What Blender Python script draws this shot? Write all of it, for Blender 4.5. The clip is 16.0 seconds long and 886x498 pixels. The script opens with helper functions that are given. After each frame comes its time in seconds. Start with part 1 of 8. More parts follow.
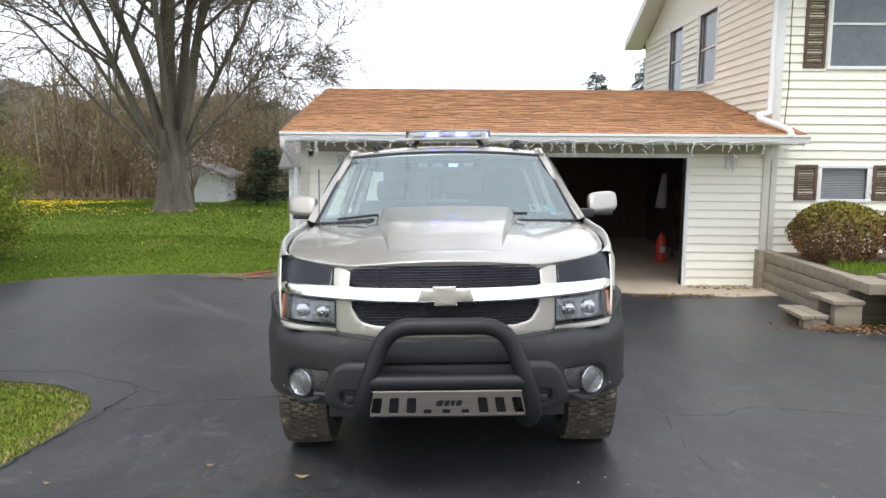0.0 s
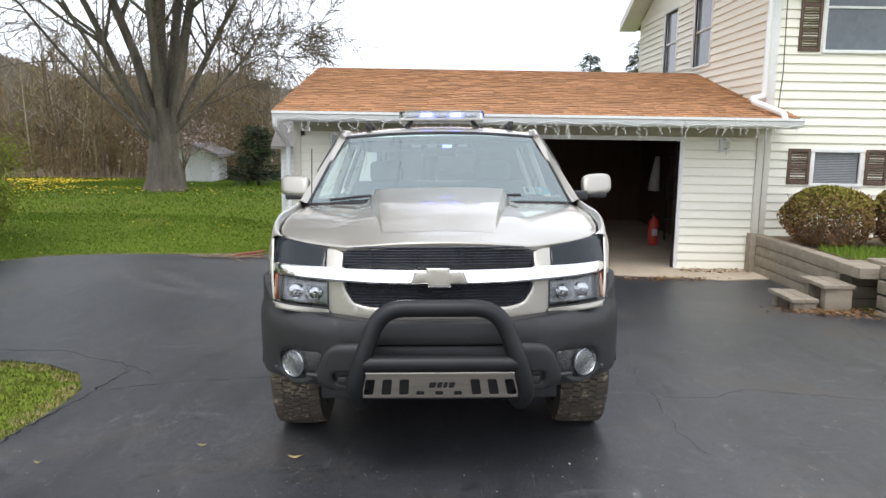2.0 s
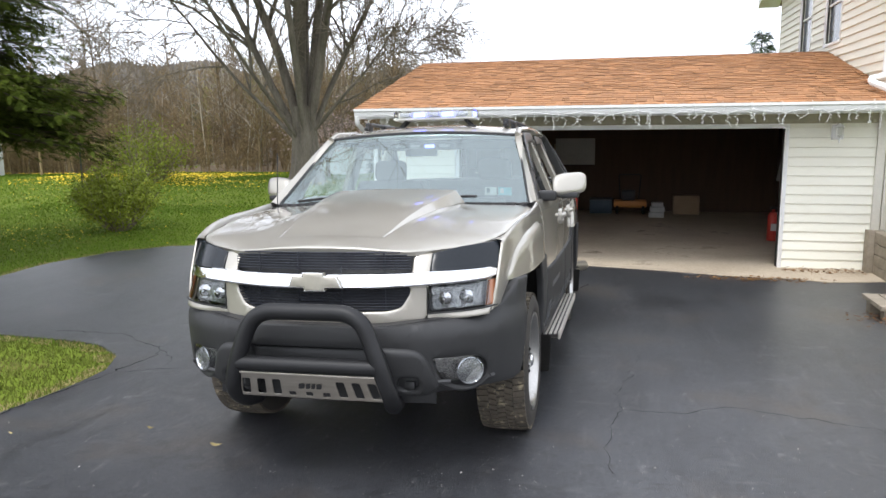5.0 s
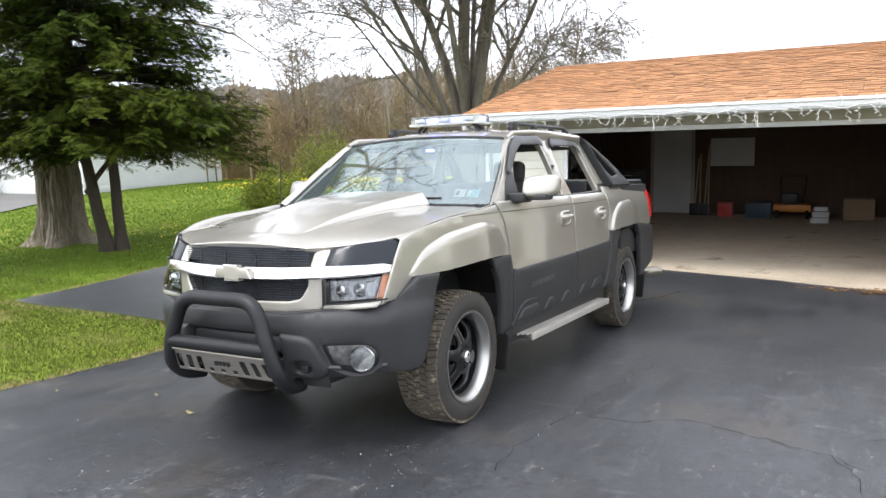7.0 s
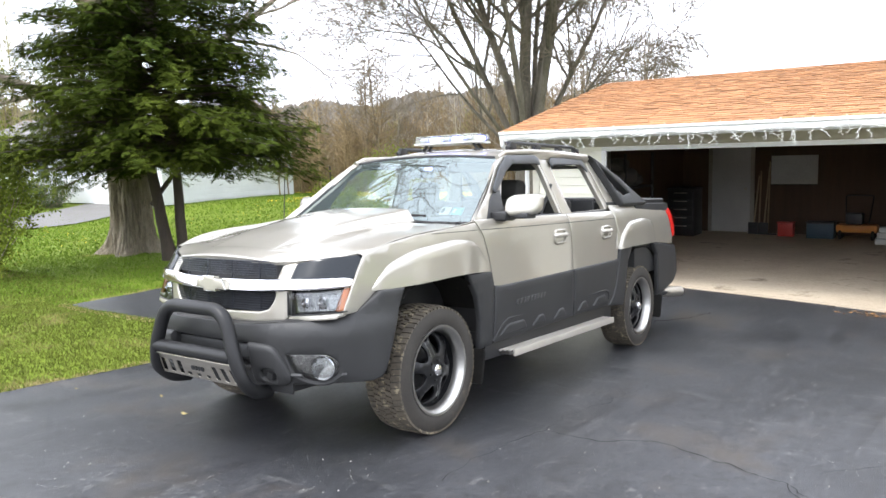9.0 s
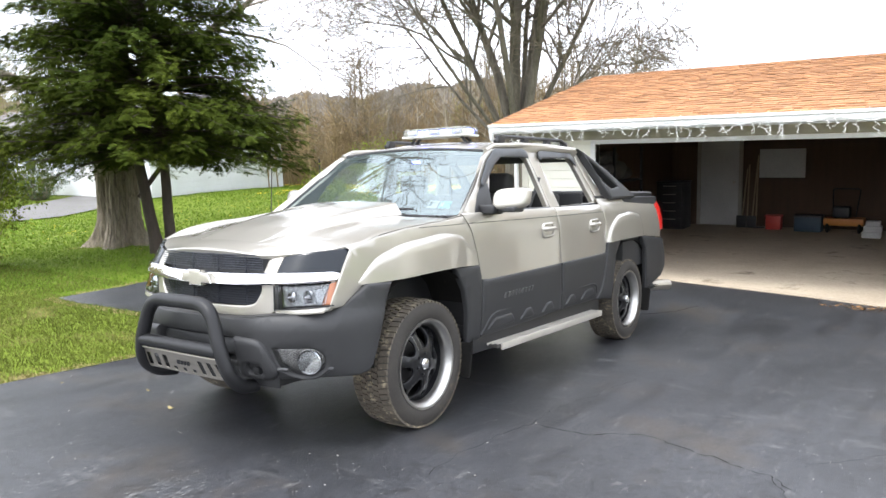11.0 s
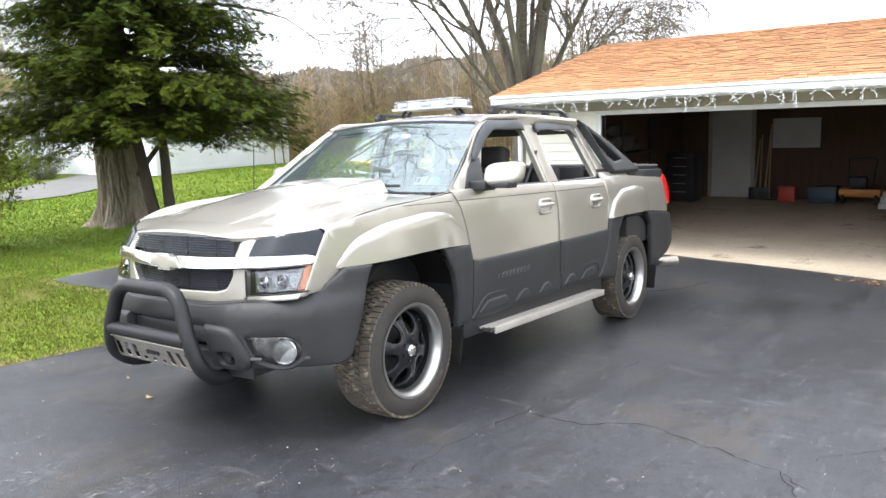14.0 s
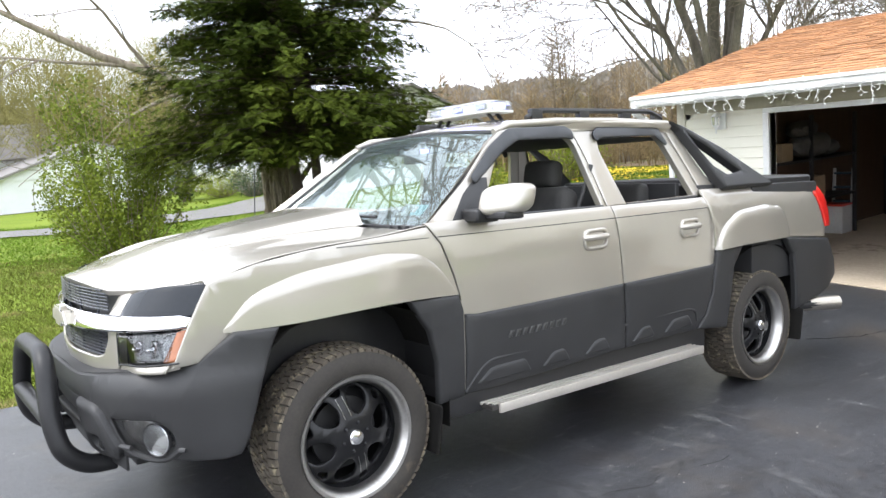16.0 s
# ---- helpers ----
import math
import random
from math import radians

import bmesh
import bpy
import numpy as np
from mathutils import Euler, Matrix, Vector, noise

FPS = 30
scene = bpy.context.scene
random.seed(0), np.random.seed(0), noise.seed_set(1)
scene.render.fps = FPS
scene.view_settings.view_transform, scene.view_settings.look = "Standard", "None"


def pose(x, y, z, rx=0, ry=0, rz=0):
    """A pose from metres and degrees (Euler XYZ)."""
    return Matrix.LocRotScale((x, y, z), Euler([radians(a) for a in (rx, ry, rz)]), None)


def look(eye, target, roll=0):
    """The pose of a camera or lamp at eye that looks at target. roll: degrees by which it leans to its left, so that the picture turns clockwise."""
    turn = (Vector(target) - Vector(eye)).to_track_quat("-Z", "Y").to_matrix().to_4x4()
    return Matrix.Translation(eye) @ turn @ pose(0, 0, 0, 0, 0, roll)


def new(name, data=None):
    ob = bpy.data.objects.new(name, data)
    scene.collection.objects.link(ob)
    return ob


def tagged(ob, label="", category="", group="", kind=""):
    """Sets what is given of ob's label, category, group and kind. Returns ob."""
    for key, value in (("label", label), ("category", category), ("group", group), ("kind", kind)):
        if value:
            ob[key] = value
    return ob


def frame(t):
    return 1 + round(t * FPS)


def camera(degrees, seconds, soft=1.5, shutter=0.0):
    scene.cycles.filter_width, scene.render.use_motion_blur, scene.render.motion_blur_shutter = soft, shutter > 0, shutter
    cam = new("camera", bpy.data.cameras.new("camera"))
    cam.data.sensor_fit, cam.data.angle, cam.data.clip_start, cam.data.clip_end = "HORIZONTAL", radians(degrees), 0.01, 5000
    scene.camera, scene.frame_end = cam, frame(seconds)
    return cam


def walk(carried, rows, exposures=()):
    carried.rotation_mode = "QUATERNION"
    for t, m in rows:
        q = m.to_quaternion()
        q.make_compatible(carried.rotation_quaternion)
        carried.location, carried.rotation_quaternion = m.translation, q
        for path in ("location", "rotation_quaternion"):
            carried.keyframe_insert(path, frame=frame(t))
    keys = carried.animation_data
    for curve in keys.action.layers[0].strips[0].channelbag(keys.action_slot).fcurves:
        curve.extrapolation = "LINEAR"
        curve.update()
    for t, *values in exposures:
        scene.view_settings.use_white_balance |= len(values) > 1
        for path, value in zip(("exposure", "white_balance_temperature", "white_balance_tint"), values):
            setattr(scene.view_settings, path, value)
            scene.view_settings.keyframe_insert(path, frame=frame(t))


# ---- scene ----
cam = camera(61.7, 16.0)
PATH = [
    (0, (0.025, -3.246, 1.576), (0.006, -1.262, 1.328), 0.4),
    (0.5, (0.021, -3.246, 1.575), (0.007, -1.263, 1.313), 0.5),
    (1, (0.018, -3.238, 1.579), (0.021, -1.256, 1.307), 0.6),
    (1.5, (0.015, -3.229, 1.579), (0.028, -1.25, 1.289), 0.7),
    (2, (0.017, -3.229, 1.576), (0.02, -1.252, 1.278), 0.9),
    (2.5, (0.027, -3.233, 1.579), (0.035, -1.256, 1.276), 0.2),
    (3, (0.172, -3.253, 1.58), (0.048, -1.271, 1.345), -1.1),
    (3.5, (0.44, -3.286, 1.619), (0.226, -1.33, 1.26), -0.1),
    (3.7, (0.535, -3.262, 1.609), (0.272, -1.307, 1.28), -0.9),
    (5.8, (2.069, -2.972, 1.682), (1.361, -1.128, 1.367), -1.2),
    (6, (2.248, -2.951, 1.678), (1.435, -1.144, 1.405), -2.1),
    (6.5, (2.677, -2.908, 1.685), (1.751, -1.175, 1.312), -2.0),
    (7, (2.927, -2.716, 1.633), (1.943, -1.002, 1.327), -2.0),
    (7.5, (3.22, -2.598, 1.638), (2.105, -0.973, 1.298), -1.7),
    (8, (3.45, -2.503, 1.667), (2.264, -0.93, 1.322), -2.4),
    (8.5, (3.515, -2.486, 1.647), (2.339, -0.892, 1.374), -2.0),
    (9, (3.538, -2.495, 1.646), (2.374, -0.89, 1.385), -1.8),
    (9.2, (3.538, -2.493, 1.646), (2.386, -0.881, 1.384), -1.8),
    (11.5, (3.551, -2.472, 1.651), (2.41, -0.854, 1.368), -1.7),
    (12, (3.556, -2.469, 1.651), (2.423, -0.845, 1.37), -2.0),
    (12.5, (3.556, -2.466, 1.652), (2.43, -0.838, 1.363), -2.0),
    (13, (3.557, -2.463, 1.652), (2.415, -0.85, 1.349), -2.0),
    (13.5, (3.53, -2.409, 1.663), (2.333, -0.841, 1.334), -2.6),
    (14, (3.502, -2.16, 1.633), (2.339, -0.571, 1.285), -2.4),
    (14.5, (3.514, -1.822, 1.625), (2.301, -0.278, 1.244), -5.6),
    (15, (3.64, -1.44, 1.564), (2.142, -0.149, 1.268), -4.3),
    (15.5, (3.597, -0.983, 1.616), (2.069, 0.272, 1.319), -1.5),
    (16, (3.635, -0.48, 1.568), (2.057, 0.715, 1.279), -4.7),
]
EXPOSURES = [(0, 0.05), (2.5, 0.03), (3.7, 0.10), (5.8, 0.37), (6.5, 0.50), (8.0, 0.84), (9.0, 0.95), (13.0, 0.94), (14.5, 1.05), (16, 0.90)]
walk(cam, [(t, look(eye, target, roll)) for t, eye, target, roll in PATH], EXPOSURES)

# ---- light ----
world = bpy.data.worlds.new("overcast_sky")
scene.world = world
world.use_nodes = True
wt = world.node_tree
wt.nodes.clear()
sky = wt.nodes.new("ShaderNodeTexSky")
sky.sky_type = "NISHITA"
sky.sun_disc = False
sky.sun_elevation = radians(52)
sky.sun_rotation = radians(200)
sky.dust_density = 4.0
pale = wt.nodes.new("ShaderNodeHueSaturation")
pale.inputs["Saturation"].default_value = 0.12
cloud = wt.nodes.new("ShaderNodeMix")
cloud.data_type = "RGBA"
cloud.inputs["Factor"].default_value = 0.72
cloud.inputs["B"].default_value = (15.7, 16.6, 18.6, 1)
back = wt.nodes.new("ShaderNodeBackground")
back.inputs["Strength"].default_value = 0.125
wout = wt.nodes.new("ShaderNodeOutputWorld")
wt.links.new(sky.outputs[0], pale.inputs["Color"])
wt.links.new(pale.outputs[0], cloud.inputs["A"])
wt.links.new(cloud.outputs["Result"], back.inputs["Color"])
wt.links.new(back.outputs[0], wout.inputs[0])
sun = new("sun", bpy.data.lights.new("sun", "SUN"))
sun.data.energy, sun.data.angle, sun.data.color = 1.3, radians(14), (1.0, 0.98, 0.96)
sun.matrix_world = look((0, 0, 30), (6, 14, 0))


# ---- materials ----
def surface(name, c1, c2=None, scale=6.0, fine=60.0, rough=0.6, metal=0.0, bump=0.15, coat=0.0, rand=0.0, island=False, dirt_shade=None, stretch=None, spec=0.5, depth=0.01):
    """Two scales of noise between two colours, a fine relief and uneven gloss; rand varies whole pieces."""
    m = bpy.data.materials.new(name)
    m.use_nodes = True
    nt = m.node_tree
    N, L = nt.nodes, nt.links
    b = N["Principled BSDF"]
    b.inputs["Metallic"].default_value = metal
    b.inputs["Coat Weight"].default_value = coat
    b.inputs["Coat Roughness"].default_value = 0.06
    b.inputs["Specular IOR Level"].default_value = spec
    tc = N.new("ShaderNodeTexCoord")
    src = tc.outputs["Object"]
    if stretch:
        mp = N.new("ShaderNodeMapping")
        mp.inputs["Scale"].default_value = stretch
        L.new(src, mp.inputs["Vector"])
        src = mp.outputs[0]
    big, small = N.new("ShaderNodeTexNoise"), N.new("ShaderNodeTexNoise")
    for n, s, d in ((big, scale, 5), (small, fine, 4)):
        n.inputs["Scale"].default_value = s
        n.inputs["Detail"].default_value = d
        L.new(src, n.inputs["Vector"])
    mix = N.new("ShaderNodeMath")
    mix.operation = "MULTIPLY_ADD"
    L.new(small.outputs[0], mix.inputs[0])
    mix.inputs[1].default_value = 0.45
    half = N.new("ShaderNodeMath")
    half.operation = "MULTIPLY"
    L.new(big.outputs[0], half.inputs[0])
    half.inputs[1].default_value = 0.55
    L.new(half.outputs[0], mix.inputs[2])
    ramp = N.new("ShaderNodeValToRGB")
    ramp.color_ramp.elements[0].position, ramp.color_ramp.elements[1].position = 0.32, 0.68
    ramp.color_ramp.elements[0].color = (*c1, 1)
    ramp.color_ramp.elements[1].color = (*(c2 or c1), 1)
    L.new(mix.outputs[0], ramp.inputs[0])
    col = ramp.outputs[0]
    if dirt_shade:
        d = N.new("ShaderNodeTexNoise")
        d.inputs["Scale"].default_value = dirt_shade[1]
        d.inputs["Detail"].default_value = 8
        d.inputs["Roughness"].default_value = 0.7
        L.new(src, d.inputs["Vector"])
        r2 = N.new("ShaderNodeValToRGB")
        r2.color_ramp.elements[0].position, r2.color_ramp.elements[1].position = dirt_shade[2], dirt_shade[2] + 0.14
        L.new(d.outputs[0], r2.inputs[0])
        mx = N.new("ShaderNodeMix")
        mx.data_type = "RGBA"
        L.new(r2.outputs[0], mx.inputs["Factor"])
        L.new(col, mx.inputs["A"])
        mx.inputs["B"].default_value = (*dirt_shade[0], 1)
        col = mx.outputs["Result"]
    if rand:
        info = N.new("ShaderNodeNewGeometry" if island else "ShaderNodeObjectInfo")
        mr = N.new("ShaderNodeMapRange")
        mr.inputs["To Min"].default_value, mr.inputs["To Max"].default_value = 1 - rand, 1 + rand
        L.new(info.outputs["Random Per Island" if island else "Random"], mr.inputs["Value"])
        hv = N.new("ShaderNodeHueSaturation")
        L.new(mr.outputs[0], hv.inputs["Value"])
        L.new(col, hv.inputs["Color"])
        col = hv.outputs[0]
    L.new(col, b.inputs["Base Color"])
    rr = N.new("ShaderNodeMapRange")
    rr.inputs["To Min"].default_value, rr.inputs["To Max"].default_value = max(rough * 0.8, 0.01), min(rough * 1.2, 1)
    L.new(mix.outputs[0], rr.inputs["Value"])
    L.new(rr.outputs[0], b.inputs["Roughness"])
    if bump:
        bp = N.new("ShaderNodeBump")
        bp.inputs["Strength"].default_value = bump
        bp.inputs["Distance"].default_value = depth
        L.new(mix.outputs[0], bp.inputs["Height"])
        L.new(bp.outputs[0], b.inputs["Normal"])
    return m


def pane(name, tint, gloss=0.02, ior=1.5, glare_veil=0.0, sheen=(0.9, 0.9, 0.9)):
    """Thin glass: tinted see-through with a Fresnel gloss."""
    m = bpy.data.materials.new(name)
    m.use_nodes = True
    nt = m.node_tree
    N, L = nt.nodes, nt.links
    N.clear()
    out, mix, tr, gl, fr = (N.new(k) for k in ("ShaderNodeOutputMaterial", "ShaderNodeMixShader", "ShaderNodeBsdfTransparent", "ShaderNodeBsdfGlossy", "ShaderNodeFresnel"))
    tr.inputs[0].default_value = (*tint, 1)
    gl.inputs["Roughness"].default_value = gloss
    gl.inputs["Color"].default_value = (*sheen, 1)
    fr.inputs["IOR"].default_value = ior
    L.new(fr.outputs[0], mix.inputs[0])
    if glare_veil:
        # a pale teal diffuse veil that stands for sky glare on the glass
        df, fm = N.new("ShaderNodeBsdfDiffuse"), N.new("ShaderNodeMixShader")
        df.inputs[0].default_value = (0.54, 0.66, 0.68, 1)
        fm.inputs[0].default_value = glare_veil
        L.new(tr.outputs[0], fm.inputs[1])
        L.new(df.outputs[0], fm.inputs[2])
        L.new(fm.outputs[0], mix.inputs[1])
    else:
        L.new(tr.outputs[0], mix.inputs[1])
    L.new(gl.outputs[0], mix.inputs[2])
    L.new(mix.outputs[0], out.inputs[0])
    return m


def glow(name, colour, strength):
    m = bpy.data.materials.new(name)
    m.use_nodes = True
    b = m.node_tree.nodes["Principled BSDF"]
    b.inputs["Base Color"].default_value = (*colour, 1)
    b.inputs["Emission Color"].default_value = (*colour, 1)
    b.inputs["Emission Strength"].default_value = strength
    return m


PAINT = surface("pewter_metallic_paint", (0.388, 0.361, 0.312), (0.425, 0.397, 0.345), 3, 900, 0.45, 0.58, 0.015, 1.0, depth=0.001)
PAINT.node_tree.nodes["Principled BSDF"].inputs["Coat IOR"].default_value = 1.75
CLAD = surface("grey_textured_cladding", (0.022, 0.022, 0.0228), (0.036, 0.036, 0.037), 4, 500, 0.52, 0, 0.12, 0, spec=0.4, depth=0.001)
BLACK = surface("black_plastic", (0.012, 0.012, 0.013), (0.022, 0.022, 0.023), 8, 200, 0.45, 0, 0.08, depth=0.002)
BARBLACK = surface("textured_black_powder_coat", (0.009, 0.009, 0.010), (0.017, 0.017, 0.018), 8, 260, 0.45, 0, 0.3, depth=0.002, spec=0.35)
SATIN = surface("satin_dark_plastic", (0.03, 0.03, 0.032), (0.045, 0.045, 0.047), 6, 150, 0.5, 0, 0.1, depth=0.002)
CHROME = surface("chrome", (0.78, 0.78, 0.78), (0.86, 0.86, 0.87), 5, 60, 0.09, 1.0, 0.0)
STEEL = surface("brushed_stainless_steel", (0.42, 0.385, 0.33), (0.58, 0.54, 0.48), 5, 120, 0.34, 1.0, 0.06, stretch=(1, 12, 12), depth=0.001)
ALU = surface("ribbed_aluminium", (0.60, 0.565, 0.51), (0.72, 0.685, 0.63), 5, 80, 0.5, 0.8, 0.06, dirt_shade=((0.2, 0.17, 0.13), 5, 0.62), depth=0.001)
# step deck between the ribs, much darker than the aluminium
GROOVE = surface("dark_step_grooves", (0.02, 0.018, 0.016), (0.05, 0.045, 0.04), 6, 80, 0.8, 0.0, 0.1)
RUBBER = surface("dusty_tyre_rubber", (0.026, 0.023, 0.020), (0.050, 0.044, 0.037), 9, 90, 0.8, 0, 0.2, dirt_shade=((0.13, 0.10, 0.07), 6, 0.62), depth=0.002)
TREAD = surface("muddy_tyre_tread", (0.050, 0.043, 0.035), (0.125, 0.104, 0.076), 9, 60, 0.9, 0, 0.6, dirt_shade=((0.36, 0.30, 0.20), 17, 0.54), depth=0.005)
VISOR = surface("smoke_grey_visor", (0.028, 0.030, 0.033), (0.038, 0.041, 0.045), 4, 120, 0.32, 0, 0.03, spec=0.45, depth=0.001)
RIM = surface("gloss_black_rim", (0.008, 0.008, 0.009), (0.013, 0.013, 0.014), 5, 80, 0.3, 0, 0.0, 0.0, spec=0.35)
LIP = surface("polished_rim_lip", (0.40, 0.39, 0.37), (0.54, 0.53, 0.51), 6, 90, 0.34, 1.0, 0.03, dirt_shade=((0.25, 0.22, 0.18), 9, 0.62), depth=0.001)
LINER = surface("muddy_wheel_liner", (0.007, 0.0065, 0.006), (0.016, 0.015, 0.013), 6, 60, 0.9, 0, 0.3, spec=0.2, dirt_shade=((0.10, 0.085, 0.065), 9, 0.64))
# index raised and a sky-glare veil mixed in to pale the pane
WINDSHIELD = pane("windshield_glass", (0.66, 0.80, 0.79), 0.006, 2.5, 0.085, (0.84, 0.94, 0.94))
LENS = pane("clear_lens", (0.9, 0.91, 0.92), 0.02, 1.6)
SMOKE = surface("smoked_gloss_cover", (0.012, 0.015, 0.019), (0.016, 0.019, 0.024), 3, 60, 0.16, 0, 0, 0.0, spec=0.30)
AMBER = surface("amber_lens", (0.30, 0.10, 0.04), (0.40, 0.155, 0.07), 20, 200, 0.2, 0, 0.1, 0.5)
REDLENS = surface("red_lens", (0.55, 0.015, 0.015), (0.68, 0.03, 0.02), 20, 200, 0.18, 0, 0.05, 0.5)
REFLECT = surface("lamp_reflector", (0.5, 0.51, 0.53), (0.75, 0.76, 0.78), 40, 120, 0.16, 1.0, 0.25)
SEAT = surface("grey_cloth_seat", (0.035, 0.034, 0.033), (0.06, 0.058, 0.055), 12, 240, 0.9, 0, 0.3, depth=0.003)
INSIDE = surface("charcoal_interior_plastic", (0.05, 0.05, 0.05), (0.075, 0.075, 0.075), 10, 160, 0.7, 0, 0.15)
WHITEPAINT = surface("white_trim", (0.72, 0.72, 0.70), (0.82, 0.82, 0.80), 3, 40, 0.5, 0, 0.05, dirt_shade=((0.5, 0.48, 0.44), 2.5, 0.66))
SIDING = surface("cream_vinyl_siding", (0.82, 0.795, 0.675), (0.87, 0.845, 0.725), 2.0, 30, 0.55, 0, 0.05, rand=0.03, dirt_shade=((0.6, 0.55, 0.42), 1.2, 0.7), stretch=(0.4, 0.4, 4))


def asphalt(name):
    """Sealed asphalt: grey mottling, streaks along the drive, pale grains and scuffs."""
    m = surface(name, (0.022, 0.023, 0.026), (0.060, 0.062, 0.069), 0.9, 130, 0.40, 0, 0.9, dirt_shade=((0.075, 0.076, 0.079), 2.3, 0.60), depth=0.006, spec=0.7)
    N, L = m.node_tree.nodes, m.node_tree.links
    b = N["Principled BSDF"]
    src = b.inputs["Base Color"].links[0].from_socket
    tc = N.new("ShaderNodeTexCoord")
    for scale, lo, hi, colour, amount, sq in ((120.0, 0.60, 0.68, (0.20, 0.198, 0.195), 0.65, None), (3.2, 0.60, 0.64, (0.14, 0.14, 0.142), 0.3, (6.0, 0.7, 1)), (2.6, 0.62, 0.66, (0.012, 0.012, 0.013), 0.35, (0.8, 5.0, 1)), (1.6, 0.50, 0.70, (0.016, 0.016, 0.018), 0.8, (3.0, 0.5, 1)), (30.0, 0.54, 0.62, (0.012, 0.012, 0.013), 0.65, None), (55.0, 0.63, 0.69, (0.17, 0.168, 0.165), 0.55, None), (14.0, 0.62, 0.70, (0.16, 0.158, 0.155), 0.75, (1, 0.35, 1)), (5.0, 0.60, 0.72, (0.13, 0.13, 0.13), 0.6, (0.4, 1.3, 1)), (0.9, 0.54, 0.68, (0.060, 0.048, 0.036), 0.65, None), (9.0, 0.56, 0.64, (0.016, 0.015, 0.015), 0.6, None)):
        n = N.new("ShaderNodeTexNoise")
        n.inputs["Scale"].default_value = scale
        n.inputs["Detail"].default_value = 6
        n.inputs["Roughness"].default_value = 0.65
        if sq:
            mp = N.new("ShaderNodeMapping")
            mp.inputs["Scale"].default_value = sq
            mp.inputs["Rotation"].default_value = (0, 0, 0.15)
            L.new(tc.outputs["Object"], mp.inputs["Vector"])
            L.new(mp.outputs[0], n.inputs["Vector"])
        else:
            L.new(tc.outputs["Object"], n.inputs["Vector"])
        mr = N.new("ShaderNodeMapRange")
        mr.inputs["From Min"].default_value, mr.inputs["From Max"].default_value = lo, hi
        mr.inputs["To Max"].default_value = amount
        L.new(n.outputs[0], mr.inputs["Value"])
        mx = N.new("ShaderNodeMix")
        mx.data_type = "RGBA"
        L.new(mr.outputs[0], mx.inputs["Factor"])
        L.new(src, mx.inputs["A"])
        mx.inputs["B"].default_value = (*colour, 1)
        src = mx.outputs["Result"]
    L.new(src, b.inputs["Base Color"])
    return m


ASPHALT = asphalt("sealed_asphalt")
CONCRETE = surface("stained_concrete", (0.40, 0.325, 0.24), (0.59, 0.50, 0.38), 1.3, 30, 0.85, 0, 0.2, dirt_shade=((0.13, 0.09, 0.06), 1.3, 0.58))
GRASSGROUND = surface("lawn", (0.10, 0.145, 0.014), (0.165, 0.215, 0.028), 0.35, 14, 0.95, 0, 0.8, dirt_shade=((0.17, 0.17, 0.05), 0.5, 0.66), spec=0.1, depth=0.03)

# ---- building tools ----
def finish(bm, name, mat, parent=None, label="", angle=32, flat=False):
    bm.normal_update()
    for f in bm.faces:
        f.smooth = not flat
    for e in bm.edges:
        if len(e.link_faces) == 2 and e.calc_face_angle(0) > radians(angle):
            e.smooth = False
    me = bpy.data.meshes.new(name)
    bm.to_mesh(me)
    bm.free()
    ob = new(name, me)
    for k in mat if isinstance(mat, (list, tuple)) else [mat]:
        me.materials.append(k)
    if parent:
        ob.parent = parent
    if label:
        tagged(ob, label)
    return ob


def part(name, bm, mat, parent=None, label="", flat=False):
    return finish(bm, name, mat, parent, label, flat=flat)


def thing(name, label, category, group="", kind="", at=None):
    ob = new(name)
    if at is not None:
        ob.matrix_world = at
    return tagged(ob, label, category, group, kind)


def box(bm, lo, hi, bevel=0.0, seg=2, m=None):
    """A box between two corners, its edges rounded, added to bm."""
    b = bmesh.new()
    bmesh.ops.create_cube(b, size=1)
    for v in b.verts:
        v.co = Vector([(lo[i] + hi[i]) / 2 + v.co[i] * (hi[i] - lo[i]) for i in range(3)])
    if bevel:
        bmesh.ops.bevel(b, geom=b.edges[:], offset=bevel, segments=seg, affect="EDGES", profile=0.6)
    if m is not None:
        bmesh.ops.transform(b, matrix=m, verts=b.verts)
    join(bm, b)
    return bm


def join(bm, b):
    me = bpy.data.meshes.new("tmp")
    b.to_mesh(me)
    b.free()
    bm.from_mesh(me)
    bpy.data.meshes.remove(me)


def boxed(name, lo, hi, mat, parent=None, bevel=0.004, label="", m=None):
    return finish(box(bmesh.new(), lo, hi, bevel, m=m), name, mat, parent, label)


def spin(bm, profile, axis, centre, n=48, full=True):
    """Turns a profile of (radius, along) round an axis through centre."""
    a = Vector(axis).normalized()
    u = a.orthogonal().normalized()
    w = a.cross(u)
    c = Vector(centre)
    rows = []
    for i in range(n):
        t = 2 * math.pi * i / n
        d = u * math.cos(t) + w * math.sin(t)
        rows.append([bm.verts.new(c + d * r + a * s) for r, s in profile])
    for i in range(n):
        p, q = rows[i], rows[(i + 1) % n]
        for k in range(len(profile) - 1):
            bm.faces.new((p[k], q[k], q[k + 1], p[k + 1]))
    bmesh.ops.remove_doubles(bm, verts=bm.verts, dist=1e-5)
    return bm


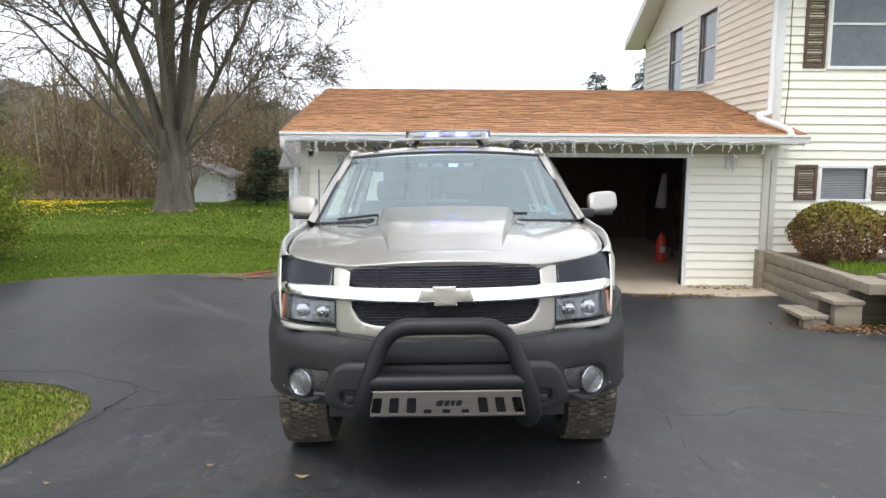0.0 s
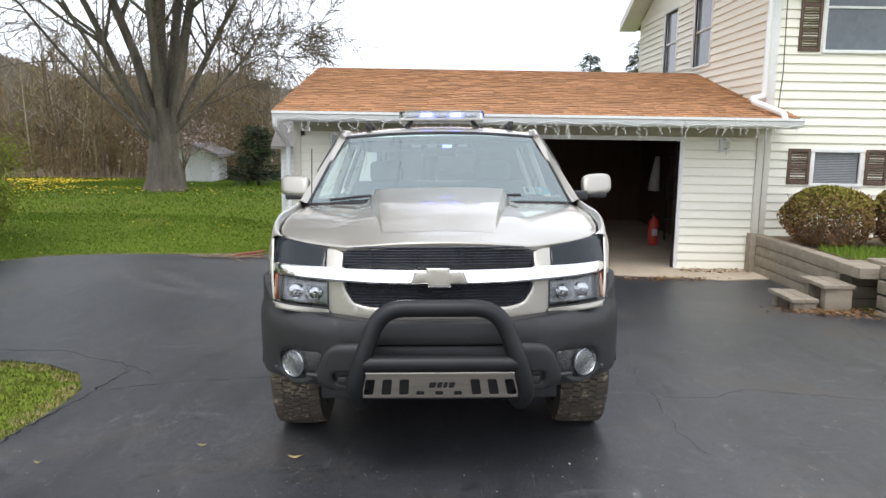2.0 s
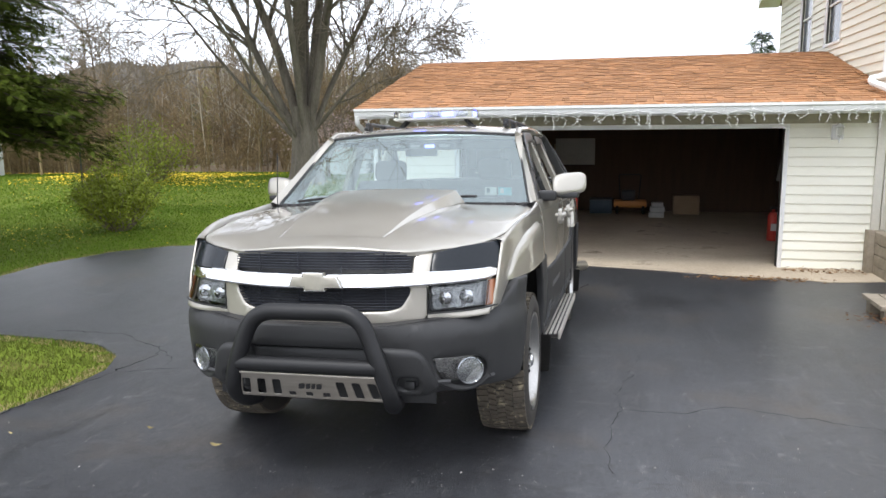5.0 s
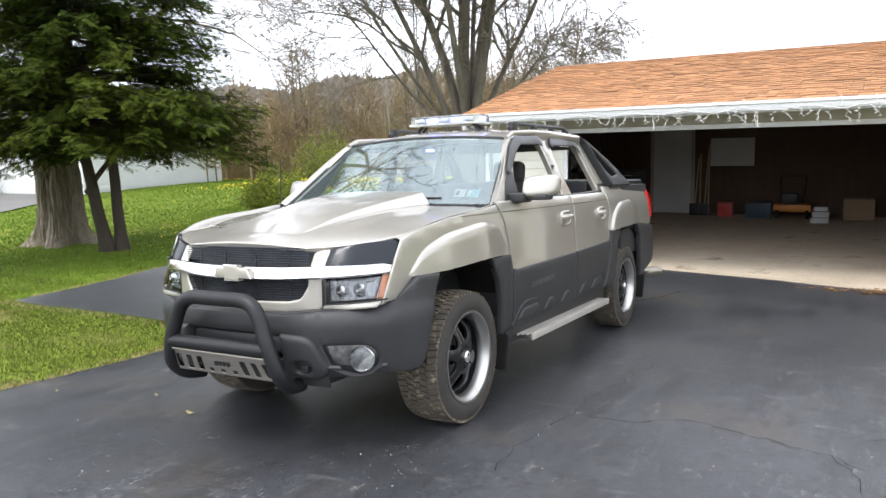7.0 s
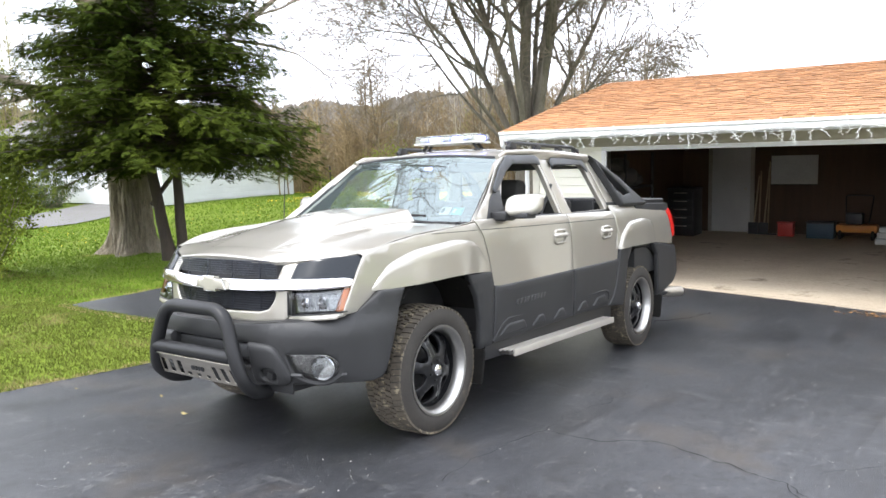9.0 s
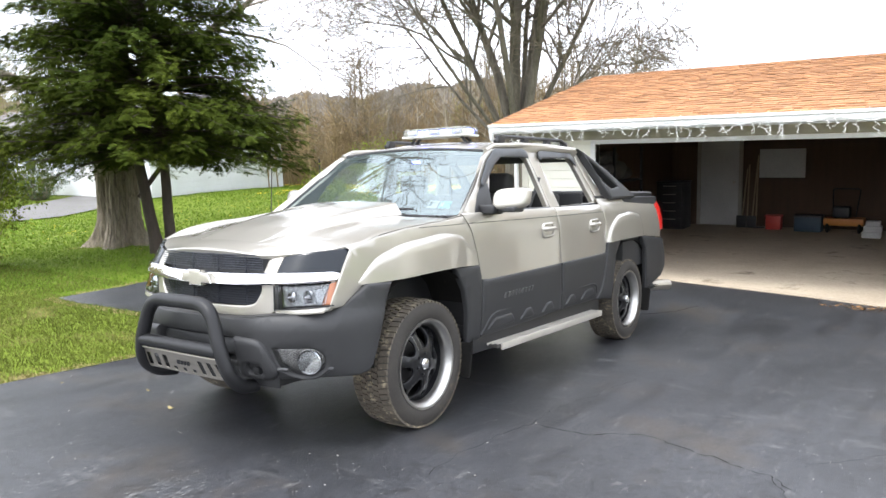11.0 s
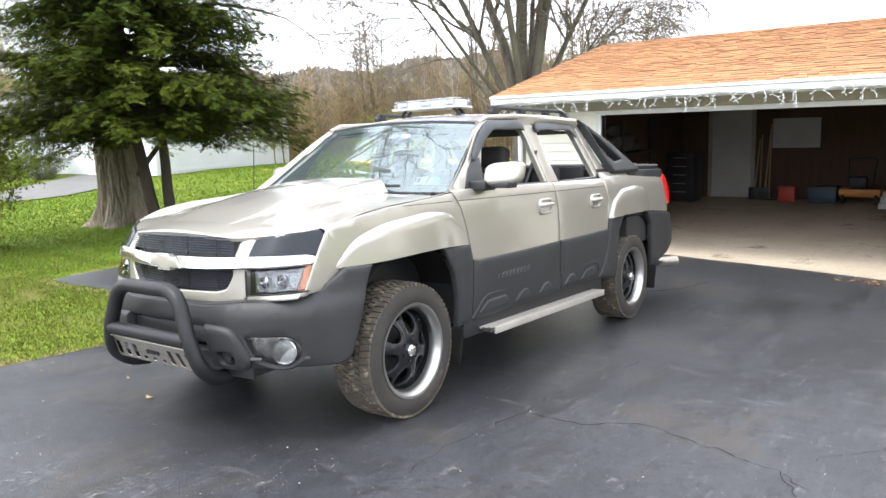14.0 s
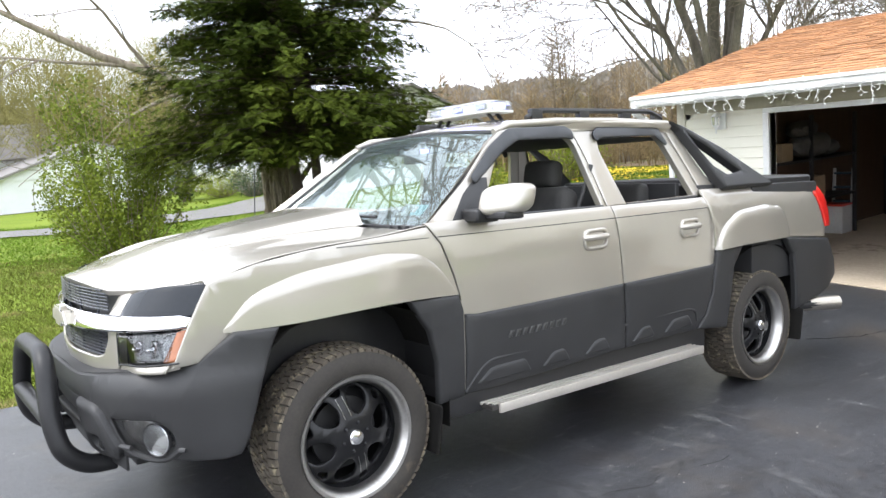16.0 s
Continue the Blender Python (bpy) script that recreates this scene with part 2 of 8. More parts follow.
def tube(bm, pts, r, n=12, cap=True, closed=False):
    """A round tube along points; r is one radius or one for each point."""
    P = [Vector(p) for p in pts]
    R = [r] * len(P) if isinstance(r, (int, float)) else r
    rings, ref = [], None
    for i, p in enumerate(P):
        a, b = P[max(i - 1, 0)], P[min(i + 1, len(P) - 1)]
        if closed:
            a, b = P[i - 1], P[(i + 1) % len(P)]
        d = (b - a).normalized()
        if ref is None:
            ref = d.orthogonal().normalized()
        ref = (ref - d * ref.dot(d)).normalized()
        w = d.cross(ref)
        rings.append([bm.verts.new(p + (ref * math.cos(2 * math.pi * k / n) + w * math.sin(2 * math.pi * k / n)) * R[i]) for k in range(n)])
    for i in range(len(rings) - (0 if closed else 1)):
        p, q = rings[i], rings[(i + 1) % len(rings)]
        for k in range(n):
            bm.faces.new((p[k], p[(k + 1) % n], q[(k + 1) % n], q[k]))
    if cap and not closed:
        bm.faces.new(rings[0][::-1])
        bm.faces.new(rings[-1])
    return bm


def round_path(pts, r, n=6):
    """A path with its inner corners rounded."""
    P = [Vector(p) for p in pts]
    out = [P[0]]
    for a, b, c in zip(P, P[1:], P[2:]):
        k = min(r, (a - b).length * 0.45, (c - b).length * 0.45)
        s, e = b + (a - b).normalized() * k, b + (c - b).normalized() * k
        for i in range(n + 1):
            t = i / n
            out.append(s * (1 - t) ** 2 + b * 2 * t * (1 - t) + e * t * t)
    return out + [P[-1]]


def rounded(poly, r, n=4):
    """A closed 2D outline with rounded corners; r may be one for each corner."""
    k = len(poly)
    R = [r] * k if isinstance(r, (int, float)) else r
    out = []
    for i in range(k):
        a, b, c = (Vector((*poly[(i + j) % k], 0)) for j in (-1, 0, 1))
        q = min(R[i], (a - b).length * 0.48, (c - b).length * 0.48)
        if q <= 1e-4:
            out.append((b.x, b.y))
            continue
        s, e = b + (a - b).normalized() * q, b + (c - b).normalized() * q
        for j in range(n + 1):
            t = j / n
            p = s * (1 - t) ** 2 + b * 2 * t * (1 - t) + e * t * t
            out.append((p.x, p.y))
    return out


def shrink(poly, d):
    """The outline moved d to its inner side (the side on its left when it runs counter-clockwise); crossed short sides are drawn together."""
    n = len(poly)
    P = [Vector(p) for p in poly]
    out = []
    for i in range(n):
        e, f = (P[i] - P[i - 1]).normalized(), (P[(i + 1) % n] - P[i]).normalized()
        a, b = Vector((-e.y, e.x)), Vector((-f.y, f.x))
        m = (a + b) / max(1 + a.dot(b), 0.35)
        out.append(P[i] + m * d)
    for _ in range(8):
        bad = 0
        for i in range(n):
            j = (i + 1) % n
            if (out[j] - out[i]).dot(P[j] - P[i]) < 0:
                out[i] = out[j] = (out[i] + out[j]) / 2
                bad = 1
        if not bad:
            break
    return out


def panel(name, outline, place, mat, parent, step=0.08, holes=(), thick=0.008, rim=0.008, roll=0.004, flip=False, label="", angle=32):
    """A curved sheet of some thickness: a flat outline with holes, cut into cells, laid on the surface place(u, v), its edges rolled in."""
    bm = bmesh.new()
    fill = []
    for k, ring in enumerate((outline, *holes)):
        pts = [p for i, p in enumerate(ring) if math.dist(p, ring[i - 1]) > 1e-5]
        area = sum(p[0] * q[1] - q[0] * p[1] for p, q in zip(pts, pts[1:] + pts[:1]))
        if (area > 0) == (k > 0):
            pts = pts[::-1]
        last = [bm.verts.new((u, v, -1.0 if rim else 0)) for u, v in pts]
        for d, z in ((0.3 * rim, -0.42), (rim, 0.0)) if rim else ():
            cur, seen = [], {}
            for q in shrink(pts, d):
                key = (round(q.x, 5), round(q.y, 5))
                if key not in seen:
                    seen[key] = bm.verts.new((q.x, q.y, z))
                cur.append(seen[key])
            for i in range(len(last)):
                f = []
                for v in (last[i - 1], last[i], cur[i], cur[i - 1]):
                    if v not in f:
                        f.append(v)
                if len(f) > 2 and not bm.faces.get(f):
                    bm.faces.new(f)
            last = cur
        for i in range(len(last)):
            if last[i] is not last[i - 1]:
                fill.append(bm.edges.get((last[i - 1], last[i])) or bm.edges.new((last[i - 1], last[i])))
    bmesh.ops.triangle_fill(bm, use_beauty=True, use_dissolve=False, edges=list(dict.fromkeys(fill)))
    bm.normal_update()
    for f in bm.faces:
        if f.normal.z < 0:
            f.normal_flip()
    us, vs = [p[0] for p in outline], [p[1] for p in outline]
    for lo, hi, no in ((min(us), max(us), (1, 0, 0)), (min(vs), max(vs), (0, 1, 0))):
        k = max(1, int((hi - lo) / step))
        for i in range(1, k):
            c = lo + (hi - lo) * i / k
            bmesh.ops.bisect_plane(bm, geom=bm.verts[:] + bm.edges[:] + bm.faces[:], plane_co=(c * no[0], c * no[1], 0), plane_no=no, dist=1e-5)
    down = {}
    for v in bm.verts:
        down[v] = v.co.z * roll
        v.co = Vector(place(v.co.x, v.co.y))
    if flip:
        bmesh.ops.reverse_faces(bm, faces=bm.faces)
    bm.normal_update()
    norm = {v: v.normal.copy() for v in bm.verts}
    rimedges = [e for e in bm.edges if len(e.link_faces) == 1]
    faces = bm.faces[:]
    for v, n in norm.items():
        v.co += n * down[v]
    if thick:
        low = {v: bm.verts.new(v.co - n * thick) for v, n in norm.items()}
        for e in rimedges:
            l = e.link_loops[0]
            a, b = l.vert, l.link_loop_next.vert
            bm.faces.new((b, a, low[a], low[b]))
        for f in faces:
            bm.faces.new([low[v] for v in reversed(f.verts)])
    return finish(bm, name, mat, parent, label, angle)


def curve(xs, ys):
    """A smooth function through points."""
    xs, ys = np.array(xs, float), np.array(ys, float)
    m = np.gradient(ys, xs)

    def f(x):
        x = min(max(x, xs[0]), xs[-1])
        i = min(int(np.searchsorted(xs, x, "right")) - 1, len(xs) - 2)
        h = xs[i + 1] - xs[i]
        t = (x - xs[i]) / h
        return float((2 * t ** 3 - 3 * t ** 2 + 1) * ys[i] + (t ** 3 - 2 * t ** 2 + t) * h * m[i] + (3 * t ** 2 - 2 * t ** 3) * ys[i + 1] + (t ** 3 - t ** 2) * h * m[i + 1])
    return f


def step01(a, b, x):
    t = min(max((x - a) / (b - a), 0), 1)
    return t * t * (3 - 2 * t)

# ---- the ground ----
SLOPE = math.tan(radians(3.85))


def ground_z(x, y):
    """Height of the ground: the driveway falls towards the garage, then all lies level but for the sunken wood."""
    yc = max(y, -9.0)
    a = -SLOPE * yc + 0.021 * (min(max(x, -3.0), 3.0) - 0.927) * (1 - step01(4.0, 7.0, abs(y)))
    t = (a + 0.36) / 0.02
    z = -0.36 + 0.02 * (t + math.log1p(math.exp(-t)) if t > 0 else math.log1p(math.exp(t)))
    z -= 2.3 * (1 - step01(-38, -19, x)) * step01(22, 30, y)
    return z + 0.33 * step01(8.5, 17, y) * (1 - step01(-5.5, -3.0, x)) - 0.2 * step01(19, 26, y)


def sheet(name, outline, lift, mat, step=0.4, thick=0.0, kind="structure", label="", category=""):
    ob = panel(name, outline, lambda u, v: (u, v, ground_z(u, v) + lift), mat, None, step, thick=thick, rim=0, roll=0)
    return tagged(ob, label, category, kind=kind)


bm = bmesh.new()
xs = sorted(set([-900, -500, -300, -180, -120, -80, -60, -50, 40, 60, 90, 150, 300, 500, 900] + [x * 1.0 for x in range(-42, 32)]))
ys = sorted(set([-500, -250, -120, -70, -45, -30, 60, 80, 120, 180, 300, 500, 900] + [y * 1.0 for y in range(-22, 48)]))
grid = [[bm.verts.new((x, y, ground_z(x, y) - 0.02)) for x in xs] for y in ys]
for j in range(len(ys) - 1):
    for i in range(len(xs) - 1):
        bm.faces.new((grid[j][i], grid[j][i + 1], grid[j + 1][i + 1], grid[j + 1][i]))
tagged(finish(bm, "ground", GRASSGROUND), "spring lawn spreading to the wooded hill", "ground", kind="structure")


def wobble(pts, amp, every, seed=0):
    """An outline cut fine and made uneven."""
    rnd = random.Random(seed)
    out = []
    for i in range(len(pts)):
        a, b = Vector(pts[i]), Vector(pts[(i + 1) % len(pts)])
        k = max(1, int((b - a).length / every)) if (b - a).length < 14 else 1
        for j in range(k):
            p = a.lerp(b, j / k)
            out.append((p.x + rnd.uniform(-amp, amp), p.y + rnd.uniform(-amp, amp)) if j else (p.x, p.y))
    return out


driveway = wobble([(4.72, 7.9), (-2.2, 7.95), (-2.25, 9.0), (-3.3, 8.65), (-4.3, 8.62), (-5.4, 8.5), (-6.2, 8.2), (-6.8, 7.5), (-7.1, 6.4), (-7.0, 5.0), (-6.8, 4.0), (-6.5, 3.0),
                   (-6.35, 2.55), (-5.7, 2.5), (-4.5, 2.58), (-3.7, 2.56), (-3.05, 2.42), (-2.68, 2.12), (-2.46, 1.7), (-2.40, 1.1), (-2.42, 0.3), (-2.38, -1.5), (-2.4, -6.0), (-2.6, -14.0), (6.6, -14.0), (6.2, -2.0), (4.78, 4.0), (4.76, 6.0)], 0.03, 0.3)
sheet("driveway", driveway, 0.0, ASPHALT, 0.3, 0.05, label="worn sealed asphalt driveway with cracks", category="driveway")

# ---- garage and house ----
FLOOR = -0.36
GX0, GX1, GY0, GY1 = -2.2, 4.78, 7.95, 14.75
DOORX0, DOORX1, DOORTOP = -0.985, 3.55, 1.575
EAVE_Z, RIDGE_Y, RIDGE_Z = 1.90, 11.3, 2.86
WOODWALL = surface("brown_garage_boards", (0.065, 0.037, 0.022), (0.115, 0.068, 0.04), 3, 40, 0.75, 0, 0.2, stretch=(3, 3, 0.4))
# pale albedo chosen to bounce light into the garage; the ceiling itself is unseen
DARKROOM = surface("light_bouncing_ceiling", (0.34, 0.31, 0.27), (0.44, 0.41, 0.36), 2, 25, 0.9, 0, 0.1)
# dark deck bared between courses; its darkness stands for the shadow lines there
SHINGLE_BASE = surface("dark_under_shingles", (0.10, 0.055, 0.034), (0.17, 0.095, 0.058), 3, 60, 0.95, 0, 0.3)


def wall_xz(name, x0, x1, z0, z1, y, thick, holes=(), mat=SIDING, label="", category="wall"):
    """A wall in the x-z plane that fills y to y + thick, with rectangular openings through it."""
    bm = bmesh.new()
    xs = sorted({x0, x1, *[h[0] for h in holes], *[h[1] for h in holes]})
    zs = sorted({z0, z1, *[h[2] for h in holes], *[h[3] for h in holes]})
    for a, b in zip(xs, xs[1:]):
        for c, d in zip(zs, zs[1:]):
            if not any(h[0] <= a and b <= h[1] and h[2] <= c and d <= h[3] for h in holes):
                box(bm, (a, y, c), (b, y + thick, d))
    bmesh.ops.remove_doubles(bm, verts=bm.verts, dist=1e-4)
    seen = {}
    for f in bm.faces[:]:
        k = tuple(round(v, 3) for v in f.calc_center_median())
        seen.setdefault(k, []).append(f)
    bmesh.ops.delete(bm, geom=[f for fs in seen.values() if len(fs) > 1 for f in fs], context="FACES_ONLY")
    return tagged(finish(bm, name, mat, flat=True), label, category, kind="structure")


def wall_yz(name, y0, y1, z0, z1, x, thick, holes=(), mat=SIDING, label="", category="wall"):
    ob = wall_xz(name, y0, y1, z0, z1, 0, thick, holes, mat, label, category)
    ob.data.transform(Matrix(((0, -1, 0, 0), (1, 0, 0, 0), (0, 0, 1, 0), (0, 0, 0, 1))))
    ob.data.transform(Matrix.Translation((x, 0, 0)))
    return ob


garage_front = wall_xz("wall_garage_front", GX0, GX1, FLOOR - 0.1, 1.80, GY0 + 0.02, 0.13, [(DOORX0, DOORX1, FLOOR - 0.1, DOORTOP)], label="cream sided garage front with a wide open doorway")
wall_yz("wall_garage_side", GY0 + 0.02, GY1, FLOOR - 0.1, 1.80, GX0 + 0.15, 0.15, label="cream sided garage end wall")
wall_xz("wall_garage_back", GX0, GX1, FLOOR - 0.1, 1.80, GY1, 0.15, mat=WOODWALL, label="brown boarded back wall of the garage")
tagged(boxed("wall_garage_inner", (GX1 - 0.02, GY0 + 0.15, FLOOR - 0.1), (GX1 + 0.1, GY1, 1.8), WOODWALL, bevel=0), "brown boarded inner garage wall", "wall", kind="structure")
tagged(boxed("ceiling_garage", (GX0, GY0 + 0.16, 1.80), (GX1, GY1, 1.86), DARKROOM, bevel=0), "unseen garage ceiling, kept pale to bounce light inside", "ceiling", kind="structure")
slab_edge = [(4.0, 7.02), (3.5, 7.2), (2.8, 7.24), (2.0, 7.45), (1.2, 7.6), (0.6, 7.7), (-0.2, 7.86), (-1.0, 7.9)]
slab = panel("garage_floor", [(GX0 + 0.1, GY1), (GX0 + 0.1, GY0 + 0.02), *slab_edge[::-1], (GX1, 7.2), (GX1, GY1)][::-1], lambda u, v: (u, v, FLOOR + 0.012), CONCRETE, None, 0.5, thick=0.15, rim=0, roll=0)
tagged(slab, "stained bare concrete garage floor", "floor", kind="structure")

# garage roof
EY0, RX0, RX1 = 7.23, -2.36, 4.98
up = (RIDGE_Z - EAVE_Z) / (RIDGE_Y - EY0)


def roof_slope(name, pts, thick, mat):
    bm = bmesh.new()
    top = [bm.verts.new(p) for p in pts]
    low = [bm.verts.new((p[0], p[1], p[2] - thick)) for p in pts]
    bm.faces.new(top)
    bm.faces.new(low[::-1])
    for i in range(len(pts)):
        bm.faces.new((top[i - 1], low[i - 1], low[i], top[i]))
    bmesh.ops.recalc_face_normals(bm, faces=bm.faces)
    return finish(bm, name, mat, flat=True)


BY = 2 * RIDGE_Y - EY0
garage_roof = thing("garage_roof", "low gable roof of weathered orange-brown shingles", "roof", kind="structure")
for n, pts in (("roof_deck", [(RX0, EY0, EAVE_Z), (RX1, EY0, EAVE_Z), (RX1, 7.95, EAVE_Z + up * 0.72), (4.79, 7.95, EAVE_Z + up * 0.72), (4.79, RIDGE_Y, RIDGE_Z), (RX0, RIDGE_Y, RIDGE_Z)]),
               ("roof_deck", [(RX0, RIDGE_Y, RIDGE_Z), (4.79, RIDGE_Y, RIDGE_Z), (4.79, BY, EAVE_Z), (RX0, BY, EAVE_Z)])):
    roof_slope(n, pts, 0.06, SHINGLE_BASE).parent = garage_roof
# gable end triangle
bm = bmesh.new()
tri = [(GY0 + 0.02, 1.80), (GY1, 1.80), (RIDGE_Y, RIDGE_Z - 0.08)]
for x in (GX0 + 0.02, GX0 + 0.14):
    for y, z in tri:
        bm.verts.new((x, y, z))
bm.verts.ensure_lookup_table()
v = bm.verts
for f in ((0, 2, 1), (3, 4, 5), (0, 1, 4, 3), (1, 2, 5, 4), (2, 0, 3, 5)):
    bm.faces.new([v[i] for i in f])
tagged(finish(bm, "wall_garage_gable", SIDING, flat=True), "cream sided garage gable", "wall", kind="structure")
# soffit, fascia, gutter
tagged(boxed("soffit_garage", (RX0 + 0.02, EY0 + 0.03, 1.775), (GX1 + 0.15, GY0 + 0.02, 1.795), WHITEPAINT, bevel=0), "cream painted soffit under the garage eave", "soffit", kind="structure")
gutter = thing("gutter", "white aluminium gutter along the garage eave", "gutter")
bm = bmesh.new()
prof = [(0.0, 0.0), (-0.085, 0.0), (-0.10, 0.03), (-0.10, 0.07), (-0.125, 0.085), (-0.125, 0.12), (-0.115, 0.12), (-0.09, 0.075), (-0.085, 0.012), (-0.01, 0.012), (-0.01, 0.12), (0.0, 0.12)]
rows = [[bm.verts.new((x, EY0 + 0.04 + a, 1.785 + b)) for a, b in prof] for x in (RX0, RX1 + 0.02)]
for k in range(len(prof)):
    bm.faces.new((rows[0][k - 1], rows[0][k], rows[1][k], rows[1][k - 1]))
bm.faces.new(rows[0])
bm.faces.new(rows[1][::-1])
bmesh.ops.recalc_face_normals(bm, faces=bm.faces)
part("trough", bm, WHITEPAINT, gutter)
boxed("fascia", (RX0, EY0 + 0.045, 1.76), (RX1, EY0 + 0.07, 1.885), WHITEPAINT, gutter, 0.002)
boxed("drip_edge", (RX0 - 0.01, EY0 - 0.06, 1.893), (RX1 + 0.02, EY0 + 0.05, 1.905), WHITEPAINT, gutter, 0.002)

# door trim
frame_ob = thing("garage_door_frame", "white painted frame round the open garage doorway", "door frame", kind="structure")
boxed("jamb", (DOORX0 - 0.07, GY0 - 0.02, FLOOR), (DOORX0, GY0 + 0.16, DOORTOP), WHITEPAINT, frame_ob)
boxed("jamb", (DOORX1, GY0 - 0.02, FLOOR), (DOORX1 + 0.055, GY0 + 0.16, DOORTOP), WHITEPAINT, frame_ob)
boxed("header", (DOORX0 - 0.07, GY0 - 0.018, DOORTOP), (DOORX1 + 0.055, GY0 + 0.16, DOORTOP + 0.06), WHITEPAINT, frame_ob)
HEADERCOL = surface("beige_flat_trim", (0.40, 0.37, 0.285), (0.46, 0.425, 0.33), 2, 30, 0.6, 0, 0.05)
tagged(boxed("frieze_board", (GX0, GY0 - 0.012, DOORTOP + 0.062), (GX1, GY0 + 0.02, 1.775), HEADERCOL, bevel=0.002), "beige flat board over the garage doorway", "trim", kind="structure")

# house
HX0, HX1, HY0, HY1, HTOP = 4.80, 13.0, 7.97, 15.4, 4.45
WIN_UP = (5.58, 6.75, 2.93, 4.15)
WIN_LOW = (5.57, 6.25, 0.98, 1.44)
SIDEWINS = [(10.5, 11.45, 2.97, 4.27), (12.5, 13.4, 2.97, 4.27)]
wall_xz("wall_house_front", HX0, HX1, FLOOR, HTOP, HY0, 0.15, [WIN_UP, WIN_LOW], label="cream sided house front with shuttered windows")
wall_yz("wall_house_side", HY0 + 0.15, HY1, FLOOR, HTOP, HX0 + 0.15, 0.15, SIDEWINS, label="cream sided house gable side")
tagged(boxed("wall_house_back", (HX0, HY1, FLOOR), (HX1, HY1 + 0.15, HTOP), SIDING, bevel=0), "house back wall", "wall", kind="structure")
tagged(boxed("wall_house_far", (HX1, HY0, FLOOR), (HX1 + 0.15, HY1, HTOP), SIDING, bevel=0), "house far wall", "wall", kind="structure")
tagged(boxed("ceiling_house", (HX0 + 0.16, HY0 + 0.16, HTOP - 0.05), (HX1, HY1, HTOP), WHITEPAINT, bevel=0), "house ceiling", "ceiling", kind="structure")
tagged(boxed("floor_house", (HX0 + 0.16, HY0 + 0.16, 2.1), (HX1, HY1, 2.2), INSIDE, bevel=0), "house upper floor", "floor", kind="structure")
hm = (HY0 + HY1) / 2
house_roof = thing("house_roof", "gable roof of the house with white rakes", "roof", kind="structure")
for y0, y1 in ((HY0 - 0.45, hm), (HY1 + 0.6, hm)):
    e = HTOP - 0.02
    roof_slope("roof_slope", [(HX0 - 0.4, y0, e), (HX1 + 0.4, y0, e), (HX1 + 0.4, y1, e + 1.7), (HX0 - 0.4, y1, e + 1.7)], 0.14, SHINGLE_BASE).parent = house_roof
    roof_slope("rake", [(HX0 - 0.42, y0, e + 0.005), (HX0 - 0.40, y0, e + 0.005), (HX0 - 0.40, y1, e + 1.705), (HX0 - 0.42, y1, e + 1.705)], 0.2, WHITEPAINT).parent = house_roof
    roof_slope("rake_soffit", [(HX0 - 0.40, y0, e - 0.15), (HX0 + 0.02, y0, e - 0.15), (HX0 + 0.02, y1, e + 1.55), (HX0 - 0.40, y1, e + 1.55)], 0.02, WHITEPAINT).parent = house_roof
bm = bmesh.new()
for x in (HX0 + 0.01, HX0 + 0.14):
    for y, z in ((HY0, HTOP), (HY1, HTOP), (hm, HTOP + 1.55)):
        bm.verts.new((x, y, z))
bm.verts.ensure_lookup_table()
v = bm.verts
for f in ((0, 2, 1), (3, 4, 5), (0, 1, 4, 3), (1, 2, 5, 4), (2, 0, 3, 5)):
    bm.faces.new([v[i] for i in f])
tagged(finish(bm, "wall_house_gable", SIDING, flat=True), "cream sided house gable", "wall", kind="structure")

# ---- the pickup ----
TRUCK = pose(0, 0, 0, -3.85) @ Matrix.Translation((0.927, 0, 0)) @ pose(0, 0, 0, 0, -1.2, 0) @ Matrix.Translation((-0.904, 0, 0))
truck = thing("pickup_truck", "pewter crew-cab pickup with grey cladding, parked on the driveway", "pickup truck", at=TRUCK)
HUBF, HUBR, HUBZ = 1.0, 4.302, 0.395

side_z = curve([0.3, 0.45, 0.6, 0.85, 1.05, 1.2, 1.28, 1.34, 1.42], [0.905, 0.937, 0.950, 0.955, 0.957, 0.953, 0.938, 0.905, 0.872])
side_y = curve([0.0, 0.15, 0.26, 0.42, 0.6, 0.9, 1.2, 1.5, 1.8, 2.3, 3.6, 4.3, 4.7, 5.0, 5.3, 5.5], [-0.42, -0.255, -0.152, -0.112, -0.080, -0.048, -0.036, -0.032, -0.014, 0, 0, -0.010, -0.018, -0.024, -0.042, -0.09])


def body_x(y, z):
    return side_z(z) + side_y(y)


def cab_x(y, z):
    return 0.887 - (z - 1.30) * 0.40 - 0.02 * step01(3.0, 3.6, y) * (z - 1.3)


hood_mid = curve([0.06, 0.085, 0.14, 0.2, 0.3, 0.5, 0.8, 1.2, 1.45], [1.095, 1.114, 1.134, 1.150, 1.170, 1.203, 1.243, 1.274, 1.29])
hood_drop = curve([0.06, 0.14, 0.2, 0.275, 0.355, 0.6, 1.2, 1.45], [0.12, 0.15, 0.135, 0.095, 0.068, 0.048, 0.022, 0.02])


def hood_z(x, y):
    a = abs(x)
    z = hood_mid(y) - hood_drop(y) * (a / 0.85) ** 2
    z += 0.012 * (1 - step01(0.42, 0.50, a)) * step01(0.3, 0.6, y) - 0.008 * step01(0.80, 0.87, a)
    return z


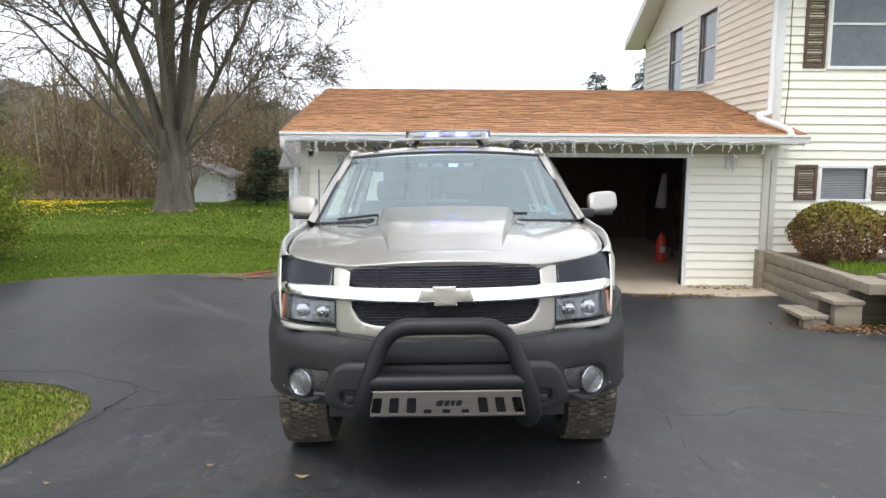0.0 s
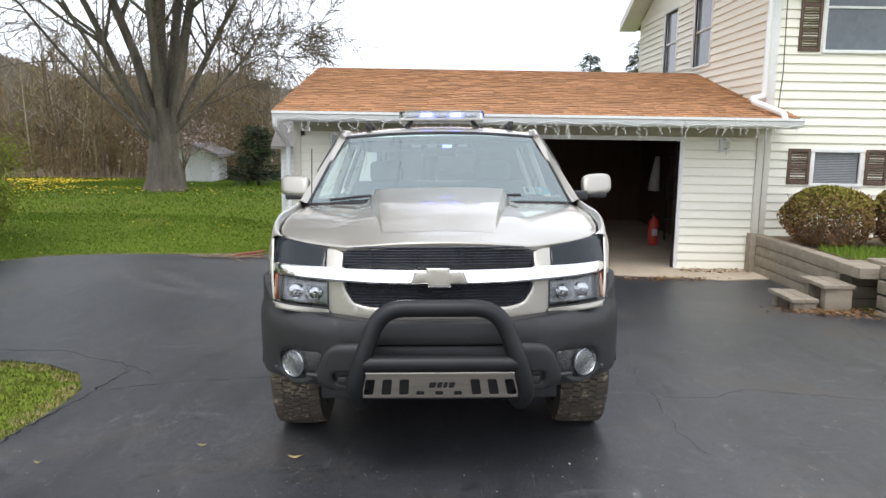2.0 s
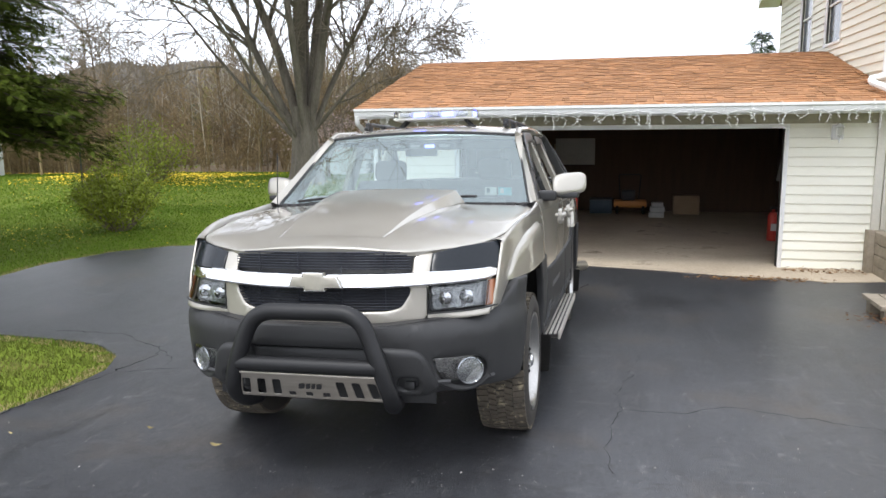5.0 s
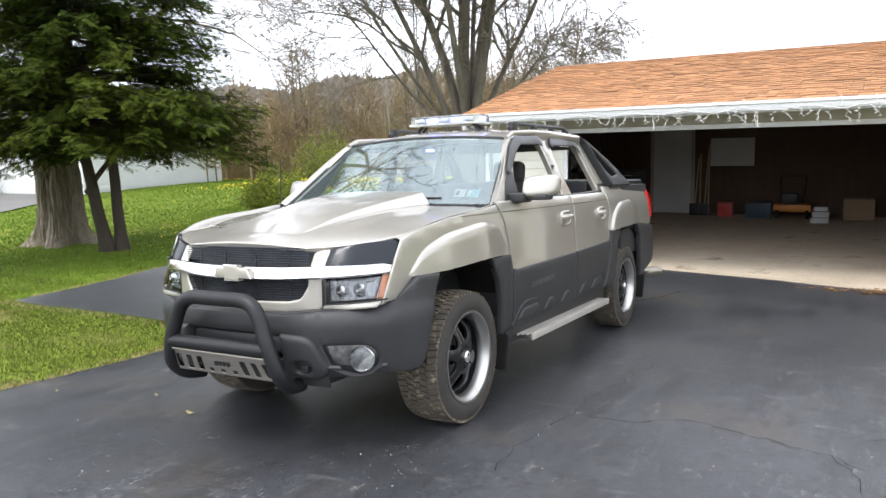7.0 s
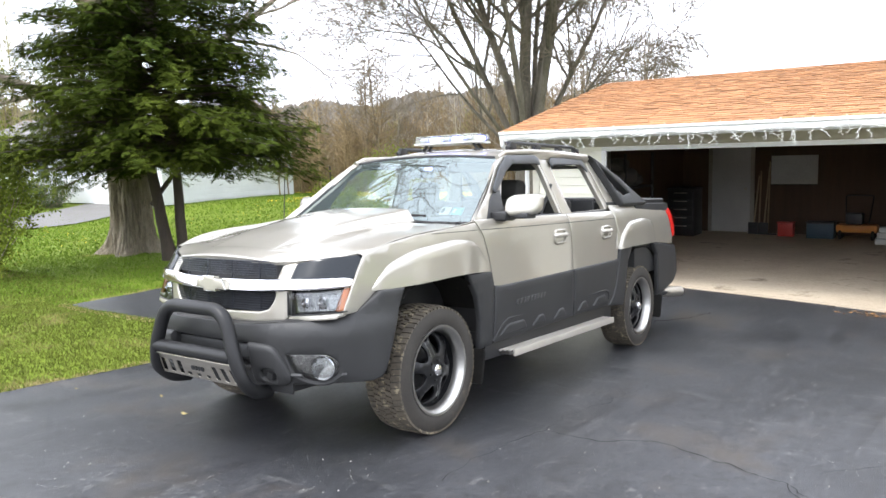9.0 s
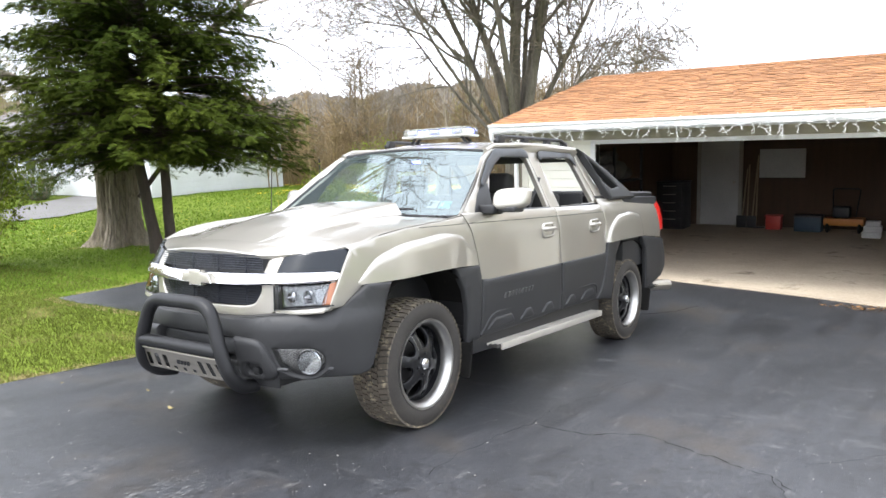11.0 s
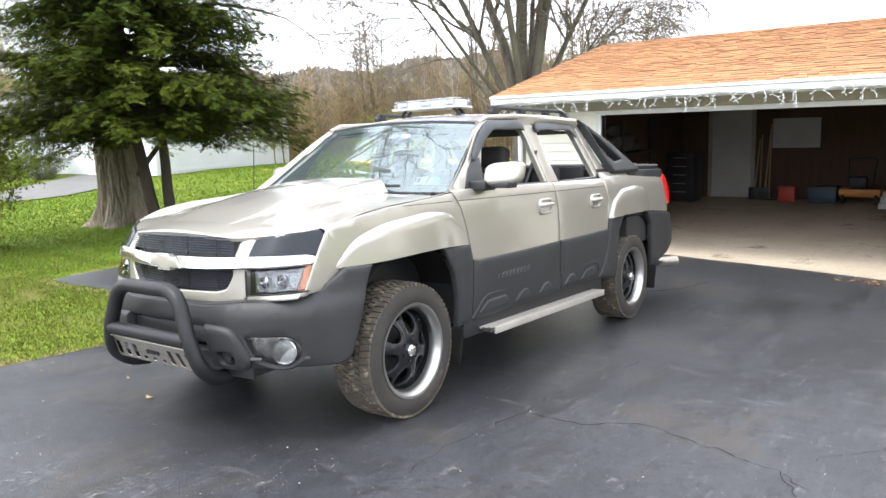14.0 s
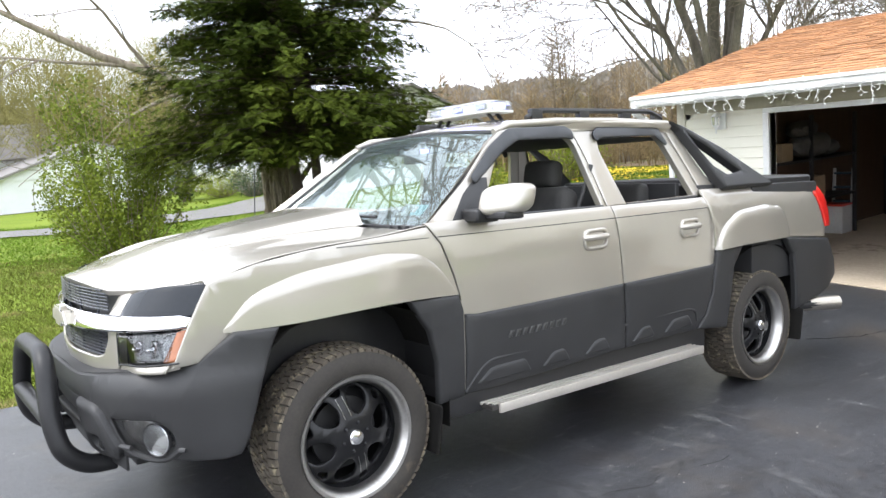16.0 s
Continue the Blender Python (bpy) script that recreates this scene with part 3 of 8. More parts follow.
def flare(name, s, hi, lo, y0, y1, lift):
    """A raised wheel-arch flare: full height along its foot, rolling into the body along its upper edge."""
    bm = bmesh.new()
    rows = []
    for i in range(49):
        y = y0 + (y1 - y0) * i / 48
        row = [bm.verts.new((s * (body_x(y, lo(y)) - 0.012), y, lo(y) + 0.004))]
        for k in range(17):
            w = k / 16
            z = lo(y) + (hi(y) - lo(y)) * w
            edge = min(1.0, min(y - y0, y1 - y) / 0.045)
            round_off = math.sqrt(max(0.0, 1 - (max(w - 0.68, 0) / 0.32) ** 2)) * math.sqrt(max(0.0, 1 - (1 - edge) ** 2)) * (1 - 0.25 * w)
            row.append(bm.verts.new((s * (body_x(y, z) + 0.0012 + lift(y) * round_off), y, z)))
        rows.append(row)
    for p, q in zip(rows, rows[1:]):
        for k in range(17):
            bm.faces.new((p[k], q[k], q[k + 1], p[k + 1]) if s > 0 else (p[k], p[k + 1], q[k + 1], q[k]))
    return finish(bm, name, PAINT, truck, "", 60)


# front plan curve by its length
FP = [(0, 0.02), (0.3, 0.03), (0.52, 0.068), (0.69, 0.15), (0.80, 0.255), (0.88, 0.375), (0.925, 0.48), (0.942, 0.575), (0.950, 0.66)]
FS = [0.0]
for a, b in zip(FP, FP[1:]):
    FS.append(FS[-1] + math.dist(a, b))
front_x, front_y = curve(FS, [p[0] for p in FP]), curve(FS, [p[1] for p in FP])
FL = FS[-1]
bump_in = curve([0.38, 0.46, 0.55, 0.64, 0.72, 0.76, 0.80, 0.86, 0.95], [0.10, 0.045, 0.02, 0.006, 0.0, 0.01, 0.055, 0.07, 0.07])


def bumper_at(s, z, out=0.0):
    a = abs(s)
    k = bump_in(z) * (1 - 0.75 * step01(0.75, 1.1, a)) - out
    x, y = front_x(a), front_y(a)
    nx, ny = front_x(min(a + 0.01, FL)) - front_x(max(a - 0.01, 0)), front_y(min(a + 0.01, FL)) - front_y(max(a - 0.01, 0))
    n = math.hypot(nx, ny) or 1
    x, y = x - k * ny / n, y + k * nx / n
    return (math.copysign(x, s), y, z)


def sym(half):
    """A left-right outline from its right half, bottom to top."""
    return half + [(-u, v) for u, v in reversed(half) if u > 1e-6]


# hood
half = [(0.0, 0.100), (0.15, 0.105), (0.30, 0.122), (0.42, 0.15), (0.46, 0.172), (0.54, 0.222), (0.66, 0.292), (0.755, 0.372), (0.800, 0.445), (0.836, 0.6), (0.862, 0.85), (0.872, 1.1), (0.875, 1.36), (0.84, 1.40), (0.6, 1.37), (0.44, 1.33), (0.0, 1.30)]
panel("hood", [p for p in half] + [(-u, v) for u, v in reversed(half) if u > 1e-6], lambda u, v: (u, v, hood_z(u, v)), PAINT, truck, 0.035, rim=0.008, roll=0.005, thick=0.02, label="raised cowl hood reflecting the sky")
scoop = bmesh.new()
rows = []
for i in range(25):
    t = i / 24
    y = 0.27 + 1.09 * t
    w, k, h = 0.270 + 0.130 * t, 0.006 + 0.050 * t, 0.075 * t ** 1.05
    half = [(w + k, 0.0), (w + 0.5 * k, 0.47), (w + 0.05 * k, 0.93), (w - 0.006 - 0.05 * k, 0.985), (w * 0.80, 1.02), (w * 0.45, 1.05), (0.035, 1.07), (0.0, 1.07 + 0.07 * (1 - t))]
    prof = [(-a, q) for a, q in half] + [(a, q) for a, q in reversed(half[:-1])]
    rows.append([scoop.verts.new((x, y, hood_z(x, y) + 0.001 + h * q)) for x, q in prof])
for p, q in zip(rows, rows[1:]):
    for k in range(len(p) - 1):
        scoop.faces.new((p[k], p[k + 1], q[k + 1], q[k]))
scoop.faces.new(rows[-1])
finish(scoop, "hood_scoop", PAINT, truck, "raised cowl-induction scoop", 26)
panel("cowl_vent", [(-0.84, 1.33), (0.84, 1.33), (0.84, 1.52), (-0.84, 1.52)], lambda u, v: (u, v, 1.262 + 0.05 * (1 - (u / 0.9) ** 2) * 0.3), BLACK, truck, 0.2)
bm = bmesh.new()
for i in range(26):
    x = -0.8 + i * 0.064
    box(bm, (x, 1.40, 1.268), (x + 0.03, 1.47, 1.285), 0.002, 1)
part("cowl_slots", bm, SATIN, truck)

# windshield
def shield(u, v):
    t = v
    return (u * 1.012 * (1 - 0.18 * t), 1.375 + 0.655 * t + 0.085 * (u / 0.83) ** 2 * (1 - 0.55 * t), 1.275 + 0.475 * t + 0.012 * (1 - (u / 0.83) ** 2) - 0.02 * t * (u / 0.83) ** 2)


ws = rounded([(-0.83, 0.0), (0.83, 0.0), (0.83, 1.0), (-0.83, 1.0)], 0.03)
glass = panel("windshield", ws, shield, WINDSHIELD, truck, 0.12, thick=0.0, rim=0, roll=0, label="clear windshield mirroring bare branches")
bm = bmesh.new()
edge = rounded([(-0.835, -0.01), (0.835, -0.01), (0.835, 1.01), (-0.835, 1.01)], 0.03)
dense = []
for i in range(len(edge)):
    a, b = Vector((*edge[i - 1], 0)), Vector((*edge[i], 0))
    k = max(1, int((b - a).length / 0.12))
    dense += [tuple(a.lerp(b, (j + 1) / k))[:2] for j in range(k)]
tube(bm, [shield(*p) for p in dense], 0.011, 6, closed=True)
part("windshield_seal", bm, BLACK, truck)

# roof
roof_mid = curve([2.0, 2.08, 2.3, 2.7, 3.1, 3.4, 3.56], [1.745, 1.778, 1.826, 1.858, 1.868, 1.864, 1.85])
half = [(0.0, 2.02), (0.4, 2.035), (0.60, 2.065), (0.67, 2.10), (0.705, 2.4), (0.73, 2.8), (0.735, 3.3), (0.722, 3.52), (0.6, 3.56), (0.0, 3.57)]
panel("roof", sym(half), lambda u, v: (u, v, roof_mid(v) - 0.058 * (abs(u) / 0.72) ** 2.4), PAINT, truck, 0.09, rim=0.02, roll=0.012, thick=0.02)
boxed("headliner", (-0.66, 2.1, 1.70), (0.66, 3.5, 1.72), SEAT, truck, 0.01)

for s in (1, -1):
    F = s < 0

    def S(out=0.0):
        return lambda y, z: (s * (body_x(y, z) + out), y, z)

    def C(out=0.0):
        return lambda y, z: (s * (cab_x(y, z) + out), y, z)

    # fender
    panel("front_fender", [(0.27, 0.815), (0.40, 0.83), (0.47, 0.88), (0.52, 0.93), (0.66, 0.945), (1.25, 0.965), (1.42, 0.955), (1.583, 0.95), (1.55, 1.05), (1.487, 1.2), (1.425, 1.282), (1.18, 1.257), (0.81, 1.225), (0.6, 1.19), (0.45, 1.148), (0.412, 1.128), (0.368, 1.045), (0.326, 0.96), (0.292, 0.88)], S(), PAINT, truck, 0.05, flip=F, roll=0.004, rim=0.006)
    bm = bmesh.new()
    rows = []
    edge_x = curve([0.335, 0.372, 0.445, 0.6, 0.85, 1.1, 1.36, 1.42], [0.71, 0.755, 0.800, 0.836, 0.862, 0.872, 0.875, 0.875])
    top_z = curve([0.275, 0.36, 0.46, 0.6, 0.81, 1.18, 1.40], [1.03, 1.10, 1.145, 1.19, 1.225, 1.257, 1.284])
    for i in range(25):
        y = 0.405 + 1.015 * i / 24
        a = Vector((edge_x(y) + 0.005, y, hood_z(edge_x(y), y) - 0.004))
        c = Vector((body_x(y, top_z(y)) - 0.003, y, top_z(y) + 0.003))
        b = Vector((c.x - 0.012, y, max(a.z, c.z) + 0.012))
        low = Vector((a.x, y, a.z - 0.05))
        rows.append([bm.verts.new((s * q.x, q.y, q.z)) for q in [low] + [a * (1 - t) ** 2 + b * 2 * t * (1 - t) + c * t * t for t in (0, 0.2, 0.4, 0.6, 0.8, 1.0)]])
    for p, q in zip(rows, rows[1:]):
        for k in range(6):
            f = (p[k], p[k + 1], q[k + 1], q[k])
            bm.faces.new(f if F else f[::-1])
    bmesh.ops.recalc_face_normals(bm, faces=bm.faces)
    part("fender_top", bm, PAINT, truck)
    flare("fender_flare", s, curve([0.46, 0.56, 0.70, 0.97, 1.25, 1.40, 1.50, 1.568], [0.945, 1.052, 1.115, 1.162, 1.176, 1.142, 1.055, 0.962]), curve([0.46, 0.66, 1.25, 1.568], [0.932, 0.938, 0.962, 0.952]), 0.46, 1.568, lambda y: 0.046 * (0.4 + 0.6 * step01(0.46, 0.80, y)) * (1 - 0.85 * step01(1.12, 1.55, y)))
    # doors
    fd = panel("front_door", [(1.598, 0.47), (2.76, 0.50), (2.745, 0.88), (2.712, 1.14), (2.687, 1.315), (1.41, 1.30), (1.432, 1.282), (1.494, 1.2), (1.557, 1.05), (1.59, 0.94)], S(), PAINT, truck, 0.05, flip=F, roll=0.003, rim=0.005)
    panel("door_cladding", [(1.606, 0.855), (1.68, 0.847), (2.735, 0.873), (2.752, 0.50), (1.606, 0.46)][::-1], S(0.014), CLAD, fd, 0.06, flip=F, rim=0.012, roll=0.010, thick=0.02, label="dark grey textured lower cladding")
    panel("window_frame", [(1.44, 1.295), (2.705, 1.31), (2.66, 1.60), (2.60, 1.80), (2.12, 1.775), (1.98, 1.70), (1.72, 1.48)], C(), PAINT, fd, 0.06, holes=[rounded([(1.83, 1.315), (1.86, 1.42), (2.0, 1.62), (2.13, 1.705), (2.55, 1.738), (2.61, 1.68), (2.668, 1.315)], [0.01, 0.02, 0.05, 0.08, 0.04, 0.04, 0.015])], flip=F, thick=0.035, roll=0.004)
    panel("mirror_triangle", [(1.59, 1.302), (1.835, 1.305), (1.855, 1.40), (1.88, 1.50), (1.80, 1.50), (1.70, 1.425)], C(0.008), BLACK, fd, 0.2, flip=F)
    panel("window_visor", rounded([(1.782, 1.47), (1.90, 1.545), (2.03, 1.632), (2.16, 1.692), (2.54, 1.706), (2.598, 1.695), (2.605, 1.752), (2.55, 1.775), (2.11, 1.755), (1.95, 1.665), (1.76, 1.505)], 0.02), C(0.026), VISOR, fd, 0.06, flip=F, thick=0.004)
    panel("window_sill_strip", [(1.84, 1.298), (2.675, 1.305), (2.675, 1.322), (1.84, 1.315)], C(0.012), BLACK, fd, 0.3, flip=F)
    rd = panel("rear_door", [(2.772, 0.50), (3.44, 0.50), (3.53, 0.58), (3.60, 0.72), (3.645, 0.88), (3.66, 0.98), (3.655, 1.10), (3.60, 1.325), (2.694, 1.315), (2.719, 1.14), (2.753, 0.88)], S(), PAINT, truck, 0.05, flip=F, roll=0.003, rim=0.005)
    panel("door_cladding", [(2.764, 0.50), (3.45, 0.50), (3.54, 0.58), (3.61, 0.72), (3.652, 0.9), (3.60, 0.892), (2.748, 0.874)], S(0.014), CLAD, rd, 0.06, flip=F, rim=0.012, roll=0.010, thick=0.02, label="dark grey textured lower cladding")
    panel("window_frame", [(2.715, 1.31), (3.655, 1.335), (3.60, 1.5), (3.49, 1.80), (2.61, 1.80), (2.67, 1.60)], C(), PAINT, rd, 0.06, holes=[rounded([(2.885, 1.318), (2.80, 1.64), (2.83, 1.738), (3.37, 1.758), (3.44, 1.70), (3.57, 1.335)], [0.015, 0.05, 0.04, 0.05, 0.05, 0.02])], flip=F, thick=0.035, roll=0.004)
    panel("window_visor", rounded([(2.785, 1.685), (2.84, 1.706), (3.36, 1.726), (3.44, 1.66), (3.465, 1.675), (3.425, 1.772), (3.36, 1.79), (2.82, 1.77), (2.77, 1.735)], 0.02), C(0.024), VISOR, rd, 0.06, flip=F, thick=0.004)
    panel("window_sill_strip", [(2.88, 1.305), (3.58, 1.322), (3.58, 1.34), (2.88, 1.322)], C(0.012), BLACK, rd, 0.3, flip=F)
    for door, y in ((fd, 2.515), (rd, 3.385)):
        hx = body_x(y, 1.14)
        ring = rounded([(y - 0.098, 1.082), (y + 0.098, 1.088), (y + 0.098, 1.205), (y - 0.098, 1.2)], 0.05, 5)
        dish = rounded([(y - 0.078, 1.103), (y + 0.078, 1.108), (y + 0.078, 1.185), (y - 0.078, 1.18)], 0.035, 5)
        plate = panel("handle_plate", ring, S(0.016), PAINT, door, 0.2, holes=[dish], thick=0.02, rim=0.008, roll=0.008, flip=F)
        panel("handle_cup", dish, S(-0.002), BLACK, plate, 0.2, thick=0.004, flip=F, rim=0, roll=0)
        bm = tube(bmesh.new(), round_path([(s * (hx + 0.002), y - 0.088, 1.152), (s * (hx + 0.030), y - 0.07, 1.155), (s * (hx + 0.032), y + 0.06, 1.158), (s * (hx + 0.002), y + 0.088, 1.158)], 0.02, 4), 0.017, 8)
        part("handle", bm, PAINT, plate)
    # half-sunk black tubes stand for the shade line along the body crease
    for door, y0, y1 in ((truck, 0.95, 1.425), (fd, 1.475, 2.692), (rd, 2.702, 3.60)):
        part("belt_crease", tube(bmesh.new(), [(s * (body_x(y, 1.232 + 0.012 * (y - 1.5)) - 0.0012), y, 1.232 + 0.012 * (y - 1.5)) for y in np.linspace(y0, y1, 12)], 0.0026, 6), BLACK, door)
    # between fender and door, quarter, flares
    panel("arch_cladding", [(1.285, 0.958), (1.40, 0.80), (1.44, 0.65), (1.45, 0.44), (1.597, 0.455), (1.597, 0.875), (1.572, 0.95)], S(0.016), CLAD, truck, 0.06, flip=F, rim=0.012, roll=0.01, thick=0.03)
    panel("quarter_panel", [(3.67, 0.985), (3.97, 0.995), (4.54, 1.0), (4.81, 0.98), (5.19, 0.955), (5.19, 1.03), (5.04, 1.30), (4.985, 1.385), (3.60, 1.375), (3.615, 1.30), (3.665, 1.10)], S(), PAINT, truck, 0.06, flip=F, roll=0.008)
    flare("rear_flare", s, curve([3.665, 3.72, 3.86, 4.14, 4.40, 4.54, 4.615], [0.992, 1.080, 1.182, 1.234, 1.230, 1.178, 1.012]), curve([3.665, 3.97, 4.615], [0.982, 0.992, 1.0]), 3.665, 4.615, lambda y: 0.034 - 0.012 * step01(4.3, 4.6, y))
    panel("arch_cladding", [(3.46, 0.50), (3.80, 0.46), (3.825, 0.62), (3.87, 0.86), (3.975, 0.99), (3.67, 0.98), (3.655, 0.9), (3.618, 0.72), (3.55, 0.58)], S(0.018), CLAD, truck, 0.06, flip=F, rim=0.012, roll=0.01, thick=0.03)
    panel("rear_corner_cladding", [(4.545, 0.995), (4.665, 0.87), (4.73, 0.45), (4.86, 0.47), (5.20, 0.54), (5.40, 0.64), (5.37, 0.76), (5.215, 0.945), (4.81, 0.975)], S(0.02), CLAD, truck, 0.06, flip=F, rim=0.015, roll=0.012, thick=0.03)
    panel("rear_pillar", [(3.665, 1.34), (3.82, 1.372), (3.76, 1.47), (3.60, 1.76), (3.52, 1.82), (3.50, 1.80), (3.61, 1.5)], lambda y, z: (s * (cab_x(y, z) + 0.004), y, z), PAINT, truck, 0.06, flip=F)
    panel("sail_panel", rounded([(3.52, 1.822), (3.64, 1.795), (4.0, 1.64), (4.43, 1.388), (3.83, 1.378), (3.77, 1.47), (3.61, 1.77)][::-1], 0.015), lambda y, z: (s * (0.935 - (z - 1.385) * 0.47), y, z), CLAD, truck, 0.06, holes=[rounded([(3.63, 1.755), (3.80, 1.675), (4.10, 1.485), (3.92, 1.465), (3.80, 1.525)], 0.02)], flip=F, thick=0.05, rim=0.014, roll=0.012, label="grey textured sail panel")
    # tail lamp
    panel("tail_light", rounded([(4.985, 1.372), (5.06, 1.29), (5.20, 1.03), (5.29, 1.03), (5.27, 1.12), (5.19, 1.33), (5.16, 1.36)], 0.01), S(0.004), REDLENS, truck, 0.05, flip=F, roll=0.008, rim=0.012, thick=0.05, label="red tail light")
    # sill relief and running board
    for y0, y1 in ((1.66, 2.02), (2.08, 2.30), (2.40, 2.62), (2.80, 3.02), (3.10, 3.40)):
        panel("sill_relief", rounded([(y0, 0.50 + 0.02 * (y0 - 1.6)), (y1, 0.50 + 0.02 * (y1 - 1.6)), (y1 - 0.05, 0.575 + 0.02 * (y1 - 1.6)), (y0 + 0.09, 0.575 + 0.02 * (y0 - 1.6))], 0.025), S(0.024), CLAD, truck, 0.08, flip=F, rim=0.014, roll=0.012, thick=0.02)
    ridge = [(1.60, 0.475), (1.70, 0.585), (1.76, 0.612), (3.36, 0.645), (3.43, 0.62), (3.44, 0.56)]
    part("sill_ridge", tube(bmesh.new(), round_path([(s * (body_x(y, z) + 0.012), y, z) for y, z in ridge], 0.05, 5), 0.009, 8), CLAD, truck)
    panel("rocker", [(1.5, 0.36), (3.6, 0.36), (3.6, 0.50), (1.5, 0.47)], lambda y, z: (s * 0.917, y, z), BLACK, truck, 0.3, flip=F)
    X = lambda a, b: (min(s * a, s * b), max(s * a, s * b))
    x0, x1 = X(0.850, 1.000)
    rb = boxed("running_board", (x0, 1.70, 0.376), (x1, 3.44, 0.3985), GROOVE, truck, 0.003, "ribbed aluminium step")
    x0, x1 = X(0.998, 1.014)
    boxed("edge_rail", (x0, 1.74, 0.358), (x1, 3.445, 0.408), ALU, rb, 0.007)
    for i in range(5):
        x0, x1 = X(0.853 + 0.0295 * i, 0.853 + 0.0295 * i + 0.017)
        boxed("rib", (x0, 1.665 + 0.014 * i, 0.392), (x1, 3.442, 0.4055), ALU, rb, 0.003)
    for y in (1.85, 2.55, 3.2):
        boxed("bracket", (min(s * 0.75, s * 0.98), y, 0.362), (max(s * 0.75, s * 0.98), y + 0.05, 0.384), BLACK, rb)
    # mud flap
    for y, x0 in ((1.405, 0.71), (4.735, 0.71)):
        panel("mud_flap", rounded([(x0, 0.23), (x0 + 0.26, 0.23), (x0 + 0.275, 0.46), (x0, 0.46)], 0.02), lambda u, v: (s * u, y - 0.05 * (0.46 - v) / 0.2 * 0.3, v), LINER, truck, 0.1, flip=F)
    # mirror
    bm = bmesh.new()
    bmesh.ops.create_uvsphere(bm, u_segments=24, v_segments=14, radius=1)
    for v in bm.verts:
        p = v.co
        q = Vector([math.copysign(abs(k) ** 0.55, k) for k in p])
        v.co = Vector((s * ((1.072 if s > 0 else 0.985) + q.x * 0.108), 1.775 + q.y * 0.065 + 0.045 * q.x + 0.02 * q.z, 1.392 + q.z * 0.072 + 0.008 * q.x))
    if F:
        bmesh.ops.reverse_faces(bm, faces=bm.faces)
    mi = part("side_mirror", bm, PAINT, truck)
    mx = 1.072 if s > 0 else 0.985
    bm = box(bmesh.new(), (0.90, 1.70, 1.300), (mx + 0.06, 1.83, 1.338), 0.016, 3)
    box(bm, (0.87, 1.65, 1.285), (mx - 0.075, 1.80, 1.350), 0.022, 3)
    bmesh.ops.scale(bm, vec=(s, 1, 1), verts=bm.verts)
    if F:
        bmesh.ops.reverse_faces(bm, faces=bm.faces)
    part("mirror_base", bm, BLACK, mi)
    # pillars along the glass and roof edge
    bm = tube(bmesh.new(), [(s * 0.694, 2.04, 1.735), (s * 0.69, 2.15, 1.775), (s * 0.70, 2.5, 1.797), (s * 0.71, 3.0, 1.806), (s * 0.703, 3.52, 1.80)], [0.018, 0.021, 0.024, 0.024, 0.024], 12)
    py, pz = curve([0, 0.3, 0.65, 0.9, 1.0], [1.43, 1.655, 1.90, 2.06, 2.13]), curve([0, 0.3, 0.65, 0.9, 1.0], [1.297, 1.462, 1.648, 1.745, 1.778])
    rows = []
    for i in range(21):
        t = i / 20
        a, c = Vector(shield(0.838, t)) + Vector((0, -0.004, 0.006)), Vector((cab_x(py(t), pz(t)) + 0.004, py(t), pz(t)))
        b = (a + c) / 2 + Vector((0.018, -0.012, 0.014))
        rows.append([bm.verts.new((s * q.x, q.y, q.z)) for q in [a - Vector((0.0, -0.02, 0.03))] + [a * (1 - k) ** 2 + b * 2 * k * (1 - k) + c * k * k for k in (0, 0.25, 0.5, 0.75, 1)]])
    for p, q in zip(rows, rows[1:]):
        for k in range(5):
            bm.faces.new((p[k], p[k + 1], q[k + 1], q[k]) if F else (p[k], q[k], q[k + 1], p[k + 1]))
    part("roof_pillar", bm, PAINT, truck)
    # the shoulder between roof and door frames
    bm = bmesh.new()
    wide = curve([2.1, 2.4, 2.8, 3.3, 3.54], [0.672, 0.707, 0.732, 0.737, 0.722])
    top = lambda y, w: roof_mid(y) - 0.058 * (w / 0.72) ** 2.4
    rows = []
    for i in range(25):
        y = 2.10 + 1.45 * i / 24
        w = wide(y)
        e = top(y, w)
        rows.append([bm.verts.new((s * a, y, b)) for a, b in ((cab_x(y, e - 0.05) + 0.007, e - 0.05), (w - 0.013, e - 0.028), (w - 0.001, e - 0.010), (w - 0.006, e + 0.004), (w - 0.03, top(y, w - 0.03) + 0.006), (w - 0.09, top(y, w - 0.09) + 0.003))])
    for p, q in zip(rows, rows[1:]):
        for k in range(5):
            f = (p[k], q[k], q[k + 1], p[k + 1])
            bm.faces.new(f if s > 0 else f[::-1])
    finish(bm, "roof_shoulder", PAINT, truck, "", 60)
    # roof rail
    rr = part("roof_rail", tube(bmesh.new(), round_path([(s * 0.55, 2.42, 1.83), (s * 0.55, 2.52, 1.875), (s * 0.56, 3.55, 1.895), (s * 0.56, 3.66, 1.85)], 0.05), 0.016, 8), BLACK, truck)
    for y in (2.45, 2.85, 3.25, 3.58):
        boxed("rail_foot", (s * 0.55 - 0.02, y, 1.82), (s * 0.55 + 0.02, y + 0.09, 1.885), BLACK, rr, 0.01)
    # front lamps
    panel("headlight_filler", [(0.515, 0.775), (0.80, 0.80), (0.805, 0.835), (0.525, 0.808)], lambda u, v: (s * u, 0.088 + 0.245 * u * u + 1.8 * max(u - 0.6, 0) ** 2 - 0.45 * step01(0.55, 0.82, u) * (0.97 - v), v), PAINT, truck, 0.05, flip=F)
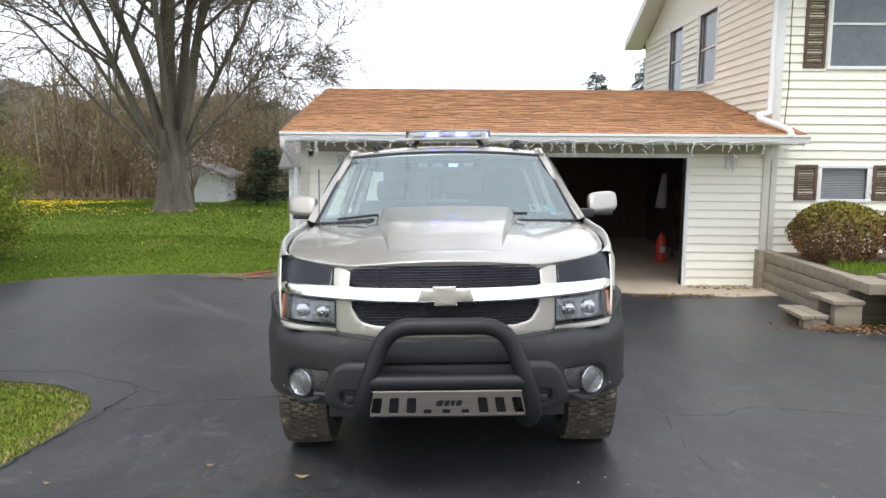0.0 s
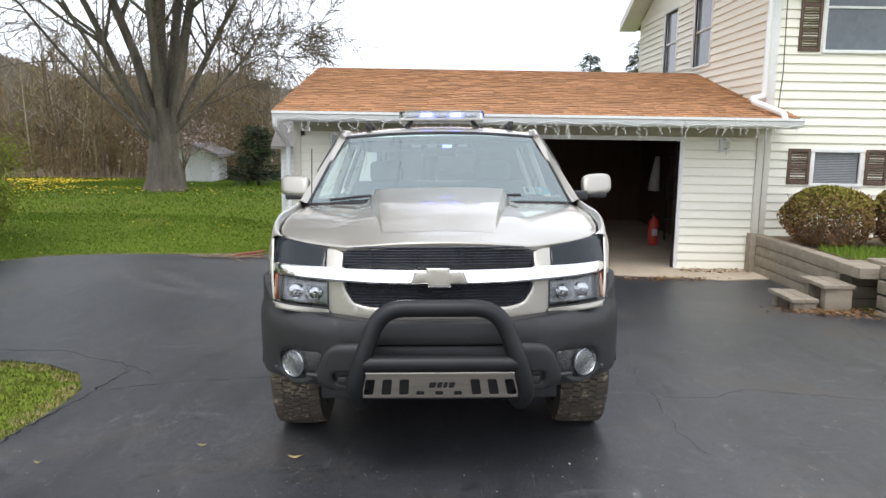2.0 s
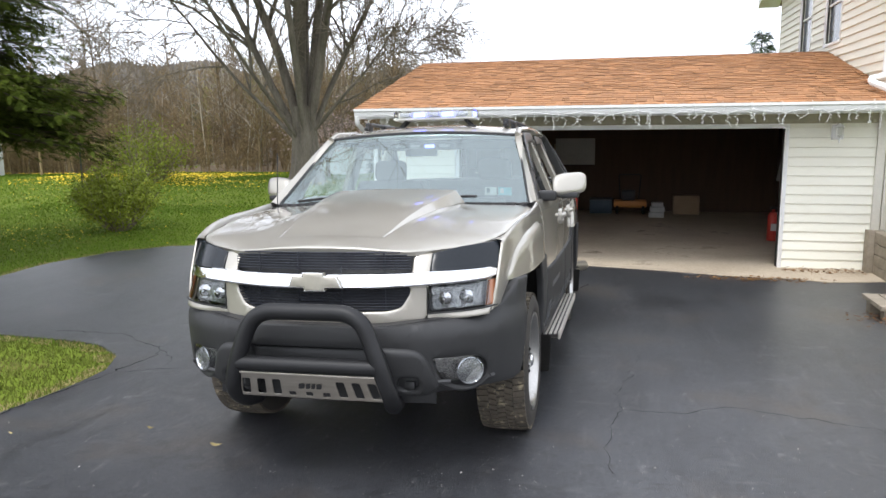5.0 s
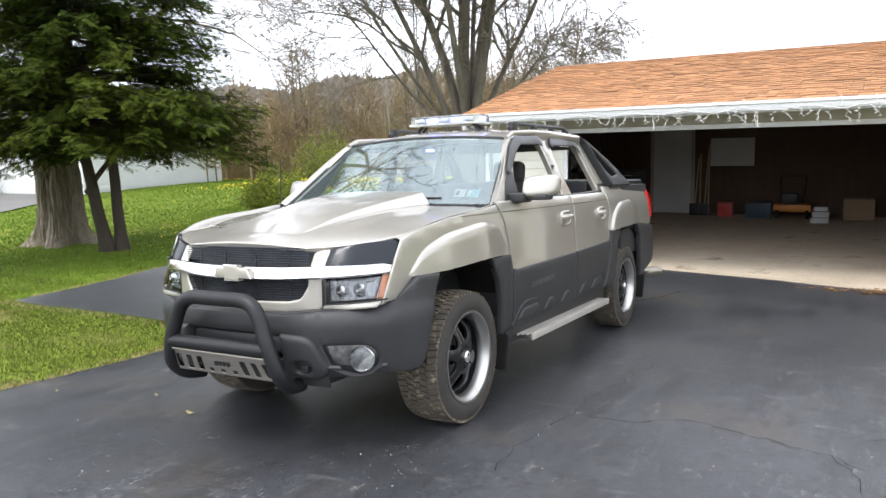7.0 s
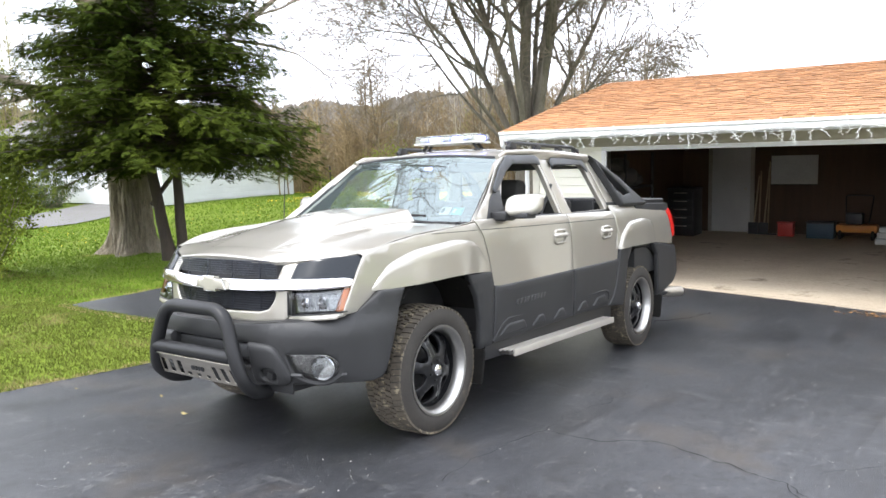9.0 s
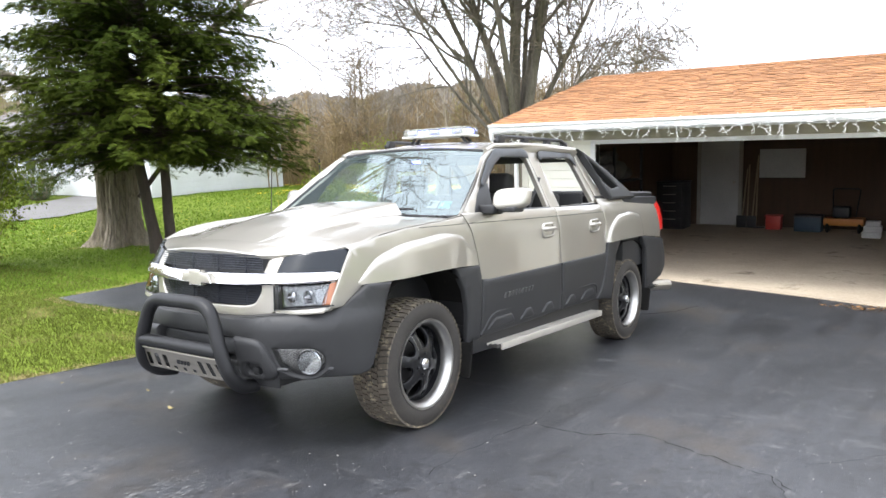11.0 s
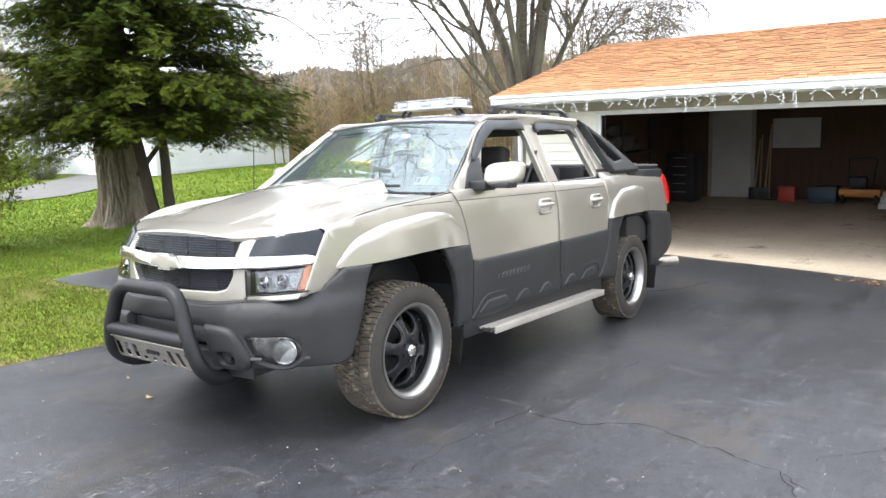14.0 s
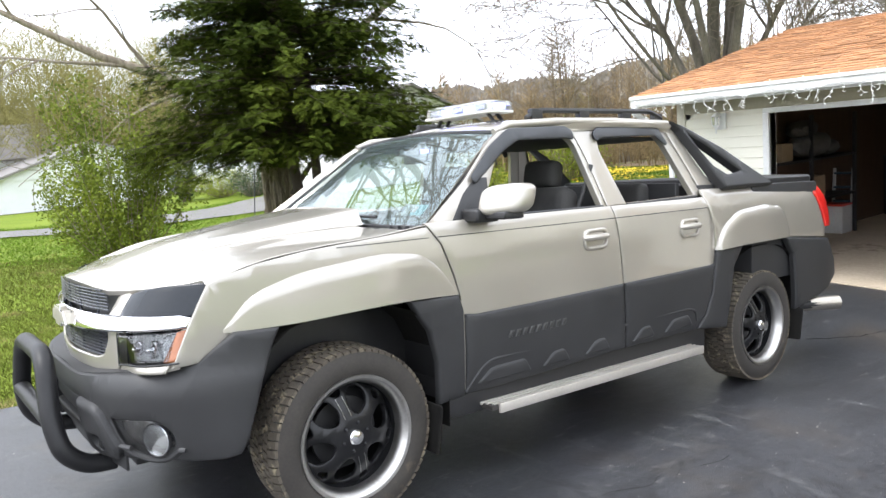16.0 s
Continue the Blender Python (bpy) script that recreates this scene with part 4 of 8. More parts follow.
    gy = lambda u: 0.082 + 0.25 * u * u + 1.8 * max(abs(u) - 0.6, 0) ** 2
    gl = lambda u, v: gy(u) - 0.45 * step01(0.55, 0.82, u) * max(0.97 - v, 0)
    hl = panel("headlight", rounded([(0.525, 0.812), (0.80, 0.84), (0.80, 0.954), (0.527, 0.930)], 0.008), lambda u, v: (s * u, gl(u, v) + 0.055, v), surface("headlight_bowl", (0.14, 0.145, 0.15), (0.52, 0.54, 0.55), 26, 70, 0.3, 1.0, 0.9, depth=0.02) if s > 0 else bpy.data.materials["headlight_bowl"], truck, 0.05, flip=F)
    panel("lens", rounded([(0.525, 0.812), (0.803, 0.840), (0.795, 0.953), (0.527, 0.930)], 0.008), lambda u, v: (s * u, gl(u, v) - 0.004, v), LENS, hl, 0.05, flip=F, thick=0)
    panel("turn_lens", rounded([(0.790, 0.839), (0.818, 0.842), (0.824, 0.962), (0.796, 0.955)], 0.008), lambda u, v: (s * u, gl(u, v) - 0.006 + 0.9 * max(u - 0.79, 0), v), AMBER, hl, 0.03, flip=F, thick=0.012)
    bm = bmesh.new()
    for a, b in zip([(0.522, 0.806), (0.775, 0.831), (0.522, 0.934)], [(0.775, 0.831), (0.830, 0.838), (0.522, 0.806)]):
        tube(bm, [(s * (a[0] + (b[0] - a[0]) * k / 5), gl(a[0] + (b[0] - a[0]) * k / 5, a[1] + (b[1] - a[1]) * k / 5), a[1] + (b[1] - a[1]) * k / 5) for k in range(6)], 0.004, 6)
    part("bezel", bm, BLACK, hl)
    for u, w, h in ((0.592, 0.030, 0.030), (0.690, 0.034, 0.036)):
        bm = bmesh.new()
        bmesh.ops.create_uvsphere(bm, u_segments=14, v_segments=10, radius=1)
        for v in bm.verts:
            q = [math.copysign(abs(k) ** 0.6, k) for k in v.co]
            v.co = Vector((s * (u + w * q[0]), gl(u, 0.88) + 0.058 - 0.022 * max(-v.co.y, 0) - 0.016 * max(abs(v.co.x), abs(v.co.z)) ** 6, 0.874 + 0.06 * (u - 0.6) + h * q[2]))
        part("reflector", bm, REFLECT, hl)
        bm = bmesh.new()
        bmesh.ops.create_uvsphere(bm, u_segments=12, v_segments=8, radius=0.012, matrix=Matrix.Translation((s * u, gl(u, 0.88) + 0.028, 0.872 + 0.06 * (u - 0.6))))
        part("bulb", bm, CHROME, hl)
    panel("headlight_cover", rounded([(0.535, 0.990), (0.80, 1.006), (0.830, 1.012), (0.834, 1.085), (0.822, 1.134), (0.66, 1.118), (0.537, 1.088)], [0, 0.03, 0, 0.02, 0.012, 0.05, 0]), lambda u, v: (s * u, gy(u) + 0.002 + 0.64 * max(v - 1.0, 0), v), SMOKE, truck, 0.03, flip=F, rim=0.006, roll=0.003, thick=0.03, label="smoked gloss lamp cover")
    panel("headlight_backing", [(0.775, 0.97), (0.812, 0.98), (0.812, 1.125), (0.775, 1.125)], lambda u, v: (s * u, gy(u) + 0.024 + 0.64 * max(v - 1.0, 0), v), BLACK, truck, 0.05, flip=F)
    panel("grille_corner", [(0.452, 0.99), (0.532, 0.99), (0.534, 1.088), (0.452, 1.085)], lambda u, v: (s * u, gy(u) + 0.004 + 0.64 * max(v - 1.0, 0), v), PAINT, truck, 0.03, flip=F, roll=0.003)
    panel("headlight_side", [(0.78, 0.80), (0.812, 0.81), (0.812, 1.05), (0.78, 1.03)], lambda u, v: (s * u, gl(u, v) + 0.03 + 0.8 * max(u - 0.80, 0), v), PAINT, truck, 0.04, flip=F)
# bumper
bh = [(0.0, 0.50), (0.40, 0.47), (0.50, 0.415), (0.66, 0.43), (0.84, 0.435), (FL - 0.25, 0.440), (FL - 0.185, 0.455), (FL - 0.155, 0.50), (FL - 0.125, 0.60), (FL - 0.085, 0.74), (FL - 0.035, 0.86), (FL, 0.935), (FL - 0.185, 0.935), (FL - 0.27, 0.88), (FL - 0.33, 0.835), (0.80, 0.805), (0.50, 0.782), (0.32, 0.764), (0.0, 0.766)]
fogs = rounded([(0.565, 0.605), (0.60, 0.505), (0.70, 0.458), (0.79, 0.452), (0.862, 0.495), (0.862, 0.56), (0.80, 0.607)], [0.015, 0.03, 0.04, 0.07, 0.05, 0.06, 0.06])
panel("front_bumper", sym(bh), lambda u, v: bumper_at(u, v), CLAD, truck, 0.04, holes=[fogs, [(-u, v) for u, v in fogs], rounded([(-0.50, 0.52), (0.50, 0.52), (0.43, 0.652), (-0.43, 0.652)], 0.03)], thick=0.05, rim=0.012, roll=0.010, label="dark grey textured plastic bumper")
panel("bumper_recess", [(-0.56, 0.38), (0.56, 0.38), (0.56, 0.68), (-0.56, 0.68)], lambda u, v: (u, 0.10 + 0.12 * u * u, v), BLACK, truck, 0.1)
FOGGLASS = surface("ribbed_fog_glass", (0.30, 0.305, 0.30), (0.64, 0.65, 0.64), 30, 90, 0.12, 0.8, 0.5, stretch=(5, 5, 1), depth=0.01)
FOGBOWL = surface("fog_lamp_bowl", (0.22, 0.215, 0.20), (0.62, 0.60, 0.57), 30, 90, 0.25, 0.9, 0.6, depth=0.01)
bm = bmesh.new()
lip = curve([0.0, 0.32, 0.5, 0.8, FL - 0.33], [0.766, 0.764, 0.782, 0.805, 0.832])
rows = []
for i in range(41):
    u = (i - 20) / 20 * (FL - 0.31)
    z = lip(abs(u))
    a = Vector(bumper_at(u, z - 0.004, -0.012))
    x = a.x * 0.95
    rows.append([bm.verts.new(q) for q in ((a.x, a.y, a.z - 0.02), a, (x, max(a.y + 0.01, 0.11 + 0.25 * x * x + 1.8 * max(abs(x) - 0.6, 0) ** 2), z + 0.004))])
for p, q in zip(rows, rows[1:]):
    for k in range(2):
        bm.faces.new((p[k], q[k], q[k + 1], p[k + 1]))
part("bumper_top", bm, CLAD, truck)
for s in (1, -1):
    mirror = Vector((s, 1, 1))
    fg = panel("fog_light", [tuple(p) for p in shrink(fogs, -0.012)], lambda u, v: tuple(Vector(bumper_at(u, v, -0.040)) * mirror), FOGBOWL, truck, 0.05, flip=s < 0, thick=0.006)
    c, q = Vector(bumper_at(0.772, 0.528, -0.014)) * mirror, Vector(bumper_at(0.772, 0.528, 0.086)) * mirror
    ax = (c - q).normalized()
    ax = (ax + Vector((0, 0.5, 0))).normalized()
    part("bowl", spin(bmesh.new(), [(0.060, 0.012), (0.057, 0.003), (0.042, -0.002), (0.022, -0.004), (0.0005, -0.005)], ax, c, 28), FOGGLASS, fg)
    part("rim_ring", spin(bmesh.new(), [(0.058, 0.004), (0.061, -0.002), (0.066, 0.0), (0.066, 0.02)], ax, c, 28), REFLECT, fg)
    panel("lens", [tuple(p) for p in shrink(fogs, -0.002)], lambda u, v: tuple(Vector(bumper_at(u, v, -0.007)) * mirror), LENS, fg, 0.05, flip=s < 0, thick=0, rim=0, roll=0)
    panel("bumper_boss", rounded([(0.335, 0.425), (0.555, 0.412), (0.605, 0.465), (0.515, 0.652), (0.335, 0.66)], [0, 0.05, 0.05, 0.06, 0]), lambda u, v: tuple(Vector(bumper_at(u, v, 0.03)) * mirror), CLAD, truck, 0.04, holes=[rounded([(0.40, 0.45), (0.50, 0.45), (0.50, 0.515), (0.40, 0.515)], 0.03)], thick=0.06, rim=0.02, roll=0.02, flip=s < 0)
    part("fog_ledge", tube(bmesh.new(), round_path([bumper_at(s * u, v, -0.004) for u, v in ((0.60, 0.49), (0.66, 0.458), (0.74, 0.438), (0.82, 0.445), (0.88, 0.49))], 0.03, 4), 0.013, 8), CLAD, truck)
    for u0, u1 in ((0.585, 0.655), (0.878, 0.905)):
        a, b = Vector(bumper_at(s * u0, 0.492, 0.004)), Vector(bumper_at(s * u1, 0.492, 0.004))
        part("ledge_tab", tube(bmesh.new(), [a, a.lerp(b, 0.5), b], 0.010, 8), SATIN, truck)
    boxed("tow_hook", (s * 0.45 - 0.025, 0.07, 0.46), (s * 0.45 + 0.025, 0.16, 0.50), BLACK, truck, 0.012)
panel("bumper_insert", rounded([(-0.40, 0.555), (0.40, 0.555), (0.385, 0.645), (-0.385, 0.645)], 0.02), lambda u, v: (u, 0.055 + 0.1 * u * u, v), CLAD, truck, 0.1, rim=0.01, roll=0.008, thick=0.03)

# grille
gy = lambda u: 0.082 + 0.25 * u * u + 1.8 * max(abs(u) - 0.6, 0) ** 2
rounded(sym([(0.0, 0.990), (0.448, 0.998), (0.450, 1.048), (0.412, 1.068), (0.0, 1.078)]), 0.008)
lo_g = rounded(sym([(0.0, 0.812), (0.33, 0.818), (0.40, 0.835), (0.442, 0.90), (0.446, 0.935), (0.0, 0.925)]), 0.02)
panel("grille_surround", sym([(0.0, 0.758), (0.33, 0.760), (0.50, 0.777), (0.522, 0.80), (0.528, 0.945), (0.528, 0.985), (0.0, 0.970)]), lambda u, v: (u, gy(u), v), PAINT, truck, 0.03, holes=[lo_g], thick=0.03, rim=0.008, roll=0.006)
grille = panel("billet_grille", sym([(0.0, 0.79), (0.47, 0.79), (0.47, 1.088), (0.0, 1.115)]), lambda u, v: (u, gy(u) + 0.05, v), BLACK, truck, 0.1)
BILLET = surface("black_billet", (0.035, 0.038, 0.05), (0.05, 0.054, 0.068), 6, 100, 0.28, 0.5, 0.02)
for z0, z1, k, top in ((1.020, 1.097, 7, True), (0.828, 0.922, 8, False)):
    for i in range(k):
        z = z0 + (z1 - z0) * i / (k - 1)
        w = (0.446 - 0.05 * max(0, (z - 1.078) / 0.02)) if top else curve([0.82, 0.84, 0.9, 0.93], [0.36, 0.405, 0.44, 0.444])(z)
        part("slat", tube(bmesh.new(), [(-w + 2 * w * j / 12, gy(-w + 2 * w * j / 12) + 0.012, z) for j in range(13)], 0.0036, 6), BILLET, grille)
for x in (-0.32, -0.11, 0.11, 0.32):
    boxed("slat_support", (x - 0.003, gy(x) + 0.02, 0.82), (x + 0.003, gy(x) + 0.03, 1.10), BILLET, grille, 0.001)
ch = [(0.0, 0.926), (0.30, 0.930), (0.50, 0.941), (0.80, 0.960), (0.828, 0.966), (0.830, 1.012), (0.80, 1.018), (0.50, 1.012), (0.30, 1.007), (0.0, 1.004)]
panel("chrome_bar", sym(ch), lambda u, v: (u, gy(u) - 0.022 + 0.5 * max(abs(u) - 0.775, 0) + 4.0 * (v - 0.968 - 0.022 * abs(u)) ** 2 + 0.36 * (v - 0.968 - 0.022 * abs(u)), v), CHROME, truck, 0.0125, rim=0.01, roll=0.012, thick=0.02, label="chrome bar across the grille")
bd = [(-0.125, 0.938), (-0.048, 0.938), (-0.048, 0.922), (0.056, 0.922), (0.056, 0.938), (0.135, 0.938), (0.112, 0.990), (0.050, 0.990), (0.050, 1.006), (-0.054, 1.006), (-0.054, 0.990), (-0.105, 0.990)]
badge = panel("badge", bd, lambda u, v: (u, 0.030 + 0.2 * u * u, v), surface("pale_gold_badge", (0.40, 0.375, 0.32), (0.46, 0.43, 0.37), 4, 80, 0.4, 0.5, 0.05), truck, 0.05, rim=0.006, roll=0.005, thick=0.03, label="plain cross-shaped gold badge with a chrome rim")
part("badge_rim", tube(bmesh.new(), [(u, 0.034 + 0.2 * u * u, v) for u, v in bd], 0.0035, 6, closed=True), CHROME, badge)

# bull bar
loop = [(0.36, 0.14, 0.375), (0.375, 0.03, 0.385), (0.392, -0.060, 0.46), (0.352, -0.088, 0.60), (0.262, -0.076, 0.842), (-0.262, -0.076, 0.842), (-0.352, -0.088, 0.60), (-0.392, -0.060, 0.46), (-0.375, 0.03, 0.385), (-0.36, 0.14, 0.375)]
bull = part("bull_bar", tube(bmesh.new(), round_path([Vector(p) + Vector((0.006, 0, 0)) for p in loop], 0.11, 8), 0.039, 16), BARBLACK, truck, "black powder-coated bull bar")
part("cross_tube", tube(bmesh.new(), [(-0.335, -0.088, 0.597), (0.347, -0.088, 0.597)], 0.036, 16), BARBLACK, bull)
slots = []
for x in (-0.325, -0.245, -0.165, 0.165, 0.245, 0.325):
    slots.append(rounded([(x - 0.021, 0.442), (x + 0.021, 0.442), (x + 0.019 - 0.05 * x, 0.522), (x - 0.023 - 0.05 * x, 0.522)], 0.009))
for x in (-0.09, -0.005, 0.08):
    slots.append(rounded([(x - 0.018, 0.440), (x + 0.018, 0.440), (x + 0.018, 0.462), (x - 0.018, 0.462)], 0.007))
plate_y = lambda v: -0.040 - 0.42 * (v - 0.428)
skid = panel("skid_plate", rounded([(-0.378, 0.428), (0.378, 0.428), (0.335, 0.556), (-0.335, 0.556)], 0.006), lambda u, v: (u + 0.006, plate_y(v), v), STEEL, bull, 0.06, holes=slots, thick=0.004, rim=0.003, roll=0.001, label="slotted stainless skid plate")
for x, w in ((-0.052, 0.030), (-0.016, 0.022), (0.012, 0.018), (0.036, 0.026)):
    panel("maker_mark", rounded([(x, 0.480), (x + w, 0.482), (x + w + 0.006, 0.508), (x + 0.006, 0.506)], 0.006), lambda u, v: (u + 0.006, plate_y(v) - 0.004, v), BLACK, skid, 0.05, thick=0.002, rim=0, roll=0)
boxed("plate_edge", (-0.325, -0.104, 0.552), (0.337, -0.088, 0.560), STEEL, bull, 0.002)

# bed, lid, rear
panel("bed_cover", rounded([(-0.86, 4.20), (0.86, 4.20), (0.86, 5.13), (-0.86, 5.13)], 0.05), lambda u, v: (u, v, 1.448 - 0.02 * abs(u) ** 2), BLACK, truck, 0.15, thick=0.06, rim=0.02, roll=0.015)
boxed("bed_front", (-0.86, 3.62, 1.2), (0.86, 4.25, 1.405), CLAD, truck, 0.03)
boxed("bed_wall", (-0.90, 4.2, 0.7), (0.90, 5.12, 1.385), CLAD, truck, 0.02)
boxed("tailgate", (-0.80, 5.10, 0.85), (0.80, 5.22, 1.40), PAINT, truck, 0.03)
boxed("rear_bumper", (-0.86, 5.2, 0.52), (0.86, 5.46, 0.80), CLAD, truck, 0.05)
boxed("rear_window_wall", (-0.78, 3.50, 1.2), (0.78, 3.545, 1.42), CLAD, truck, 0.01)
part("exhaust_tip", tube(bmesh.new(), [(0.84, 4.92, 0.448), (0.92, 5.08, 0.448), (1.005, 5.23, 0.448)], 0.054, 20, cap=False), STEEL, truck)
part("exhaust_pipe", tube(bmesh.new(), [(0.55, 3.6, 0.45), (0.75, 4.7, 0.45), (0.98, 5.19, 0.448)], 0.046, 14), BLACK, truck)

# underbody
bm = bmesh.new()
box(bm, (-0.55, 0.25, 0.42), (0.55, 5.2, 0.60), 0.03)
box(bm, (-0.90, 1.46, 0.46), (0.90, 3.75, 0.56), 0.02)
box(bm, (-0.90, 4.80, 0.50), (0.90, 5.2, 0.9), 0.02)
# three low pans added only to keep light out from under the truck
box(bm, (-0.60, 0.24, 0.425), (0.60, 0.60, 0.52), 0.03)
box(bm, (-0.60, 0.62, 0.36), (0.60, 1.45, 0.45), 0.03)
box(bm, (-0.86, 1.50, 0.36), (0.86, 3.70, 0.48), 0.03)
for x in (-0.42, 0.42):
    box(bm, (x - 0.05, 0.2, 0.36), (x + 0.05, 5.3, 0.48), 0.01)
part("underbody", bm, BLACK, truck)
part("rear_axle", tube(bmesh.new(), [(-0.75, HUBR, 0.39), (0.75, HUBR, 0.39)], 0.06, 10), BLACK, truck)
part("front_axle", tube(bmesh.new(), [(-0.75, HUBF, 0.39), (0.75, HUBF, 0.39)], 0.05, 10), BLACK, truck)
boxed("engine_bay", (-0.62, 0.22, 0.55), (0.62, 1.5, 1.02), BLACK, truck, 0.05)
boxed("firewall", (-0.88, 1.47, 0.5), (0.88, 1.52, 1.2), BLACK, truck, 0.01)
for s in (1, -1):
    for y, r in ((HUBF, 0.50), (HUBR, 0.50)):
        bm = bmesh.new()
        rows = []
        for i in range(15):
            a = radians(-12 + 189 * i / 14)
            rr = r * (1 + 0.10 * abs(math.sin(2 * a)) ** 2)
            rows.append([bm.verts.new((s * x, y + rr * math.cos(a), 0.44 + rr * 1.05 * math.sin(a))) for x in (0.58, 0.75, 0.925)])
        for p, q in zip(rows, rows[1:]):
            for k in range(2):
                bm.faces.new((p[k], p[k + 1], q[k + 1], q[k]))
        bm.faces.new([row[0] for row in rows])
        part("wheel_liner", bm, LINER, truck)

# wheels
def wheel(y, s):
    R, x0, x1 = HUBZ, 0.645, 0.929
    c = (0, y, HUBZ)
    xm = (x0 + x1) / 2
    prof = [(0.262, x0 + 0.03), (0.275, x0 + 0.012), (0.31, x0), (0.35, x0 + 0.004), (0.375, x0 + 0.018), (R - 0.014, x0 + 0.042), (R - 0.010, xm), (R - 0.014, x1 - 0.042), (0.375, x1 - 0.018), (0.35, x1 - 0.004), (0.31, x1), (0.285, x1 - 0.006), (0.272, x1 - 0.014), (0.262, x1 - 0.03)]
    w = part("wheel", spin(bmesh.new(), [(r, s * a) for r, a in prof], (1, 0, 0), c, 72), RUBBER, truck)
    bm = bmesh.new()
    n = 66
    for i in range(n):
        a = 2 * math.pi * i / n
        for k, (xc, hw, sk) in enumerate(((x0 + 0.045, 0.03, 0.3), (x0 + 0.098, 0.02, -0.4), (xm, 0.022, 0.4), (x1 - 0.098, 0.02, -0.4), (x1 - 0.045, 0.03, 0.3))):
            aa = a + (0.5 * 2 * math.pi / n if k % 2 else 0)
            m = Matrix.Translation(c) @ Matrix.Rotation(aa, 4, "X") @ Matrix.Translation((s * xc, 0, R - 0.0080)) @ Matrix.Rotation(sk * 0.5, 4, "Z")
            b = bmesh.new()
            bmesh.ops.create_cube(b, size=1)
            for v in b.verts:
                v.co = m @ Vector((v.co.x * hw * 2, v.co.y * (0.030 if abs(k - 2) == 2 else 0.026), v.co.z * 0.013 - (0.008 if abs(k - 2) == 2 and v.co.x * s * (k - 2) > 0 else 0)))
            join(bm, b)
    part("tread", bm, TREAD, w, flat=True)
    lip = [(0.262, x1 - 0.035), (0.277, x1 - 0.012), (0.276, x1 - 0.004), (0.262, x1 - 0.006), (0.246, x1 - 0.02), (0.236, x1 - 0.05), (0.232, x1 - 0.075)]
    part("rim_lip", spin(bmesh.new(), [(r, s * a) for r, a in lip], (1, 0, 0), c, 64), LIP, w, "polished rim lip")
    barrel = [(0.234, x1 - 0.07), (0.225, x1 - 0.12), (0.215, x0 + 0.04), (0.05, x0 + 0.03)]
    part("rim_barrel", spin(bmesh.new(), [(r, s * a) for r, a in barrel], (1, 0, 0), c, 48), RIM, w)
    part("brake_disc", spin(bmesh.new(), [(0.16, x0 + 0.13), (0.16, x0 + 0.15), (0.06, x0 + 0.155)], (1, 0, 0), c, 32) if s > 0 else spin(bmesh.new(), [(0.16, -x0 - 0.13), (0.16, -x0 - 0.15), (0.06, -x0 - 0.155)], (1, 0, 0), c, 32), BLACK, w)
    # a dished disc with six large and six small windows
    def face(u, v):
        r, a = math.hypot(u, v), math.atan2(u, v)
        d = 0.034 - 0.85 * max(r - 0.07, 0) ** 1.35 + 0.010 * math.cos(6 * (a - 0.3)) * step01(0.08, 0.15, r)
        return (s * (x1 - 0.068 + d), y - u, HUBZ + v)
    oval = lambda a, r, hr, ht, n: [((r + hr * math.cos(q)) * math.sin(a) + ht * (1 + 0.25 * math.cos(q)) * math.sin(q) * math.cos(a), (r + hr * math.cos(q)) * math.cos(a) - ht * (1 + 0.25 * math.cos(q)) * math.sin(q) * math.sin(a)) for q in np.linspace(0, 2 * math.pi, n + 1)[:-1]]
    circle = [(0.237 * math.sin(q), 0.237 * math.cos(q)) for q in np.linspace(0, 2 * math.pi, 61)[:-1]]
    holes = [oval(math.pi * (2 * i + 1) / 6 + 0.3, 0.158, 0.058, 0.048, 18) for i in range(6)] + [oval(math.pi * i / 3 + 0.3, 0.208, 0.018, 0.026, 10) for i in range(6)]
    panel("spokes", circle, face, RIM, w, 0.05, holes=holes, thick=0.018, rim=0.006, roll=0.005, flip=s > 0)
    for i in range(6):
        a = math.pi * i / 3 + 0.3
        for o in (-0.010, 0.010) if i % 3 == 0 else ():
            line = [face(r * math.sin(a + o / r * 1.6), r * math.cos(a + o / r * 1.6)) for r in (0.095, 0.13, 0.165, 0.185)]
            part("accent_line", tube(bmesh.new(), [(p[0] + s * 0.0005, p[1], p[2]) for p in line], 0.0012, 5), LIP, w)
    hub = part("hub", spin(bmesh.new(), [(0.075, s * (x1 - 0.07)), (0.07, s * (x1 - 0.045)), (0.05, s * (x1 - 0.04)), (0.0005, s * (x1 - 0.038))], (1, 0, 0), c, 32), RIM, w)
    part("centre_cap", spin(bmesh.new(), [(0.034, s * (x1 - 0.045)), (0.034, s * (x1 - 0.022)), (0.028, s * (x1 - 0.013)), (0.012, s * (x1 - 0.008)), (0.0005, s * (x1 - 0.007))], (1, 0, 0), c, 28), CHROME, hub)
    for i in range(6):
        a = 2 * math.pi * (i + 0.5) / 6 + 0.3
        p = (0, y + 0.062 * math.sin(a) * -1, HUBZ + 0.062 * math.cos(a))
        part("lug_nut", spin(bmesh.new(), [(0.009, s * (x1 - 0.05)), (0.009, s * (x1 - 0.028)), (0.0005, s * (x1 - 0.024))], (1, 0, 0), p, 8), RIM, hub)


for y in (HUBF, HUBR):
    for s in (1, -1):
        wheel(y, s)

